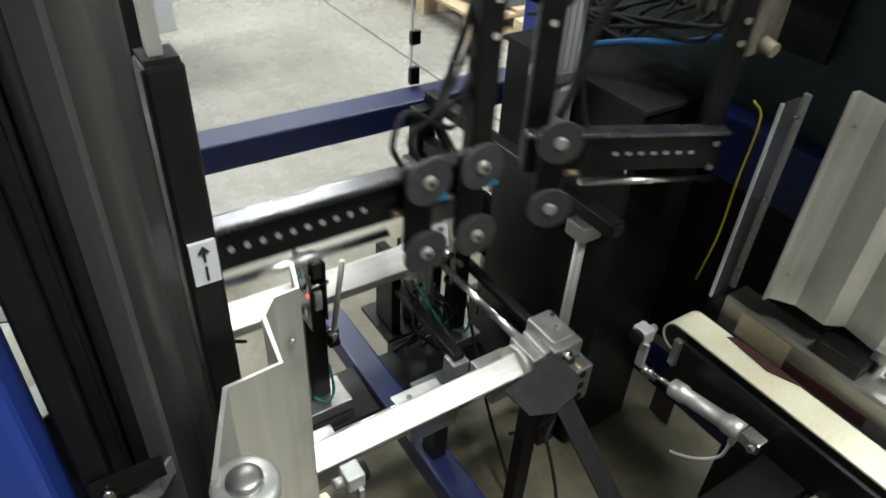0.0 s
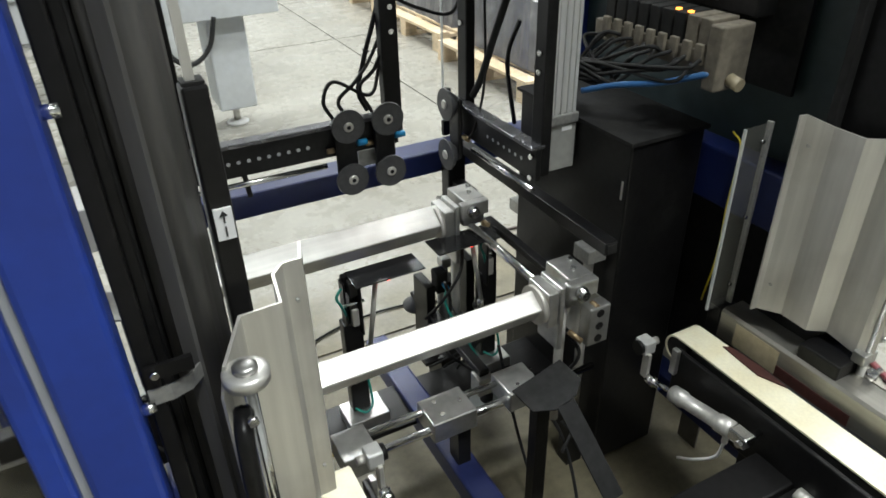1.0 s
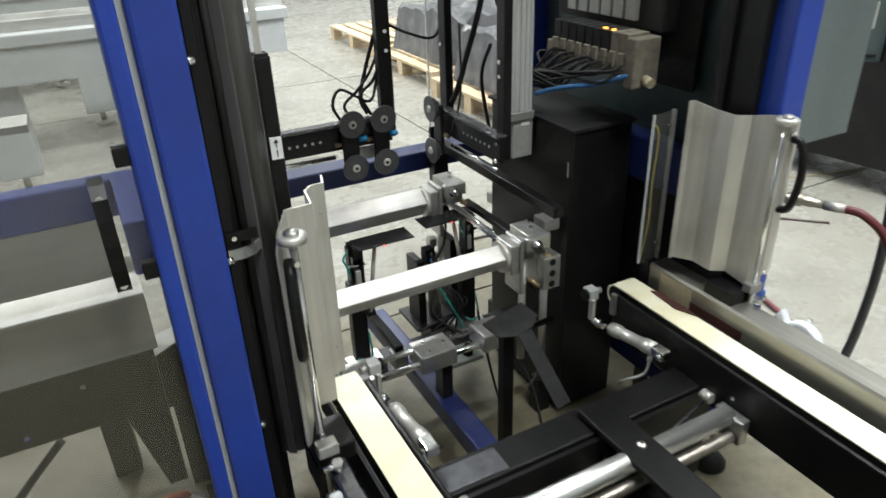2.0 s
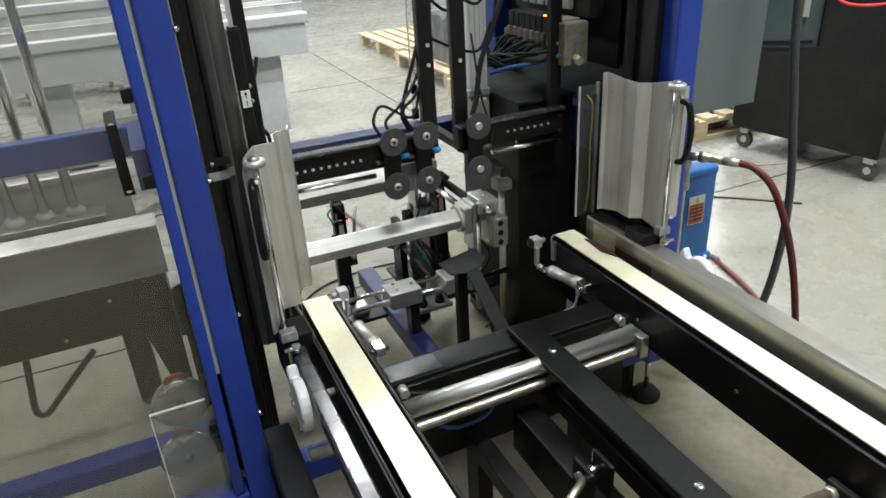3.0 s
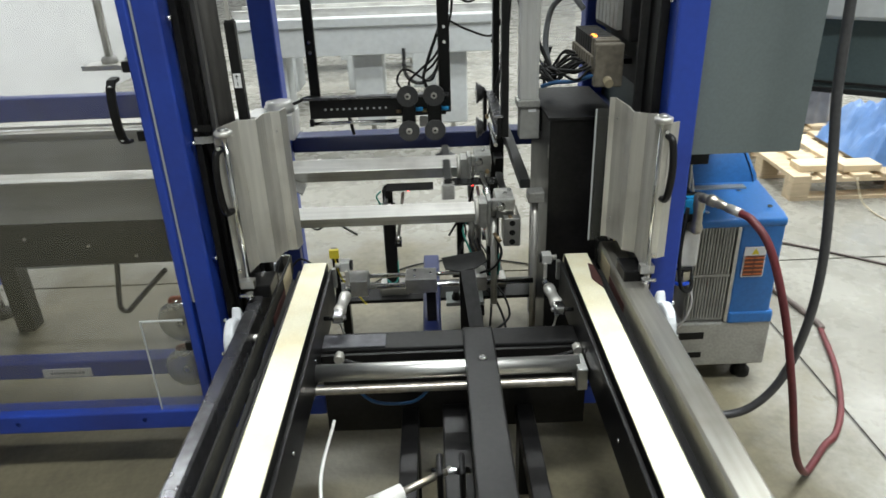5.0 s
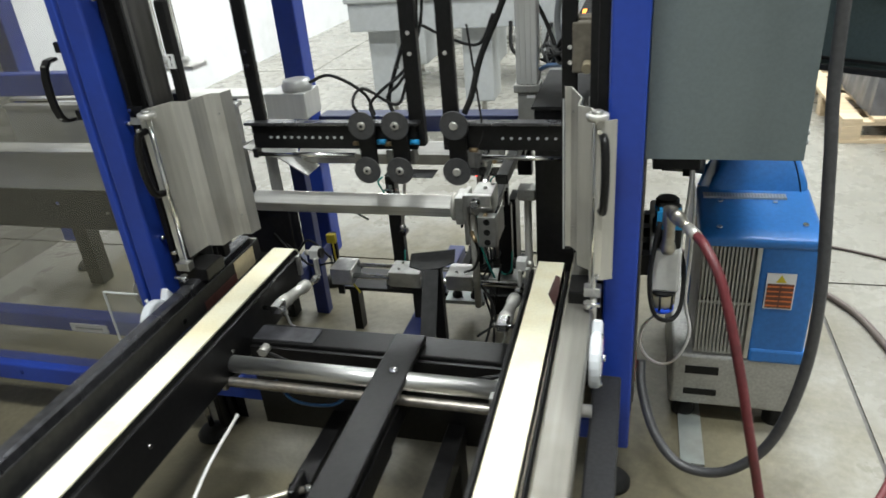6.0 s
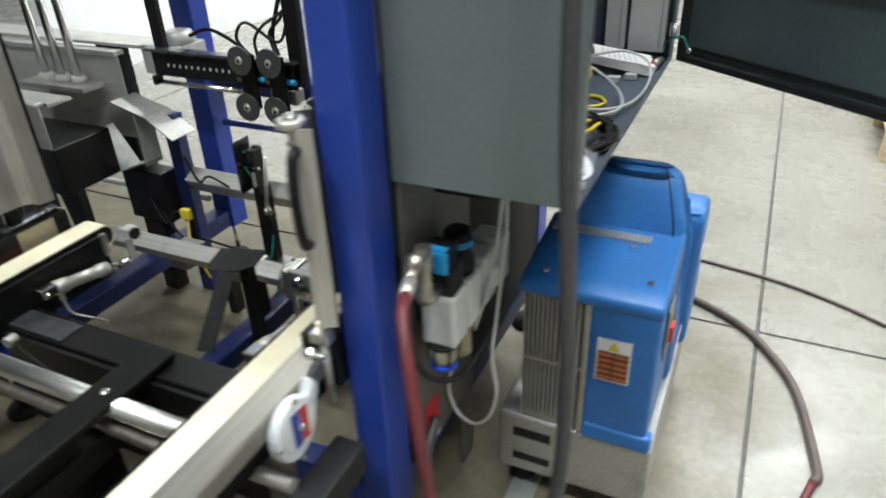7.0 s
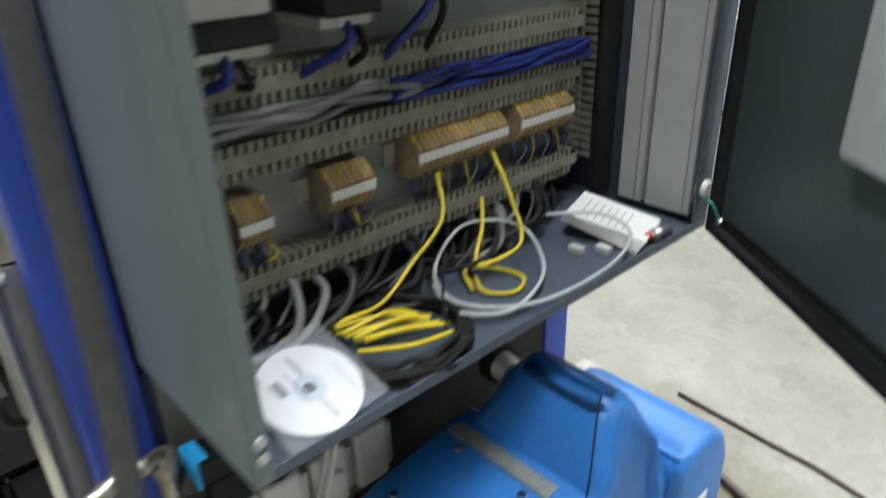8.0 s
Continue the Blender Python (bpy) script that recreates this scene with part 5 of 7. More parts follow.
    part("tag", box(0.165, 0.195, 0.80, 0.815, 0.40, 0.43), YELLOW, y)
    part("cable", hose([(0.18, 0.81, 0.40), (0.2, 0.78, 0.34), (0.24, 0.76, 0.3), (0.28, 0.75, 0.25)], 0.003, n=6), YELLOW, y)
    part("stalk", box(0.17, 0.19, 0.815, 0.825, 0.2, 0.43), BLACK, y)


def build_tower():
    t = thing("black_tower", (0.95, 0.8, 0.0), "black painted steel box tower with a dusty top", "tower")
    part("box", box(0.868, 1.055, 0.68, 1.06, 0.02, 0.878), BLACK, t, bevel=0.004)
    part("top_plate", box(0.862, 1.062, 0.675, 1.07, 0.8785, 0.886), BLACK_DULL, t, "dusty black top plate")
    part("seam", box(0.8665, 0.868, 0.692, 0.697, 0.76, 0.80), SATIN, t)
    part("foot", box(0.88, 1.04, 0.7, 1.05, 0.0, 0.02), BLACK, t)
    c = thing("profile_cylinder", (0.825, 0.87, 0.75), "ribbed aluminium profile cylinder on a grey block", "cylinder")
    part("barrel", box(0.797, 0.857, 0.845, 0.895, 0.90, 1.9), ALU_LIGHT, c, bevel=0.004)
    for x in (0.806, 0.821, 0.836, 0.850):
        part("rib", box(x - 0.0035, x + 0.0035, 0.8405, 0.845, 0.90, 1.9), ALU_LIGHT, c)
    part("end_cap", box(0.79, 0.862, 0.838, 0.90, 0.878, 0.90), ALU_CAST, c, bevel=0.003)
    part("block", box(0.80, 0.862, 0.845, 0.905, 0.775, 0.878), GREY_PAINT, c, "light grey block", bevel=0.003)
    part("sticker", box(0.825, 0.85, 0.8438, 0.8448, 0.862, 0.872), PAPER, c)
    part("bracket", box(0.862, 0.868, 0.85, 0.9, 0.8, 0.87), BLACK, c)
    v = thing("valve_terminal", (1.02, 0.75, 0.95), "dusty solenoid valve terminal with a fan of black tubes", "valve terminal")
    part("backplate", box(1.122, 1.1295, 0.55, 1.0, 0.92, 1.3), BLACK_DULL, v)
    part("base", box(0.99, 1.06, 0.62, 0.95, 0.96, 1.0), DUSTY, v, bevel=0.003)
    part("bracket", box(1.055, 1.122, 0.74, 0.80, 0.97, 0.985), BLACK, v)
    for i in range(9):
        y = 0.64 + i * 0.032
        u = part("valve", box(0.992, 1.058, y, y + 0.027, 1.0, 1.055), BLACK_DULL if i > 1 else DUSTY, v, bevel=0.002)
        part("port", box(0.982, 0.992, y + 0.004, y + 0.022, 0.975, 1.012), DUSTY, u, bevel=0.002)
    part("end_plate", box(0.985, 1.062, 0.605, 0.638, 0.935, 1.05), DUSTY, v, "dusty beige end plate", bevel=0.004)
    part("silencer", rod((1.02, 0.605, 0.955), (1.02, 0.58, 0.95), 0.012), BEIGE, v)
    for y in (0.70, 0.73):
        part("led", box(1.0, 1.008, y, y + 0.008, 1.055, 1.058), AMBER_LED, v, "amber indicator light")
    random.seed(5)
    for i in range(16):
        y = 0.645 + 0.018 * i
        part("tube", hose([(0.984, y, 0.985 - 0.01 * (i % 2)), (0.95, y + 0.02, 0.96 + random.uniform(-0.02, 0.03)), (0.91, 0.83 + random.uniform(-0.05, 0.09), 0.925 + random.uniform(-0.015, 0.02)), (0.872 + random.uniform(0, 0.02), 0.88 + random.uniform(0, 0.12), 0.90 + random.uniform(0, 0.05))], 0.004, n=6), BLACK_DULL, v)
    part("blue_tube", hose([(0.99, 0.625, 0.965), (0.95, 0.70, 0.935), (0.91, 0.78, 0.915), (0.88, 0.84, 0.892)], 0.006, n=8), AIR_BLUE, v, "blue air tube")
    part("loop_hose", hose([(0.93, 0.95, 0.89), (0.91, 0.98, 1.0), (0.93, 1.0, 1.1), (0.98, 0.98, 1.14), (1.02, 0.95, 1.10)], 0.009, n=8), GREY_CABLE, v, "grey looped hose")
    v.location.x -= 0.015
    v.location.z += 0.05
    e = thing("upper_box", (1.05, 0.8, 1.1), "dark control box above the valve terminal", "box")
    part("box", box(1.06, 1.13, 0.62, 1.02, 1.10, 1.24), BLACK_DULL, e, bevel=0.004)
    for i in range(6):
        part("module", box(1.045, 1.06, 0.70 + i * 0.045, 0.735 + i * 0.045, 1.12, 1.2), GREY_PAINT, e, bevel=0.002)
    y = thing("yellow_cable", (1.04, 0.66, 0.85), "yellow cable hanging beside the tower", "cable")
    part("cable", hose([(1.062, 0.62, 0.89), (1.068, 0.60, 0.86), (1.064, 0.60, 0.74), (1.066, 0.6, 0.62), (1.06, 0.61, 0.5)], 0.0021, n=6), YELLOW, y)
    for p in ([(0.95, 1.2, 1.0), (0.93, 1.22, 0.9), (0.97, 1.24, 0.72)], [(0.80, 1.0, 1.4), (0.80, 0.95, 1.2), (0.87, 0.93, 1.05), (0.92, 0.88, 0.94)]):
        h = thing("tubing", p[0], "black tubing beside the tower", "tubing", "tubing")
        part("tube", hose(p, 0.006, n=6), BLACK_DULL, h)


# ---- the electrical cabinet, open ----
CX0, CX1, CY0, CY1, CZ = 1.141, 1.438, 0.362, 1.212, 0.865


def build_cabinet():
    c = thing("electrical_cabinet", (1.3, 0.8, CZ), "open grey-green steel electrical cabinet on the machine's side", "cabinet")
    top = 2.1
    part("side", box(CX0, CX1, CY0, CY0 + 0.003, CZ, top), GREY_GREEN, c, bevel=0.001)
    part("front_flange", box(CX1 - 0.003, CX1, CY0 + 0.003, CY0 + 0.022, CZ + 0.0, top), GREY_GREEN, c, bevel=0.001)
    part("back", box(CX0, CX0 + 0.003, CY0 + 0.003, CY1, CZ, top), GREY_GREEN, c)
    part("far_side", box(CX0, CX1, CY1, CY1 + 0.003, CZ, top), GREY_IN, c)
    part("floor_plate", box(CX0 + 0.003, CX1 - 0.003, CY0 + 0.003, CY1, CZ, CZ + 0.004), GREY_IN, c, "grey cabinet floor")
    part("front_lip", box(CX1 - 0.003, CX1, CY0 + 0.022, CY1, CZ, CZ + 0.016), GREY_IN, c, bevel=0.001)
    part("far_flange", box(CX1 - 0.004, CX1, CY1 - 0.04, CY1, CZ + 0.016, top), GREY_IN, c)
    for x0, x1 in ((1.281, 1.325), (1.336, 1.418)):
        ch = part("far_channel", sheet([(x0, 1.208), (x0, 1.188), (x1, 1.188), (x1, 1.208)], 0.002, "z", CZ + 0.02, top), LIGHT_GREY, c, "pale grey folded channel")
        part("channel_seam", box(x1 - 0.012, x1 - 0.009, 1.1855, 1.187, CZ + 0.03, top), GREY_PAINT, ch)
    part("far_rail", box(1.245, 1.252, 1.15, 1.2, CZ + 0.02, top), BLACK_DULL, c)
    part("roof", box(CX0, CX1, CY0, CY1 + 0.003, top, top + 0.003), GREY_GREEN, c)
    part("fixing", bolts([(CX1, CY0 + 0.013, CZ + 0.035), (CX1, CY0 + 0.013, CZ + 0.055)], (1, 0, 0), 0.006, 0.004, n=12), LIGHT_GREY, c)
    bx = CX0 + 0.045
    p = part("mounting_panel", box(bx - 0.003, bx, CY0 + 0.03, CY1 - 0.04, CZ + 0.06, top - 0.05), PANEL_GALV, c, "galvanised mounting panel")
    part("standoff", bolts([(CX0 + 0.003, y, z) for y in (CY0 + 0.06, CY1 - 0.07) for z in (CZ + 0.1, top - 0.1)], (1, 0, 0), 0.008, 0.039), SATIN, p)
    # the door, swung wide open
    h = Vector((1.462, 1.213, 0))
    e = Vector((2.123, 0.713, 0))
    a = math.degrees(math.atan2(e.y - h.y, e.x - h.x))
    w = (e - h).length
    m = Matrix.Translation((h.x, h.y, 0)) @ Matrix.Rotation(radians(a), 4, "Z")
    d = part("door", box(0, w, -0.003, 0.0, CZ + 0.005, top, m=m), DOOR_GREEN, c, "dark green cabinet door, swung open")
    part("door_edge", box(0, w, -0.022, -0.003, CZ + 0.003, CZ + 0.017, m=m), BLACK_DULL, d)
    part("door_edge", box(0.0, 0.012, -0.022, -0.003, CZ + 0.017, top, m=m), BLACK_DULL, d)
    part("door_edge", box(w - 0.012, w, -0.022, -0.003, CZ + 0.017, top, m=m), BLACK_DULL, d)
    part("gasket", box(0.03, w - 0.03, -0.008, -0.003, CZ + 0.03, CZ + 0.038, m=m), BLACK_DULL, d)
    part("pocket", box(0.30, 0.70, -0.04, -0.003, CZ + 0.23, CZ + 0.6, m=m), LIGHT_GREY, d, "light grey document pocket", bevel=0.012)
    part("earth_stud", rod(m @ Vector((0.03, -0.003, CZ + 0.03)), m @ Vector((0.03, -0.02, CZ + 0.03)), 0.006, n=8), CHROME, d)
    part("latch", box(w - 0.08, w - 0.06, -0.02, -0.003, CZ + 0.12, CZ + 0.2, m=m), SATIN, d)
    part("earth_lead", hose([m @ Vector((0.03, -0.015, CZ + 0.03)), m @ Vector((0.02, -0.03, CZ + 0.06)), Vector((1.43, 1.19, CZ + 0.05)), Vector((1.41, 1.2, CZ + 0.03))], 0.003, n=6), TEAL, c, "green earth lead")
    part("hinge", rod((1.452, 1.216, CZ + 0.03), (1.452, 1.216, CZ + 0.1), 0.006), BLACK_DULL, c)
    part("stay", lathe((CX1 - 0.01, CY1 - 0.018, CZ + 0.072), (1, 0, 0), [(0, 0.015), (0.014, 0.015), (0.018, 0.011)]), WHITE, c, "white round plug")
    return bx


def build_wiring(bx):
    def duct(y0, y1, z, name="wire_duct"):
        """A slotted duct run level along the panel, 40 mm deep."""
        t = thing(name, (bx, (y0 + y1) / 2, z), "dusty grey slotted wiring duct", "wiring duct", "wiring ducts")
        part("back", box(bx + 0.0005, bx + 0.003, y0, y1, z - 0.022, z + 0.022), DUCT, t)
        n = int((y1 - y0) / 0.0125)
        bm = bmesh.new()
        for i in range(n):
            y = y0 + i * 0.0125
            box(bx + 0.003, bx + 0.042, y, y + 0.0075, z + 0.0195, z + 0.022, bm)
            box(bx + 0.003, bx + 0.042, y, y + 0.0075, z - 0.022, z - 0.0195, bm)
            box(bx + 0.042, bx + 0.0442, y, y + 0.0075, z + 0.0102, z + 0.022, bm)
            box(bx + 0.042, bx + 0.0442, y, y + 0.0075, z - 0.022, z - 0.0082, bm)
        tagged(part("comb", bm, DUCT, t), kind="stuff")
        part("cover", box(bx + 0.042, bx + 0.045, y0, y1, z - 0.008, z + 0.010), DUCT, t, bevel=0.001)
        # a dark block gives the gaps between the teeth their shade
        part("shade_fill", box(bx + 0.003, bx + 0.040, y0, y1, z - 0.017, z + 0.014), BLACK_DULL, t, "dark block for the wires and shade inside the duct")
        return t
    duct(CY0 + 0.05, CY1 - 0.09, CZ + 0.095)
    duct(CY0 + 0.05, CY1 - 0.09, CZ + 0.248)
    duct(CY0 + 0.05, CY1 - 0.09, CZ + 0.328)
    t = thing("wire_duct", (bx, CY1 - 0.07, CZ + 0.3), "dusty grey slotted wiring duct", "wiring duct", "wiring ducts")
    part("back", box(bx + 0.0005, bx + 0.003, CY1 - 0.085, CY1 - 0.045, CZ + 0.08, CZ + 1.0), DUCT, t)
    bm = bmesh.new()
    for i in range(60):
        z = CZ + 0.085 + i * 0.0145
        box(bx + 0.003, bx + 0.042, CY1 - 0.085, CY1 - 0.0825, z, z + 0.009, bm)
        box(bx + 0.003, bx + 0.042, CY1 - 0.0475, CY1 - 0.045, z, z + 0.009, bm)
    tagged(part("comb", bm, DUCT, t), kind="stuff")
    # wires between the ducts
    random.seed(11)
    for mat, name, n, y0, y1, r in ((BLUE_WIRE, "blue", 22, 0.72, 1.13, 0.004), (GREY_CABLE, "grey", 9, 0.44, 0.82, 0.0055)):
        w = thing("wire_bundle", (bx + 0.03, (y0 + y1) / 2, CZ + 0.3), name + " wires lying between the ducts", "wires", "wire bundles")
        for i in range(n):
            z = CZ + 0.274 + random.uniform(0, 0.03)
            part("wire", hose([(bx + 0.012 + random.uniform(0, 0.045), y0 + (y1 - y0) * k / 5, z + random.uniform(-0.009, 0.009)) for k in range(6)], r, n=5, steps=4), mat, w)
    # terminal blocks
    for y0, y1, z, nw in ((0.478, 0.522, 0.172, 5), (0.605, 0.675, 0.178, 7), (0.75, 0.93, 0.19, 16), (0.96, 1.09, 0.192, 12)):
        b = thing("terminal_block", (bx, y0, CZ + z), "brown terminal block row with yellow jumpers and wires", "terminal block", "terminal blocks")
        part("rail", box(bx, bx + 0.006, y0 - 0.02, y1 + 0.02, CZ + z - 0.015, CZ + z + 0.015), SATIN, b)
        n = nw
        st = (y1 - y0) / n
        for i in range(n):
            y = y0 + i * st
            part("terminal", prism([(bx + 0.006, CZ + z - 0.032), (bx + 0.034, CZ + z - 0.032), (bx + 0.058, CZ + z - 0.008), (bx + 0.058, CZ + z + 0.012), (bx + 0.036, CZ + z + 0.032), (bx + 0.006, CZ + z + 0.032)], "y", y, y + st * 0.86), TERMINAL, b)
            part("marker", box(bx + 0.0582, bx + 0.0602, y, y + st * 0.96, CZ + z - 0.004, CZ + z + 0.008), WHITE, b)
            part("cap", prism([(bx + 0.0365, CZ + z + 0.0325), (bx + 0.0585, CZ + z + 0.0125), (bx + 0.060, CZ + z + 0.0135), (bx + 0.0375, CZ + z + 0.0345)], "y", y, y + st * 0.8), TERMINAL_CAP, b)
            part("cap", prism([(bx + 0.0345, CZ + z - 0.0325), (bx + 0.0585, CZ + z - 0.0085), (bx + 0.060, CZ + z - 0.0095), (bx + 0.0355, CZ + z - 0.0345)], "y", y, y + st * 0.8), TERMINAL_CAP, b)
            if i % 2 == 0:
                part("jumper", box(bx + 0.040, bx + 0.048, y, y + st * 0.4, CZ + z + 0.022, CZ + z + 0.03), YELLOW, b)
        for i in range(n):
            y = y0 + (i + 0.4) * st
            mat = (BLUE_WIRE, GREY_CABLE, BLACK_DULL, BLUE_WIRE, YELLOW)[i % 5]
            part("lead", hose([(bx + 0.036, y, CZ + z - 0.02), (bx + 0.05, y + random.uniform(-0.01, 0.01), CZ + z - 0.045), (bx + 0.035, y + random.uniform(-0.02, 0.02), CZ + 0.115)], 0.0017, n=5, steps=4), mat, b)
        part("strip", box(bx + 0.049, bx + 0.0525, y0, y1, CZ + z - 0.0185, CZ + z - 0.0155), BEIGE, b, "pale strip")
    # drives at the top
    for y0, y1, z0 in ((0.42, 0.53, 0.385), (0.585, 0.66, 0.40), (0.69, 0.80, 0.43)):
        d = thing("drive_unit", (bx, y0, CZ + z0), "dark motor drive unit mounted on the panel", "drive", "drive units")
        part("case", box(bx, bx + 0.12, y0, y1, CZ + z0, CZ + z0 + 0.3), BLACK_DULL, d, bevel=0.005)
        part("front", box(bx + 0.12, bx + 0.124, y0 + 0.01, y1 - 0.01, CZ + z0 + 0.03, CZ + z0 + 0.26), GREY_PAINT, d, bevel=0.002)
        part("heatsink", box(bx, bx + 0.10, y0 + 0.004, y1 - 0.004, CZ + z0 - 0.012, CZ + z0), SATIN, d)
        part("lead", hose([(bx + 0.09, (y0 + y1) / 2, CZ + z0), (bx + 0.10, (y0 + y1) / 2, CZ + z0 - 0.03), (bx + 0.04, (y0 + y1) / 2 - 0.03, CZ + 0.331)], 0.006, n=6), BLUE_WIRE, d)
        part("lead", hose([(bx + 0.07, (y0 + y1) / 2 + 0.02, CZ + z0), (bx + 0.09, (y0 + y1) / 2 + 0.03, CZ + z0 - 0.04), (bx + 0.04, (y0 + y1) / 2 + 0.04, CZ + 0.331)], 0.005, n=6), BLACK_DULL, d)
    # cables lying on the cabinet's floor
    z = CZ + 0.01
    random.seed(3)
    pile = thing("cable_pile", (bx + 0.08, 0.75, CZ), "tangle of black and grey cables on the cabinet floor", "cables")
    for i in range(44):
        y = random.uniform(CY0 + 0.06, CY1 - 0.14)
        dy = random.uniform(0.05, 0.2)
        zz = z + random.uniform(0, 0.04)
        x0 = bx + random.uniform(-0.01, 0.05)
        part("cable", hose([(bx + 0.02, y, CZ + 0.075), (x0 + 0.03, y + random.uniform(-0.02, 0.02), zz + 0.03), (x0 + random.uniform(0.02, 0.09), max(y - dy * 0.4, CY0 + 0.03), zz), (x0 + random.uniform(0, 0.06), max(y - dy, CY0 + 0.02), z + random.uniform(0, 0.02))], random.choice((0.003, 0.0045, 0.006)), n=6, steps=5), random.choice((BLACK_DULL, BLACK_DULL, RUBBER, GREY_CABLE, BLACK_DULL)), pile)
    coil = thing("cable_coil", (1.36, 0.60, CZ), "coiled black cable with a bundle of yellow leads", "cable coil")
    cx, cy = 1.345, 0.615
    for i in range(9):
        ra, rb = 0.075 + 0.005 * (i % 4), 0.085 + 0.005 * (i % 4)
        pts = [(cx + ra * math.cos(2 * math.pi * k / 24 + i) + 0.003 * math.sin(3 * k), cy + rb * math.sin(2 * math.pi * k / 24 + i), z + 0.003 + 0.007 * (i // 4) + 0.003 * math.sin(2 * k + i)) for k in range(25)]
        part("loop", hose(pts, 0.0036, n=6, steps=3), BLACK_DULL, coil)
    for i in range(9):
        o, q = 0.0105 * (i - 4), random.uniform(-0.012, 0.012)
        part("yellow_lead", hose([(cx - 0.035 + o * 0.75 + q, cy - 0.052 + o * 0.2, z + 0.010 + 0.003 * (i % 3)), (cx - 0.012 + o * 0.7, cy + q, z + 0.018 + 0.004 * (i % 3)), (cx + 0.004 + o * 0.6 - q, cy + 0.05 + o * 0.2, z + 0.012 + 0.003 * (i % 2))], 0.0034, n=6), YELLOW, coil, "yellow lead")
    part("yellow_lead", hose([(cx + 0.0, cy - 0.06, z + 0.012), (cx + 0.04, cy - 0.01, z + 0.016), (cx + 0.05, cy + 0.05, z + 0.012)], 0.0038, n=6), YELLOW, coil, "yellow lead")
    # patch leads
    for i, (mat, lab, r, pts) in enumerate((
        (LIGHT_GREY, "grey patch lead looped on the cabinet floor", 0.003, [(1.30, 0.72, z + 0.02), (1.36, 0.70, z + 0.012), (1.41, 0.76, z + 0.01), (1.38, 0.86, z + 0.02), (1.30, 0.90, z + 0.05), (1.25, 0.83, z + 0.06), (1.28, 0.74, z + 0.03), (1.36, 0.71, z + 0.02), (1.42, 0.80, z + 0.008), (1.43, 0.95, z + 0.01), (1.41, 1.03, z + 0.03), (1.36, 1.02, z + 0.05), (1.30, 0.96, z + 0.05)]),
        (YELLOW, "yellow network lead draped from the terminals", 0.0033, [(bx + 0.05, 0.79, CZ + 0.16), (bx + 0.09, 0.76, CZ + 0.11), (bx + 0.09, 0.70, CZ + 0.06), (bx + 0.1, 0.64, CZ + 0.03), (bx + 0.1, 0.58, CZ + 0.03), (bx + 0.07, 0.5, CZ + 0.02)]),
        (YELLOW, "yellow network lead draped from the terminals", 0.0033, [(bx + 0.05, 0.90, CZ + 0.17), (bx + 0.10, 0.89, CZ + 0.11), (bx + 0.14, 0.87, CZ + 0.05), (bx + 0.12, 0.80, CZ + 0.035), (bx + 0.09, 0.84, CZ + 0.07), (bx + 0.06, 0.87, CZ + 0.10)]),
        (YELLOW, "yellow lead coiled on the cabinet floor", 0.0033, [(1.30, 0.80, z), (1.34, 0.78, z), (1.37, 0.81, z), (1.35, 0.85, z), (1.30, 0.84, z), (1.28, 0.80, z + 0.004), (1.33, 0.765, z + 0.006)]),
        (BLACK_DULL, "thin black lead over the coil", 0.002, [(1.29, 0.75, CZ + 0.06), (1.34, 0.70, CZ + 0.045), (1.39, 0.66, CZ + 0.025)]))):
        k = thing("patch_lead", pts[0], lab, "cable", "patch leads")
        part("lead", hose(pts, r, n=6), mat, k)
        if i == 0:
            part("plug", box(1.37, 1.395, 0.995, 1.01, z - 0.005, z + 0.008), LIGHT_GREY, k, bevel=0.002)
            part("plug", box(1.34, 1.365, 0.965, 0.98, z - 0.005, z + 0.008), LIGHT_GREY, k, bevel=0.002)
    # disc in a clear sleeve, propped against the front lip
    s = thing("data_disc", (1.38, 0.47, CZ), "white printed data disc in a clear sleeve", "disc")
    m = Matrix.Translation((1.375, 0.468, CZ + 0.032)) @ Euler((0, radians(20), 0)).to_matrix().to_4x4() @ Matrix.Rotation(radians(6), 4, "Z")

    def flat(name, bm, mat, par, label=""):
        bm.transform(m)
        return part(name, bm, mat, par, label)
    ring = bmesh.new()
    n = 48
    rr = [[ring.verts.new((r * math.cos(2 * math.pi * i / n), r * math.sin(2 * math.pi * i / n), zz)) for i in range(n)] for r, zz in ((0.0075, 0), (0.06, 0), (0.06, 0.0012), (0.0075, 0.0012))]
    for q in range(4):
        for i in range(n):
            ring.faces.new((rr[q][i], rr[q][(i + 1) % n], rr[(q + 1) % 4][(i + 1) % n], rr[(q + 1) % 4][i]))
    bmesh.ops.recalc_face_normals(ring, faces=ring.faces[:])
    disc = flat("disc", ring, DISC_FACE, s)
    hub = bmesh.new()
    rr = [[hub.verts.new((r * math.cos(2 * math.pi * i / n), r * math.sin(2 * math.pi * i / n), zz)) for i in range(n)] for r, zz in ((0.0075, 0.0014), (0.019, 0.0014), (0.019, 0.0016), (0.0075, 0.0016))]
    for q in range(4):
        for i in range(n):
            hub.faces.new((rr[q][i], rr[q][(i + 1) % n], rr[(q + 1) % 4][(i + 1) % n], rr[(q + 1) % 4][i]))
    bmesh.ops.recalc_face_normals(hub, faces=hub.faces[:])
    flat("hub_ring", hub, surface("disc_hub", (0.62, 0.72, 0.8), 0.25), disc)
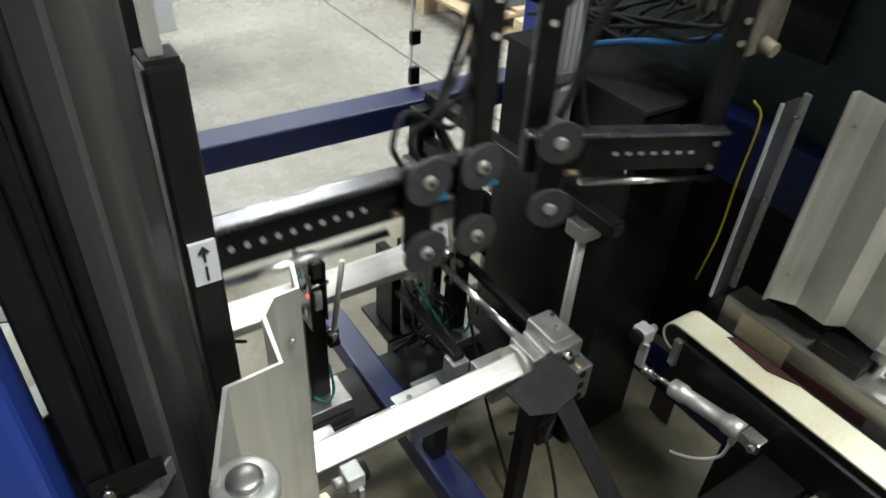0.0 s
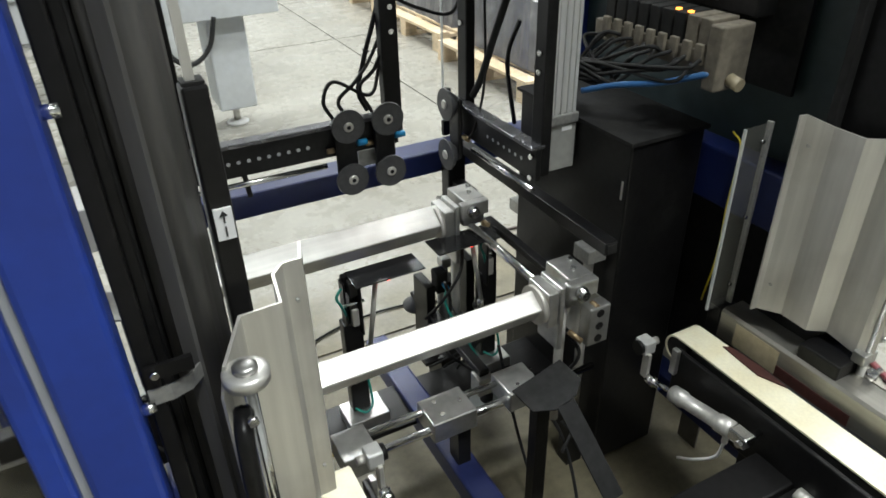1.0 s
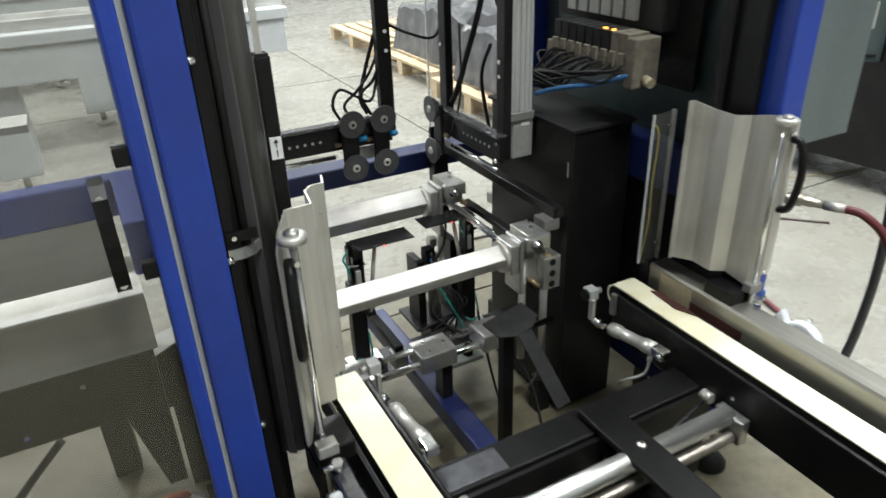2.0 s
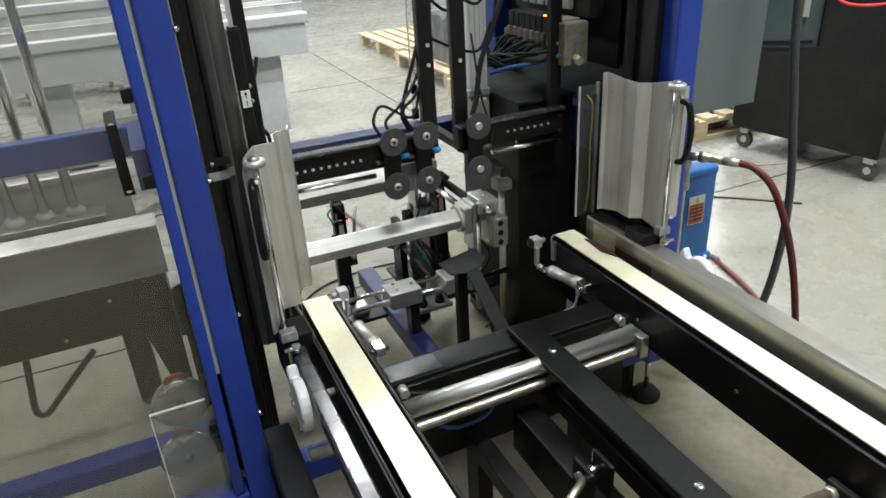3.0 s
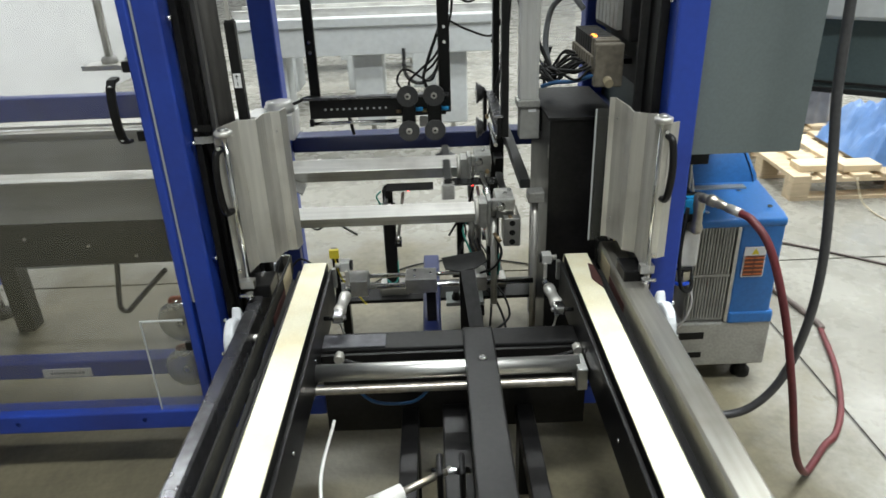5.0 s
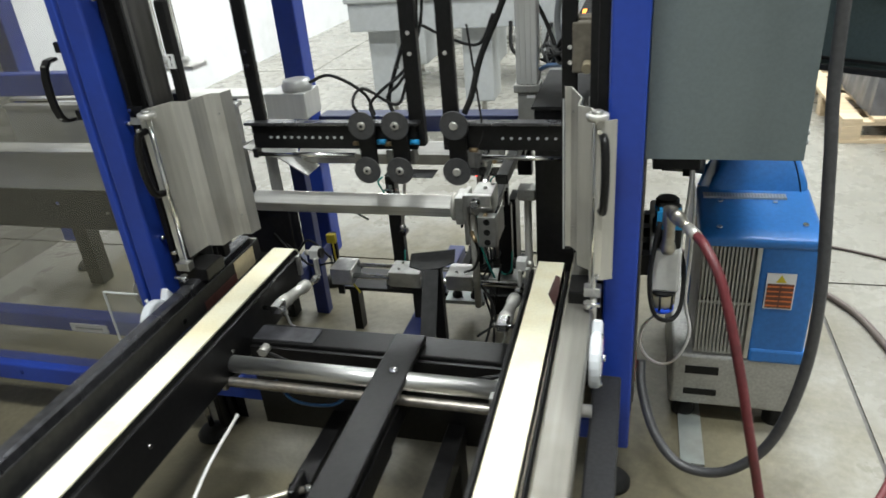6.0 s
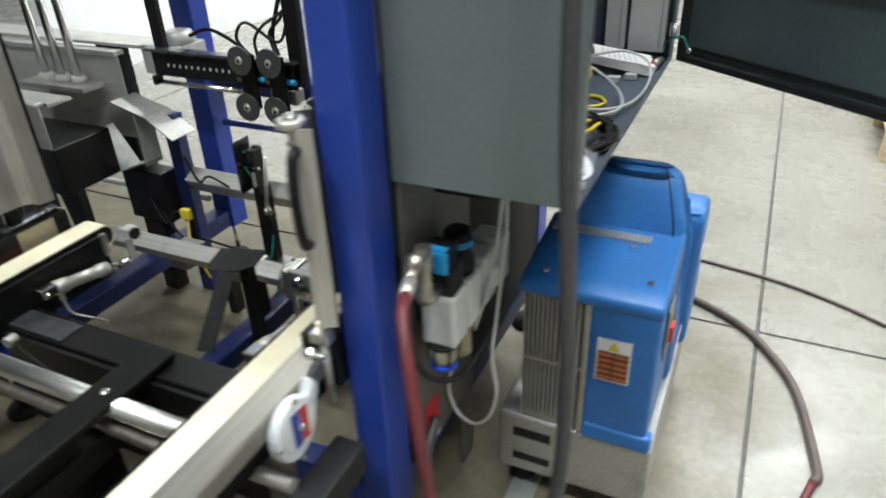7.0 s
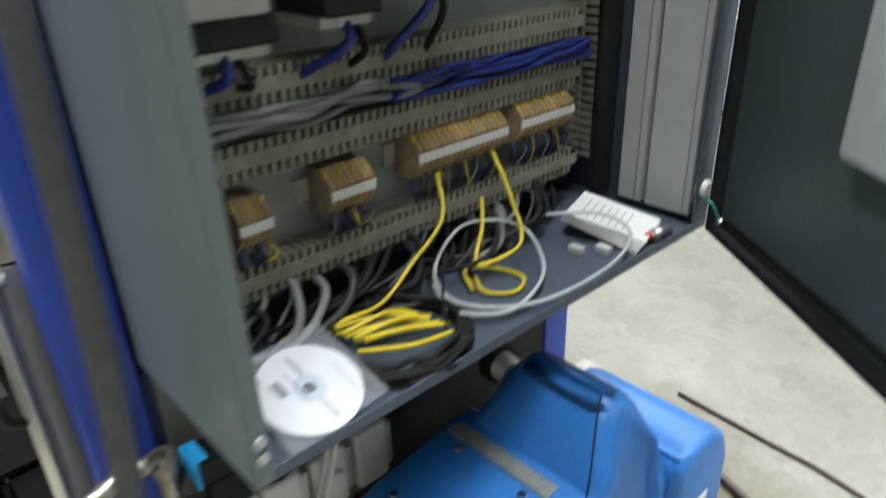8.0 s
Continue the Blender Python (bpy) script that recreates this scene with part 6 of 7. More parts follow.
    for x0, x1, y0, y1, mt in ((-0.045, -0.012, -0.0385, -0.0375, GREY_INK), (-0.028, -0.006, -0.034, -0.022, GREY_INK), (-0.032, 0.018, -0.0115, -0.0100, GREY_INK), (-0.05, -0.018, 0.002, 0.0035, INK), (-0.045, -0.02, 0.0055, 0.007, INK), (0.018, 0.048, 0.0, 0.0018, INK), (-0.01, 0.036, 0.040, 0.0415, GREY_INK)):
        flat("print_bar", box(x0, x1, y0, y1, 0.0014, 0.0017), mt, disc)
    flat("sleeve", box(-0.07, 0.058, -0.066, 0.066, 0.003, 0.0033), clear("sleeve_film", (0.8, 0.82, 0.9), 0.06, 0.12), s, "clear plastic sleeve")
    bk = thing("manual", (1.36, 1.06, CZ), "white stapled manual lying on the cabinet floor", "manual")
    mm = Matrix.Translation((1.352, 1.07, CZ + 0.03)) @ Euler((0, radians(12), radians(12))).to_matrix().to_4x4()
    for i in range(5):
        part("page", box(-0.07, 0.065, -0.05 + 0.001 * i, 0.05, -0.012 + 0.004 * i, -0.0095 + 0.004 * i, m=mm @ Matrix.Rotation(radians(1.5 * i), 4, "Z")), PAPER, bk)
    for i in range(7):
        part("print_bar", box(-0.05 + 0.012 * i, -0.0485 + 0.012 * i, -0.035, 0.03, 0.0068, 0.0072, m=mm @ Matrix.Rotation(radians(6), 4, "Z")), GREY_INK, bk)
    cn = thing("cable_plug", (1.42, 1.10, CZ + 0.01), "grey metal cable plug with a red band", "plug")
    part("shell", rod((1.415, 1.085, CZ + 0.018), (1.425, 1.12, CZ + 0.018), 0.010), ALU, cn)
    part("tail", rod((1.405, 1.04, CZ + 0.016), (1.415, 1.085, CZ + 0.018), 0.007), WHITE, cn)
    part("band", rod((1.412, 1.07, CZ + 0.0175), (1.4145, 1.082, CZ + 0.018), 0.0075), RED, cn)


# ---- vacuum pump, air preparation, hoses ----
def build_pump():
    p = thing("vacuum_pump", (1.42, 0.9, 0.0), "blue moulded vacuum pump with a finned grey side", "vacuum pump")
    # grey base with slots
    part("base", box(1.245, 1.575, 0.575, 1.13, 0.07, 0.235), ALU_CAST, p, "grey cast base", bevel=0.008)
    part("base_slot", box(1.28, 1.365, 0.5735, 0.576, 0.175, 0.20), BLACK, p)
    part("base_slot", box(1.28, 1.365, 0.5735, 0.576, 0.105, 0.125), BLACK, p)
    for x in (1.29, 1.53):
        for y in (0.63, 1.07):
            part("mount_foot", lathe((x, y, 0), (0, 0, 1), [(0, 0.03), (0.02, 0.03), (0.03, 0.018), (0.07, 0.018)]), BLACK_DULL, p)
    core = part("fin_block", box(1.295, 1.43, 0.592, 1.1, 0.235, 0.575), ALU_CAST, p)
    for i in range(13):
        x = 1.297 + i * 0.0092
        part("fin", box(x, x + 0.0042, 0.572, 0.593, 0.25, 0.565), ALU_CAST, core)
    part("fin_bar", box(1.295, 1.43, 0.574, 0.592, 0.40, 0.408), ALU_CAST, core)
    part("fin_frame", box(1.418, 1.43, 0.570, 0.593, 0.24, 0.575), ALU, core, bevel=0.002)

    def shell(poly, x0, x1, r, name, sub=None):
        bm = prism(poly, "x", x0, x1)
        for v in bm.verts:
            if name == "hump" and v.co.z > 0.62 and v.co.x < 1.35:
                v.co.x += 0.55 * (v.co.z - 0.62)
            if name == "hump" and v.co.z > 0.62 and v.co.x > 1.5:
                v.co.x -= 0.42 * (v.co.z - 0.62)
        bmesh.ops.bevel(bm, geom=bm.edges[:], offset=r, segments=3, affect="EDGES", profile=0.6)
        for f in bm.faces:
            f.smooth = True
        return part(name, bm, PUMP_BLUE, p)
    shell([(0.566, 0.565), (0.566, 0.59), (0.60, 0.602), (0.80, 0.632), (0.80, 0.565)], 1.286, 1.562, 0.010, "deck")
    shell([(0.572, 0.232), (0.570, 0.58), (0.80, 0.60), (0.80, 0.232)], 1.428, 1.560, 0.010, "front_cover")
    shell([(0.80, 0.232), (0.768, 0.60), (0.79, 0.66), (0.825, 0.725), (0.85, 0.742), (0.88, 0.742), (0.905, 0.72), (0.935, 0.64), (0.965, 0.55), (0.965, 0.232)], 1.29, 1.572, 0.028, "hump")
    shell([(0.955, 0.235), (0.955, 0.58), (0.985, 0.60), (1.06, 0.60), (1.10, 0.575), (1.125, 0.52), (1.13, 0.235)], 1.33, 1.585, 0.020, "rear_cover")
    part("lower_skirt", box(1.43, 1.572, 0.567, 0.60, 0.232, 0.275), PUMP_BLUE, p, bevel=0.008)
    part("grille", box(1.30, 1.50, 0.735, 0.765, 0.6185, 0.6275, m=None), ALU, p, "perforated bright grille strip", bevel=0.001)
    gr = bmesh.new()
    for i in range(26):
        box(1.305 + i * 0.0075, 1.308 + i * 0.0075, 0.738, 0.762, 0.6276, 0.6282, gr)
    tagged(part("slot_row", gr, GREY_PAINT, p), kind="stuff")
    part("deck_screw", bolts([(1.33, 0.60, 0.602), (1.525, 0.62, 0.605), (1.47, 0.72, 0.62), (1.34, 0.72, 0.62)], (0, 0, 1), 0.007, 0.006, n=10), CHROME, p)
    part("seam", hose([(1.54, 0.770, 0.615), (1.532, 0.79, 0.66), (1.512, 0.825, 0.722), (1.50, 0.85, 0.7425)], 0.0015, n=5), BLACK, p)
    lb = part("warning_label", box(1.447, 1.513, 0.5665, 0.5695, 0.40, 0.50), PAPER, p, "white warning label with a yellow triangle and orange lines")
    part("triangle", prism([(1.468, 0.476), (1.492, 0.476), (1.480, 0.497)], "y", 0.5655, 0.5662), YELLOW, lb)
    part("brown_field", box(1.450, 1.510, 0.5657, 0.5662, 0.403, 0.472), BROWN, lb)
    for i in range(5):
        part("orange_line", box(1.450, 1.510, 0.565, 0.5656, 0.408 + i * 0.0135, 0.412 + i * 0.0135), ORANGE, lb)
    part("split_line", box(1.478, 1.482, 0.5645, 0.5651, 0.403, 0.472), BROWN, lb)
    part("switch_panel", box(1.5625, 1.5665, 0.64, 0.71, 0.42, 0.54), GREY_PAINT, p, "grey switch panel", bevel=0.002)
    part("red_button", box(1.567, 1.574, 0.662, 0.69, 0.455, 0.49), RED, p)
    part("yellow_mark", box(1.567, 1.569, 0.668, 0.676, 0.50, 0.515), YELLOW, p)
    part("brand_bar", box(1.5855, 1.5865, 1.0, 1.06, 0.46, 0.475), WHITE, p)
    part("side_bar", box(1.5735, 1.5745, 0.82, 0.93, 0.30, 0.315), WHITE, p)
    part("inlet", rod((1.20, 0.9, 0.66), (1.31, 0.88, 0.66), 0.025), SATIN, p, "steel inlet elbow")
    part("inlet_flange", rod((1.255, 0.89, 0.66), (1.275, 0.888, 0.66), 0.036), BLACK_DULL, p)
    pk = thing("floor_strip", (1.3, 0.56, 0.0), "flat grey strip lying on the floor", "strip")
    part("strip", box(1.275, 1.335, 0.41, 0.72, 0.002, 0.008), PANEL_GALV, pk)


def build_air_prep():
    b = thing("back_plate", (1.145, 0.5, 0.2), "grey steel back plate under the cabinet", "plate")
    part("plate", box(1.1405, 1.146, 0.372, 0.66, 0.22, 0.862), PLATE_BROWN, b, bevel=0.001)
    part("leg", box(1.1405, 1.146, 0.60, 0.66, 0.0, 0.22), PLATE_BROWN, b)
    st = part("sticker", box(1.1465, 1.1475, 0.415, 0.475, 0.25, 0.34), RED, b, "orange-red warning sticker with white lines")
    part("sticker_base", box(1.1465, 1.1478, 0.415, 0.475, 0.225, 0.25), PAPER, st)
    a = thing("air_prep_unit", (1.2, 0.5, 0.6), "white air preparation unit with a blue lock-out knob", "air unit")
    ys = (0.385, 0.452, 0.53, 0.608)
    for i, y in enumerate(ys):
        part("module", box(1.165, 1.232, y, y + 0.06, 0.535, 0.645), WHITE, a, "white moulded module", bevel=0.008)
        part("joint", box(1.17, 1.226, y + 0.06, y + 0.07, 0.55, 0.63), LIGHT_GREY, a)
        part("bracket", box(1.146, 1.165, y + 0.015, y + 0.045, 0.57, 0.62), BLACK, a)
    part("valve_body", box(1.172, 1.228, 0.388, 0.442, 0.645, 0.70), BLACK_DULL, a, bevel=0.006)
    k = part("lock_knob", box(1.175, 1.225, 0.378, 0.428, 0.70, 0.742), BLACK, a, "black slide with a bright blue edge", bevel=0.006)
    part("blue_edge", box(1.173, 1.227, 0.372, 0.378, 0.70, 0.742), CYAN, k, bevel=0.002)
    part("blue_top", box(1.178, 1.222, 0.378, 0.392, 0.742, 0.7445), CYAN, k)
    part("regulator_knob", lathe((1.198, 0.482, 0.645), (0, 0, 1), [(0, 0.03), (0.03, 0.03), (0.035, 0.026), (0.08, 0.026), (0.085, 0.022)]), BLACK, a)
    part("regulator_ring", lathe((1.198, 0.482, 0.70), (0, 0, 1), [(0, 0.027), (0.012, 0.027)]), CYAN, a)
    part("filter_bowl", lathe((1.198, 0.405, 0.535), (0, 0, -1), [(0, 0.027), (0.035, 0.027), (0.046, 0.022)]), AMBER, a, "clear bowl in a cage")
    part("bowl_cage", lathe((1.198, 0.405, 0.537), (0, 0, -1), [(0, 0.0285), (0.008, 0.0285)]), BLACK_DULL, a)
    for k in range(6):
        ca, sa = math.cos(k * math.pi / 3 + 0.3), math.sin(k * math.pi / 3 + 0.3)
        part("cage_bar", rod((1.198 + 0.0285 * ca, 0.405 + 0.0285 * sa, 0.53), (1.198 + 0.026 * ca, 0.405 + 0.026 * sa, 0.49), 0.0028, n=6), BLACK_DULL, a)
    part("drain", lathe((1.198, 0.405, 0.492), (0, 0, -1), [(0, 0.0265), (0.01, 0.0265), (0.016, 0.018)]), DRAIN_BLUE, a, "bright blue drain cap")
    part("second_bowl", lathe((1.198, 0.482, 0.535), (0, 0, -1), [(0, 0.026), (0.07, 0.026), (0.08, 0.02)]), BEIGE, a)
    part("bowl_window", box(1.222, 1.2255, 0.477, 0.487, 0.47, 0.52), BLACK, a)
    part("gauge", lathe((1.225, 0.56, 0.59), (1, 0, 0), [(0, 0.022), (0.014, 0.022), (0.018, 0.019)]), WHITE, a)
    part("elbow", lathe((1.198, 0.345, 0.66), (0, 0, 1), [(0, 0.013), (0.012, 0.017), (0.028, 0.013), (0.06, 0.012), (0.07, 0.015), (0.105, 0.015)]), PLATED, a, "plated elbow fitting")
    part("nipple", rod((1.198, 0.345, 0.665), (1.198, 0.388, 0.66), 0.012), PLATED, a)
    part("nipple", rod((1.198, 0.345, 0.757), (1.206, 0.302, 0.767), 0.012), PLATED, a)
    part("coupling", lathe((1.205, 0.306, 0.767), Vector((0.043, -0.124, 0.004)), [(0, 0.011), (0.004, 0.015), (0.02, 0.015), (0.022, 0.011), (0.04, 0.012), (0.045, 0.010), (0.07, 0.010)]), PLATED, a, "brass quick coupling")
    part("ferrule", rod((1.227, 0.242, 0.769), (1.241, 0.202, 0.771), 0.011), SATIN, a)
    h = thing("red_air_hose", (1.3, 0.24, 0.0), "dark red rubber air hose drooping to the floor", "hose")
    part("hose", hose([(1.239, 0.208, 0.771), (1.255, 0.165, 0.765), (1.285, 0.12, 0.71), (1.325, 0.078, 0.56), (1.37, 0.06, 0.36), (1.42, 0.07, 0.16), (1.49, 0.12, 0.04), (1.55, 0.18, 0.012), (1.62, 0.25, 0.012), (1.68, 0.30, 0.012), (1.76, 0.42, 0.012), (1.85, 0.62, 0.012), (1.92, 0.85, 0.012)], 0.0095, n=10), RED_HOSE, h)
    c = thing("supply_cable", (1.45, 0.25, 0.0), "thick black supply cable hanging from above", "cable")
    part("cable", hose([(1.42, 0.30, 2.6), (1.43, 0.285, 1.6), (1.44, 0.268, 1.1), (1.455, 0.25, 0.9), (1.474, 0.226, 0.65), (1.47, 0.22, 0.45), (1.43, 0.22, 0.27), (1.35, 0.225, 0.17), (1.26, 0.25, 0.15), (1.20, 0.30, 0.19), (1.165, 0.38, 0.26), (1.16, 0.44, 0.30)], 0.0115, n=10), RUBBER, c)
    w = thing("white_loop", (1.21, 0.4, 0.4), "thin white air line looped under the air unit", "hose")
    part("tube", hose([(1.24, 0.62, 0.86), (1.262, 0.56, 0.7), (1.262, 0.52, 0.56), (1.258, 0.50, 0.45), (1.273, 0.485, 0.369), (1.255, 0.488, 0.295), (1.221, 0.492, 0.259), (1.18, 0.50, 0.268), (1.156, 0.51, 0.31), (1.165, 0.50, 0.37), (1.19, 0.46, 0.43), (1.2, 0.43, 0.48)], 0.0035, n=6), WHITE, w)
    part("tube", hose([(1.25, 0.58, 0.86), (1.25, 0.56, 0.72), (1.235, 0.53, 0.58), (1.22, 0.50, 0.5)], 0.004, n=6), WHITE, w)
    g = thing("black_loop", (1.2, 0.4, 0.55), "black tube curving round the filter bowl", "hose")
    part("tube", hose([(1.18, 0.37, 0.72), (1.165, 0.345, 0.60), (1.18, 0.35, 0.50), (1.22, 0.385, 0.465), (1.245, 0.45, 0.475), (1.25, 0.56, 0.52), (1.235, 0.6, 0.54)], 0.0055, n=8), BLACK_DULL, g)
    e = thing("gland_box", (1.19, 0.6, 0.86), "dark cable glands under the cabinet", "glands")
    part("body", box(1.16, 1.26, 0.47, 0.74, 0.80, 0.8645), BLACK_DULL, e, bevel=0.004)


# ---- things standing round about ----
def build_surroundings():
    # floor cables
    for lab, r, mat, pts in (
        ("thick brown cable lying on the floor", 0.011, BROWN_CABLE, [(1.30, 1.62, 0.012), (1.487, 1.557, 0.012), (1.60, 1.51, 0.012), (1.72, 1.43, 0.012), (1.80, 1.33, 0.012), (1.88, 1.17, 0.012), (1.93, 0.9, 0.012), (1.92, 0.85, 0.012)]),
        ("thin brown cable lying on the floor", 0.006, BROWN_CABLE, [(1.15, 1.82, 0.006), (1.45, 1.80, 0.006), (1.6, 1.79, 0.006), (1.86, 1.73, 0.006), (2.12, 1.6, 0.006), (2.45, 1.35, 0.006), (2.7, 1.1, 0.006)]),
        ("thin yellow lead lying on the floor", 0.004, BEIGE, [(2.7, 2.05, 0.14), (2.72, 1.95, 0.02), (2.8, 1.7, 0.004), (3.2, 1.5, 0.004), (3.9, 1.4, 0.004)]),
    ):
        k = thing("floor_cable", pts[0], lab, "cable", "floor cables")
        part("cable", hose(pts, r, n=8), mat, k)
    # pallet with a tarpaulin
    def pallet(x0, y0, w, d, n, lab):
        p = thing("wooden_pallet", (x0, y0, 0), lab, "pallet", "pallets")
        for i in range(3):
            y = y0 + i * (d - 0.09) / 2
            part("runner", box(x0, x0 + w, y, y + 0.09, 0.0, 0.018), WOOD, p)
            for j in range(3):
                x = x0 + j * (w - 0.1) / 2
                part("block", box(x, x + 0.1, y, y + 0.09, 0.018, 0.10), WOOD, p, bevel=0.003)
            part("stringer", box(x0, x0 + w, y, y + 0.09, 0.10, 0.118), WOOD, p)
        for j in range(n):
            x = x0 + j * (w - 0.1) / (n - 1)
            part("deck_board", box(x, x + 0.1, y0, y0 + d, 0.118, 0.138), WOOD, p, bevel=0.002)
        return p
    pallet(2.40, 2.1, 1.2, 0.8, 8, "new pale wooden pallet on the floor")
    for i, (x, y, z) in enumerate(((2.46, 2.16, 0.138), (2.68, 2.14, 0.138))):
        b = thing("timber_offcut", (x, y, z), "pale timber offcut on the pallet", "offcut", "offcuts")
        part("board", box(x, x + 0.2, y, y + 0.12, z, z + 0.035), WOOD, b, bevel=0.002)
    t = thing("blue_tarpaulin", (3.15, 2.4, 0.138), "crumpled blue tarpaulin bundle on the pallet", "tarpaulin")
    bm = bmesh.new()
    n = 26
    noise.seed_set(4)
    grid = [[bm.verts.new((2.86 + 0.85 * i / n, 2.2 + 0.6 * j / n, 0.138 + max(0.0, min(1, 5 * min(i, n - i, j, n - j) / n)) * (0.26 + 0.16 * noise.noise((i * 0.22, j * 0.22, 0))) + 0.02 * noise.noise((i * 0.7, j * 0.7, 3)) * (1 if 0 < i < n and 0 < j < n else 0))) for j in range(n + 1)] for i in range(n + 1)]
    for i in range(n):
        for j in range(n):
            bm.faces.new((grid[i][j], grid[i + 1][j], grid[i + 1][j + 1], grid[i][j + 1]))
    part("cover", bm, TARP, t, smooth=False)
    # dark cart on castors
    c = thing("black_cart", (3.4, 1.5, 0), "black steel cabinet cart on castors", "cart")
    m = Matrix.Translation((3.06, 1.93, 0)) @ Matrix.Rotation(radians(-82), 4, "Z")
    part("body", box(0.0, 0.85, 0.0, 0.75, 0.13, 0.98, m=m), BLACK, c, bevel=0.006)
    part("top", box(-0.02, 0.87, -0.02, 0.77, 0.98, 1.0, m=m), BLACK_DULL, c, bevel=0.003)
    for x in (0.06, 0.79):
        for y in (0.06, 0.69):
            w = part("castor", rod(m @ Vector((x, y - 0.012, 0.05)), m @ Vector((x, y + 0.012, 0.05)), 0.05), RUBBER, c)
            part("hub", rod(m @ Vector((x, y - 0.014, 0.05)), m @ Vector((x, y + 0.014, 0.05)), 0.02), SATIN, w)
            part("fork", box(x - 0.025, x + 0.025, y - 0.02, y + 0.02, 0.09, 0.13, m=m), SATIN, w)
    r = thing("red_cable", (3.3, 1.5, 1.0), "red cable hanging over the black cart", "cable")
    part("cable", hose([m @ Vector((0.45, -0.03, 1.1)), m @ Vector((0.48, -0.04, 0.95)), m @ Vector((0.56, -0.04, 0.87)), m @ Vector((0.75, -0.04, 0.88)), m @ Vector((0.9, -0.05, 0.95))], 0.008, n=8), RED, r)
    # pallets stacked away to the right
    pallet(2.2, 3.0, 1.0, 1.1, 7, "pale wooden pallet beside the aisle")
    pallet(2.28, 4.25, 1.0, 1.2, 7, "pale wooden pallet beside the aisle")
    pallet(2.36, 5.6, 1.0, 1.2, 7, "pale wooden pallet beside the aisle")

    def load(x0, y0, w, d, z0, top, seed):
        """A lumpy wrapped load; its skin closes down to the pallet."""
        t = thing("wrapped_load", (x0 + w / 2, y0 + d / 2, z0), "dark grey wrapped load on the wooden pallet", "load", "wrapped loads")
        bm = bmesh.new()
        n = 14
        noise.seed_set(seed)
        g = [[bm.verts.new((x0 + w * i / n + 0.03 * noise.noise((i * 0.6, j * 0.6, 7)), y0 + d * j / n + 0.03 * noise.noise((i * 0.6, j * 0.6, 1)), z0 + (0 if i in (0, n) or j in (0, n) else top * (0.85 + 0.25 * noise.noise((i * 0.35, j * 0.35, 0)))))) for j in range(n + 1)] for i in range(n + 1)]
        for i in range(n):
            for j in range(n):
                bm.faces.new((g[i][j], g[i + 1][j], g[i + 1][j + 1], g[i][j + 1]))
        part("wrap", bm, WRAP, t)
        part("band", box(x0 + w * 0.48, x0 + w * 0.52, y0 - 0.004, y0 + 0.0, z0, z0 + 0.03), BLACK_DULL, t)
    load(2.34, 3.06, 0.8, 1.0, 0.138, 0.42, 2)
    load(2.44, 4.33, 0.8, 1.05, 0.138, 0.42, 9)
    # grey conveyor table behind the machine
    for (x0, x1, y0, y1, zt, lab) in ((-0.75, 0.95, 3.35, 3.85, 0.86, "light grey conveyor table behind the machine"), (-0.9, 0.75, 4.5, 5.1, 0.95, "light grey machine bed farther back"), (-1.2, 0.6, 5.9, 6.6, 1.05, "light grey machine bed farther back")):
        g = thing("conveyor_table", ((x0 + x1) / 2, y0, 0), lab, "conveyor table", "background tables")
        part("top", box(x0, x1, y0, y1, zt - 0.06, zt), LIGHT_GREY, g, bevel=0.008)
        part("side", box(x0 + 0.02, x1 - 0.02, y0 + 0.02, y0 + 0.05, zt - 0.24, zt - 0.06), LIGHT_GREY, g, bevel=0.004)
        part("end", box(x1 - 0.05, x1 - 0.02, y0 + 0.05, y1 - 0.02, zt - 0.24, zt - 0.06), LIGHT_GREY, g)
        part("rail", box(x0, x1, y0 + 0.1, y0 + 0.14, zt, zt + 0.05), STEEL_X, g)
        part("rail", box(x0, x1, y1 - 0.14, y1 - 0.1, zt, zt + 0.05), STEEL_X, g)
        for x in (x0 + 0.2, (x0 + x1) / 2, x1 - 0.28):
            part("leg", box(x - 0.1, x + 0.1, y0 + 0.12, y1 - 0.12, 0.12, zt - 0.2), LIGHT_GREY, g, bevel=0.01)
            part("screw", rod((x, (y0 + y1) / 2, 0.02), (x, (y0 + y1) / 2, 0.12), 0.02), SATIN, g)
            part("pad", lathe((x, (y0 + y1) / 2, 0), (0, 0, 1), [(0, 0.06), (0.015, 0.06), (0.025, 0.03)]), WHITE, g)
    k = thing("power_cable", (0.45, 3.3, 0.5), "black cable hanging under the conveyor table", "cable")
    part("cable", hose([(0.35, 3.34, 0.66), (0.36, 3.3, 0.5), (0.45, 3.3, 0.44), (0.55, 3.33, 0.5), (0.6, 3.34, 0.64)], 0.012, n=8), BLACK_DULL, k)
    # white screen wall on the far left, steel frames in front of it
    structure("partition", box(-2.75, -2.65, 2.6, 9.5, 0.0, 3.2), WALL, "white partition wall behind the magazine", "wall")
    fr = thing("rear_guard", (0.5, 1.42, 0), "clear acrylic rear guard panel", "guard")
    part("pane", box(0.79, 1.05, 1.302, 1.307, 0.72, 2.25), ACRYLIC, fr)
    part("edge", box(0.788, 0.792, 1.301, 1.308, 0.72, 2.25), ACRYLIC_EDGE, fr)
    part("clip", box(0.782, 0.805, 1.29, 1.302, 0.80, 0.83), BLACK, fr)
    part("clip", box(0.782, 0.805, 1.29, 1.302, 0.705, 0.745), BLACK, fr)


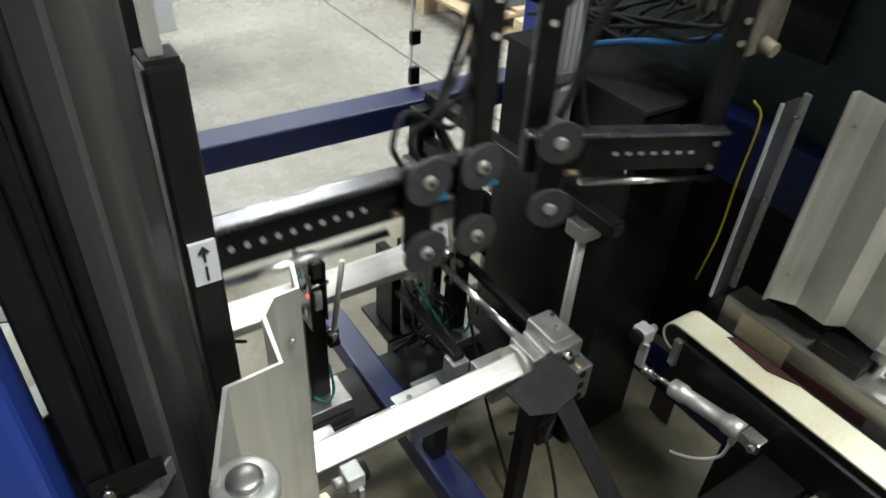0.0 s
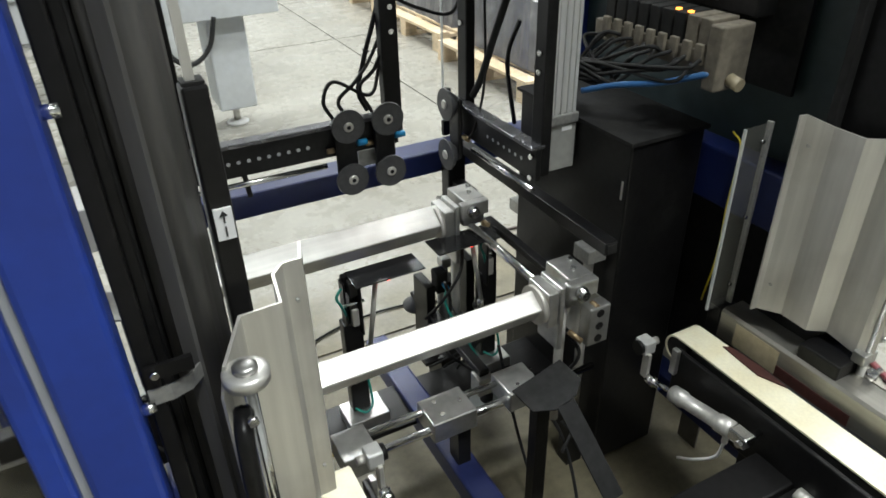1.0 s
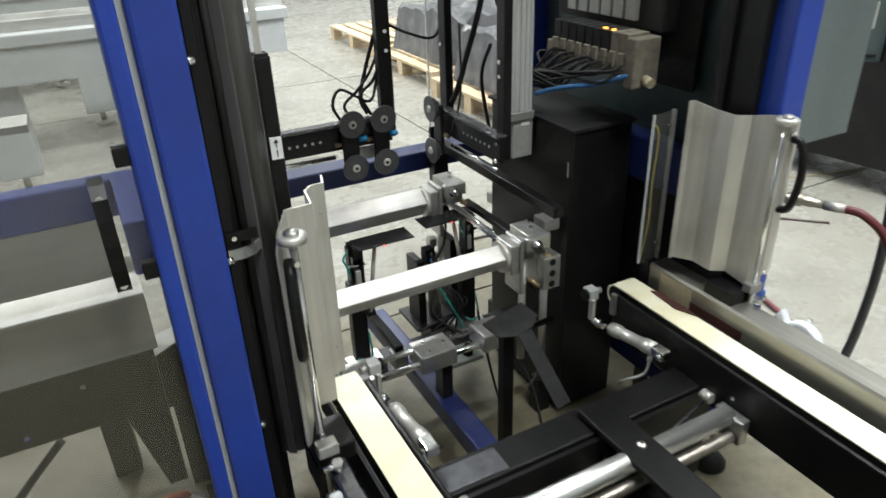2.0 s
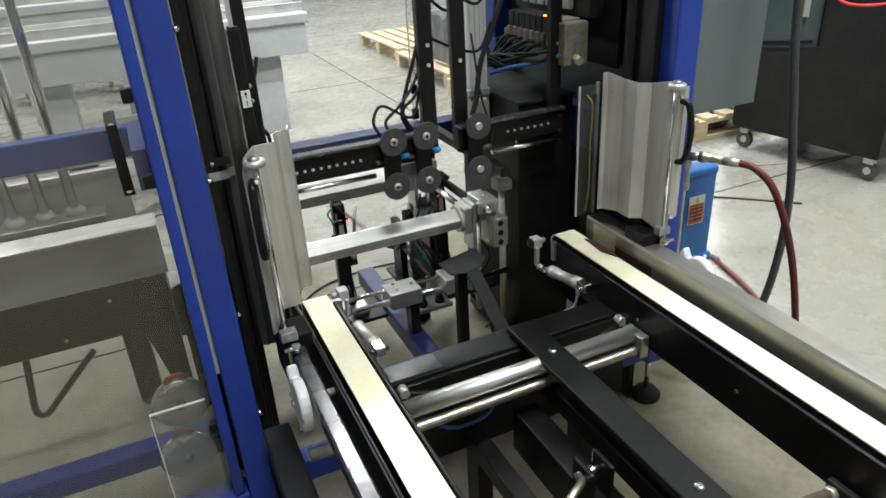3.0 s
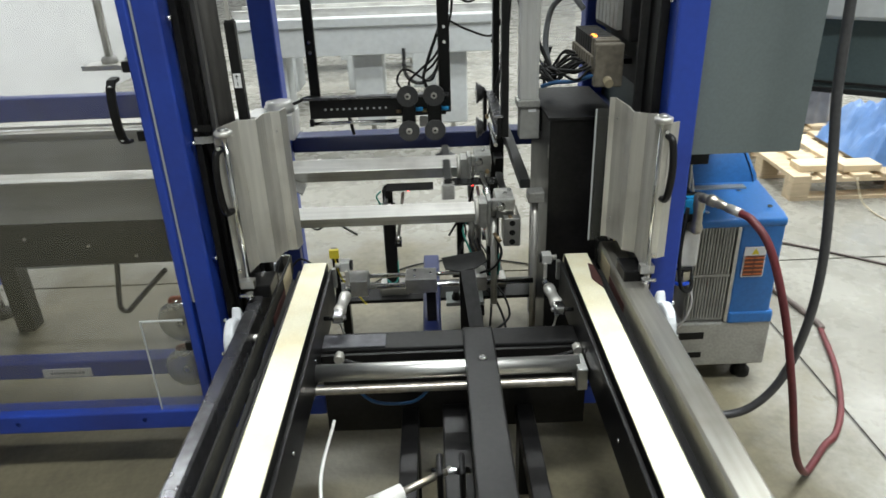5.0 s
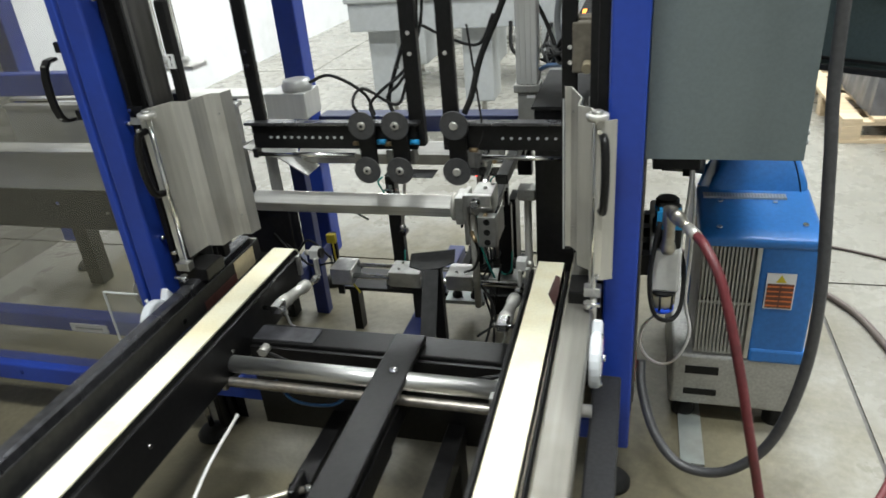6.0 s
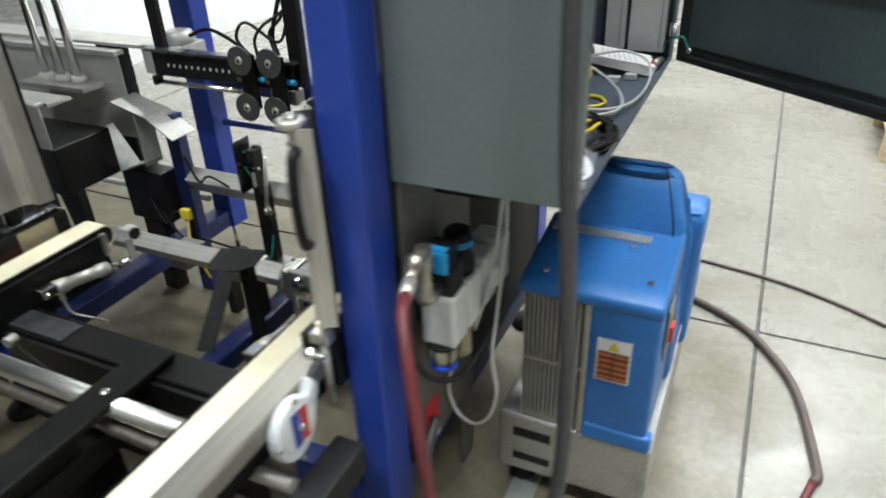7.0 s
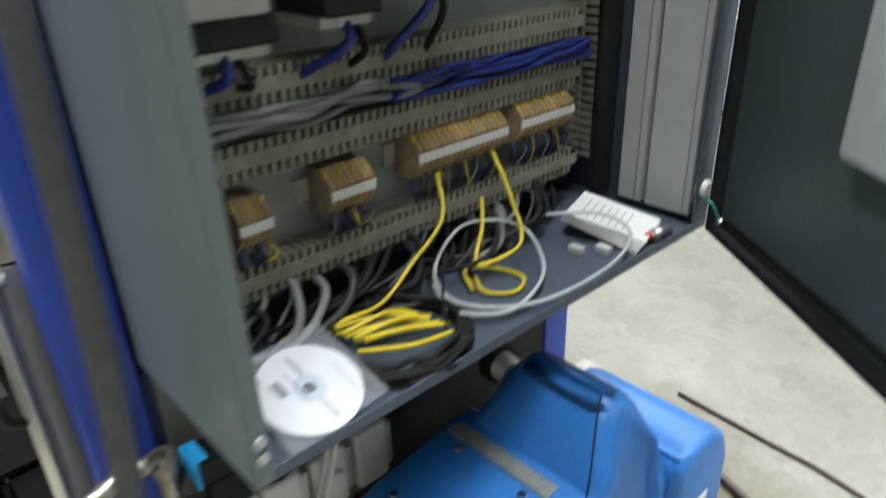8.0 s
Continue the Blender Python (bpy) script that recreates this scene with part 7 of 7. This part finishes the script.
build_hall()
build_frame()
build_shade_panels()
build_left_door()
build_left_bay()
build_columns()
for side in (False, True):
    build_guard(side)
    build_belt(side)
    build_belt_cylinder(side)
    build_dial(side)
build_clear_strip()
build_cross_frame()
build_carriage()
build_lift()
build_flap(0.362, 0.92, 1, "flap_a")
build_flap(0.725, 0.95, -1, "flap_b")
build_kicker()
build_inner_static()
build_tower()
build_wiring(build_cabinet())
build_pump()
build_air_prep()
build_surroundings()

CYCLE = 3.4
# one machine cycle: seconds into it, place of the cups, swing of the arm, height of the lift, tip of the flaps
SLIDE = [(0.0, 0.675), (0.1, 0.765), (0.25, 0.90), (0.5, 1.045), (0.75, 1.066), (2.2, 1.066), (2.4, 0.80), (2.6, 0.556), (2.8, 0.531), (3.1, 0.607)]
SWING = [(0.0, -25), (0.1, -37), (0.3, -68), (0.5, -88), (0.6, -90), (2.15, -90), (2.3, -60), (2.5, -8), (2.6, 0), (3.1, 0), (3.25, -8)]
LIFT = [(0.0, 0.03), (0.1, 0.01), (0.3, 0.0), (0.76, 0.0), (0.85, 0.09), (0.95, 0.18), (1.05, 0.218), (1.15, 0.22), (2.85, 0.22), (3.1, 0.155), (3.25, 0.10)]
TIP = [(0.0, 0), (0.64, 0), (0.72, 35), (0.81, 80), (0.9, 90), (2.85, 90), (3.0, 40), (3.15, 0)]
RODS = [(0.0, 0.69), (0.3, 0.69), (0.5, 0.90), (0.7, 0.98), (0.9, 1.01), (1.1, 1.018), (2.4, 1.018), (2.65, 0.88), (2.95, 0.69), (3.2, 0.69)]
KICK = [(0.0, 0, -0.33), (1.25, 0, -0.33), (1.38, 0.01, 0.0), (1.5, 0.0, 0.0), (1.7, -0.13, 0.0), (1.85, -0.2, -0.1), (2.0, -0.2, -0.33), (2.6, 0, -0.33)]


def cycles(rows):
    """A cycle's rows repeated over the clip's eight seconds."""
    out = []
    for k in range(3):
        out += [(round(t + k * CYCLE, 3), *v) for t, *v in rows if t + k * CYCLE < 7.99]

    def at(t):
        q = [r for r in [(s + k * CYCLE, *v) for k in range(4) for s, *v in rows]]
        for a, b in zip(q, q[1:]):
            if a[0] <= t <= b[0]:
                w = (t - a[0]) / (b[0] - a[0])
                return [x + (y - x) * w for x, y in zip(a[1:], b[1:])]
    return out + [(8.0, *at(8.0))]


def motions():
    walk(MOVING["carriage"], [(t, pose(0.4, y + 0.045, 0.85)) for t, y in cycles(SLIDE)])
    walk(MOVING["arm"], [(t, pose(0.292, -0.032, 0.0, 0, 0, a)) for t, a in cycles(SWING)])
    walk(MOVING["lift"], [(t, pose(0.4, 0.83, 0.6 - 0.22 + h)) for t, h in cycles(LIFT)])
    walk(MOVING["rods"], [(t, pose(-0.42, 1.0, z)) for t, z in cycles(RODS)])
    for key, s in (("flap_a", -1), ("flap_b", 1)):
        o = MOVING[key].location.copy()
        walk(MOVING[key], [(t, pose(*o, 0, s * a, 0)) for t, a in cycles(TIP)])
    walk(MOVING["kicker"], [(t, pose(0.62 + dx, 0.98, 0.66 + dz)) for t, dx, dz in cycles(KICK)])


motions()
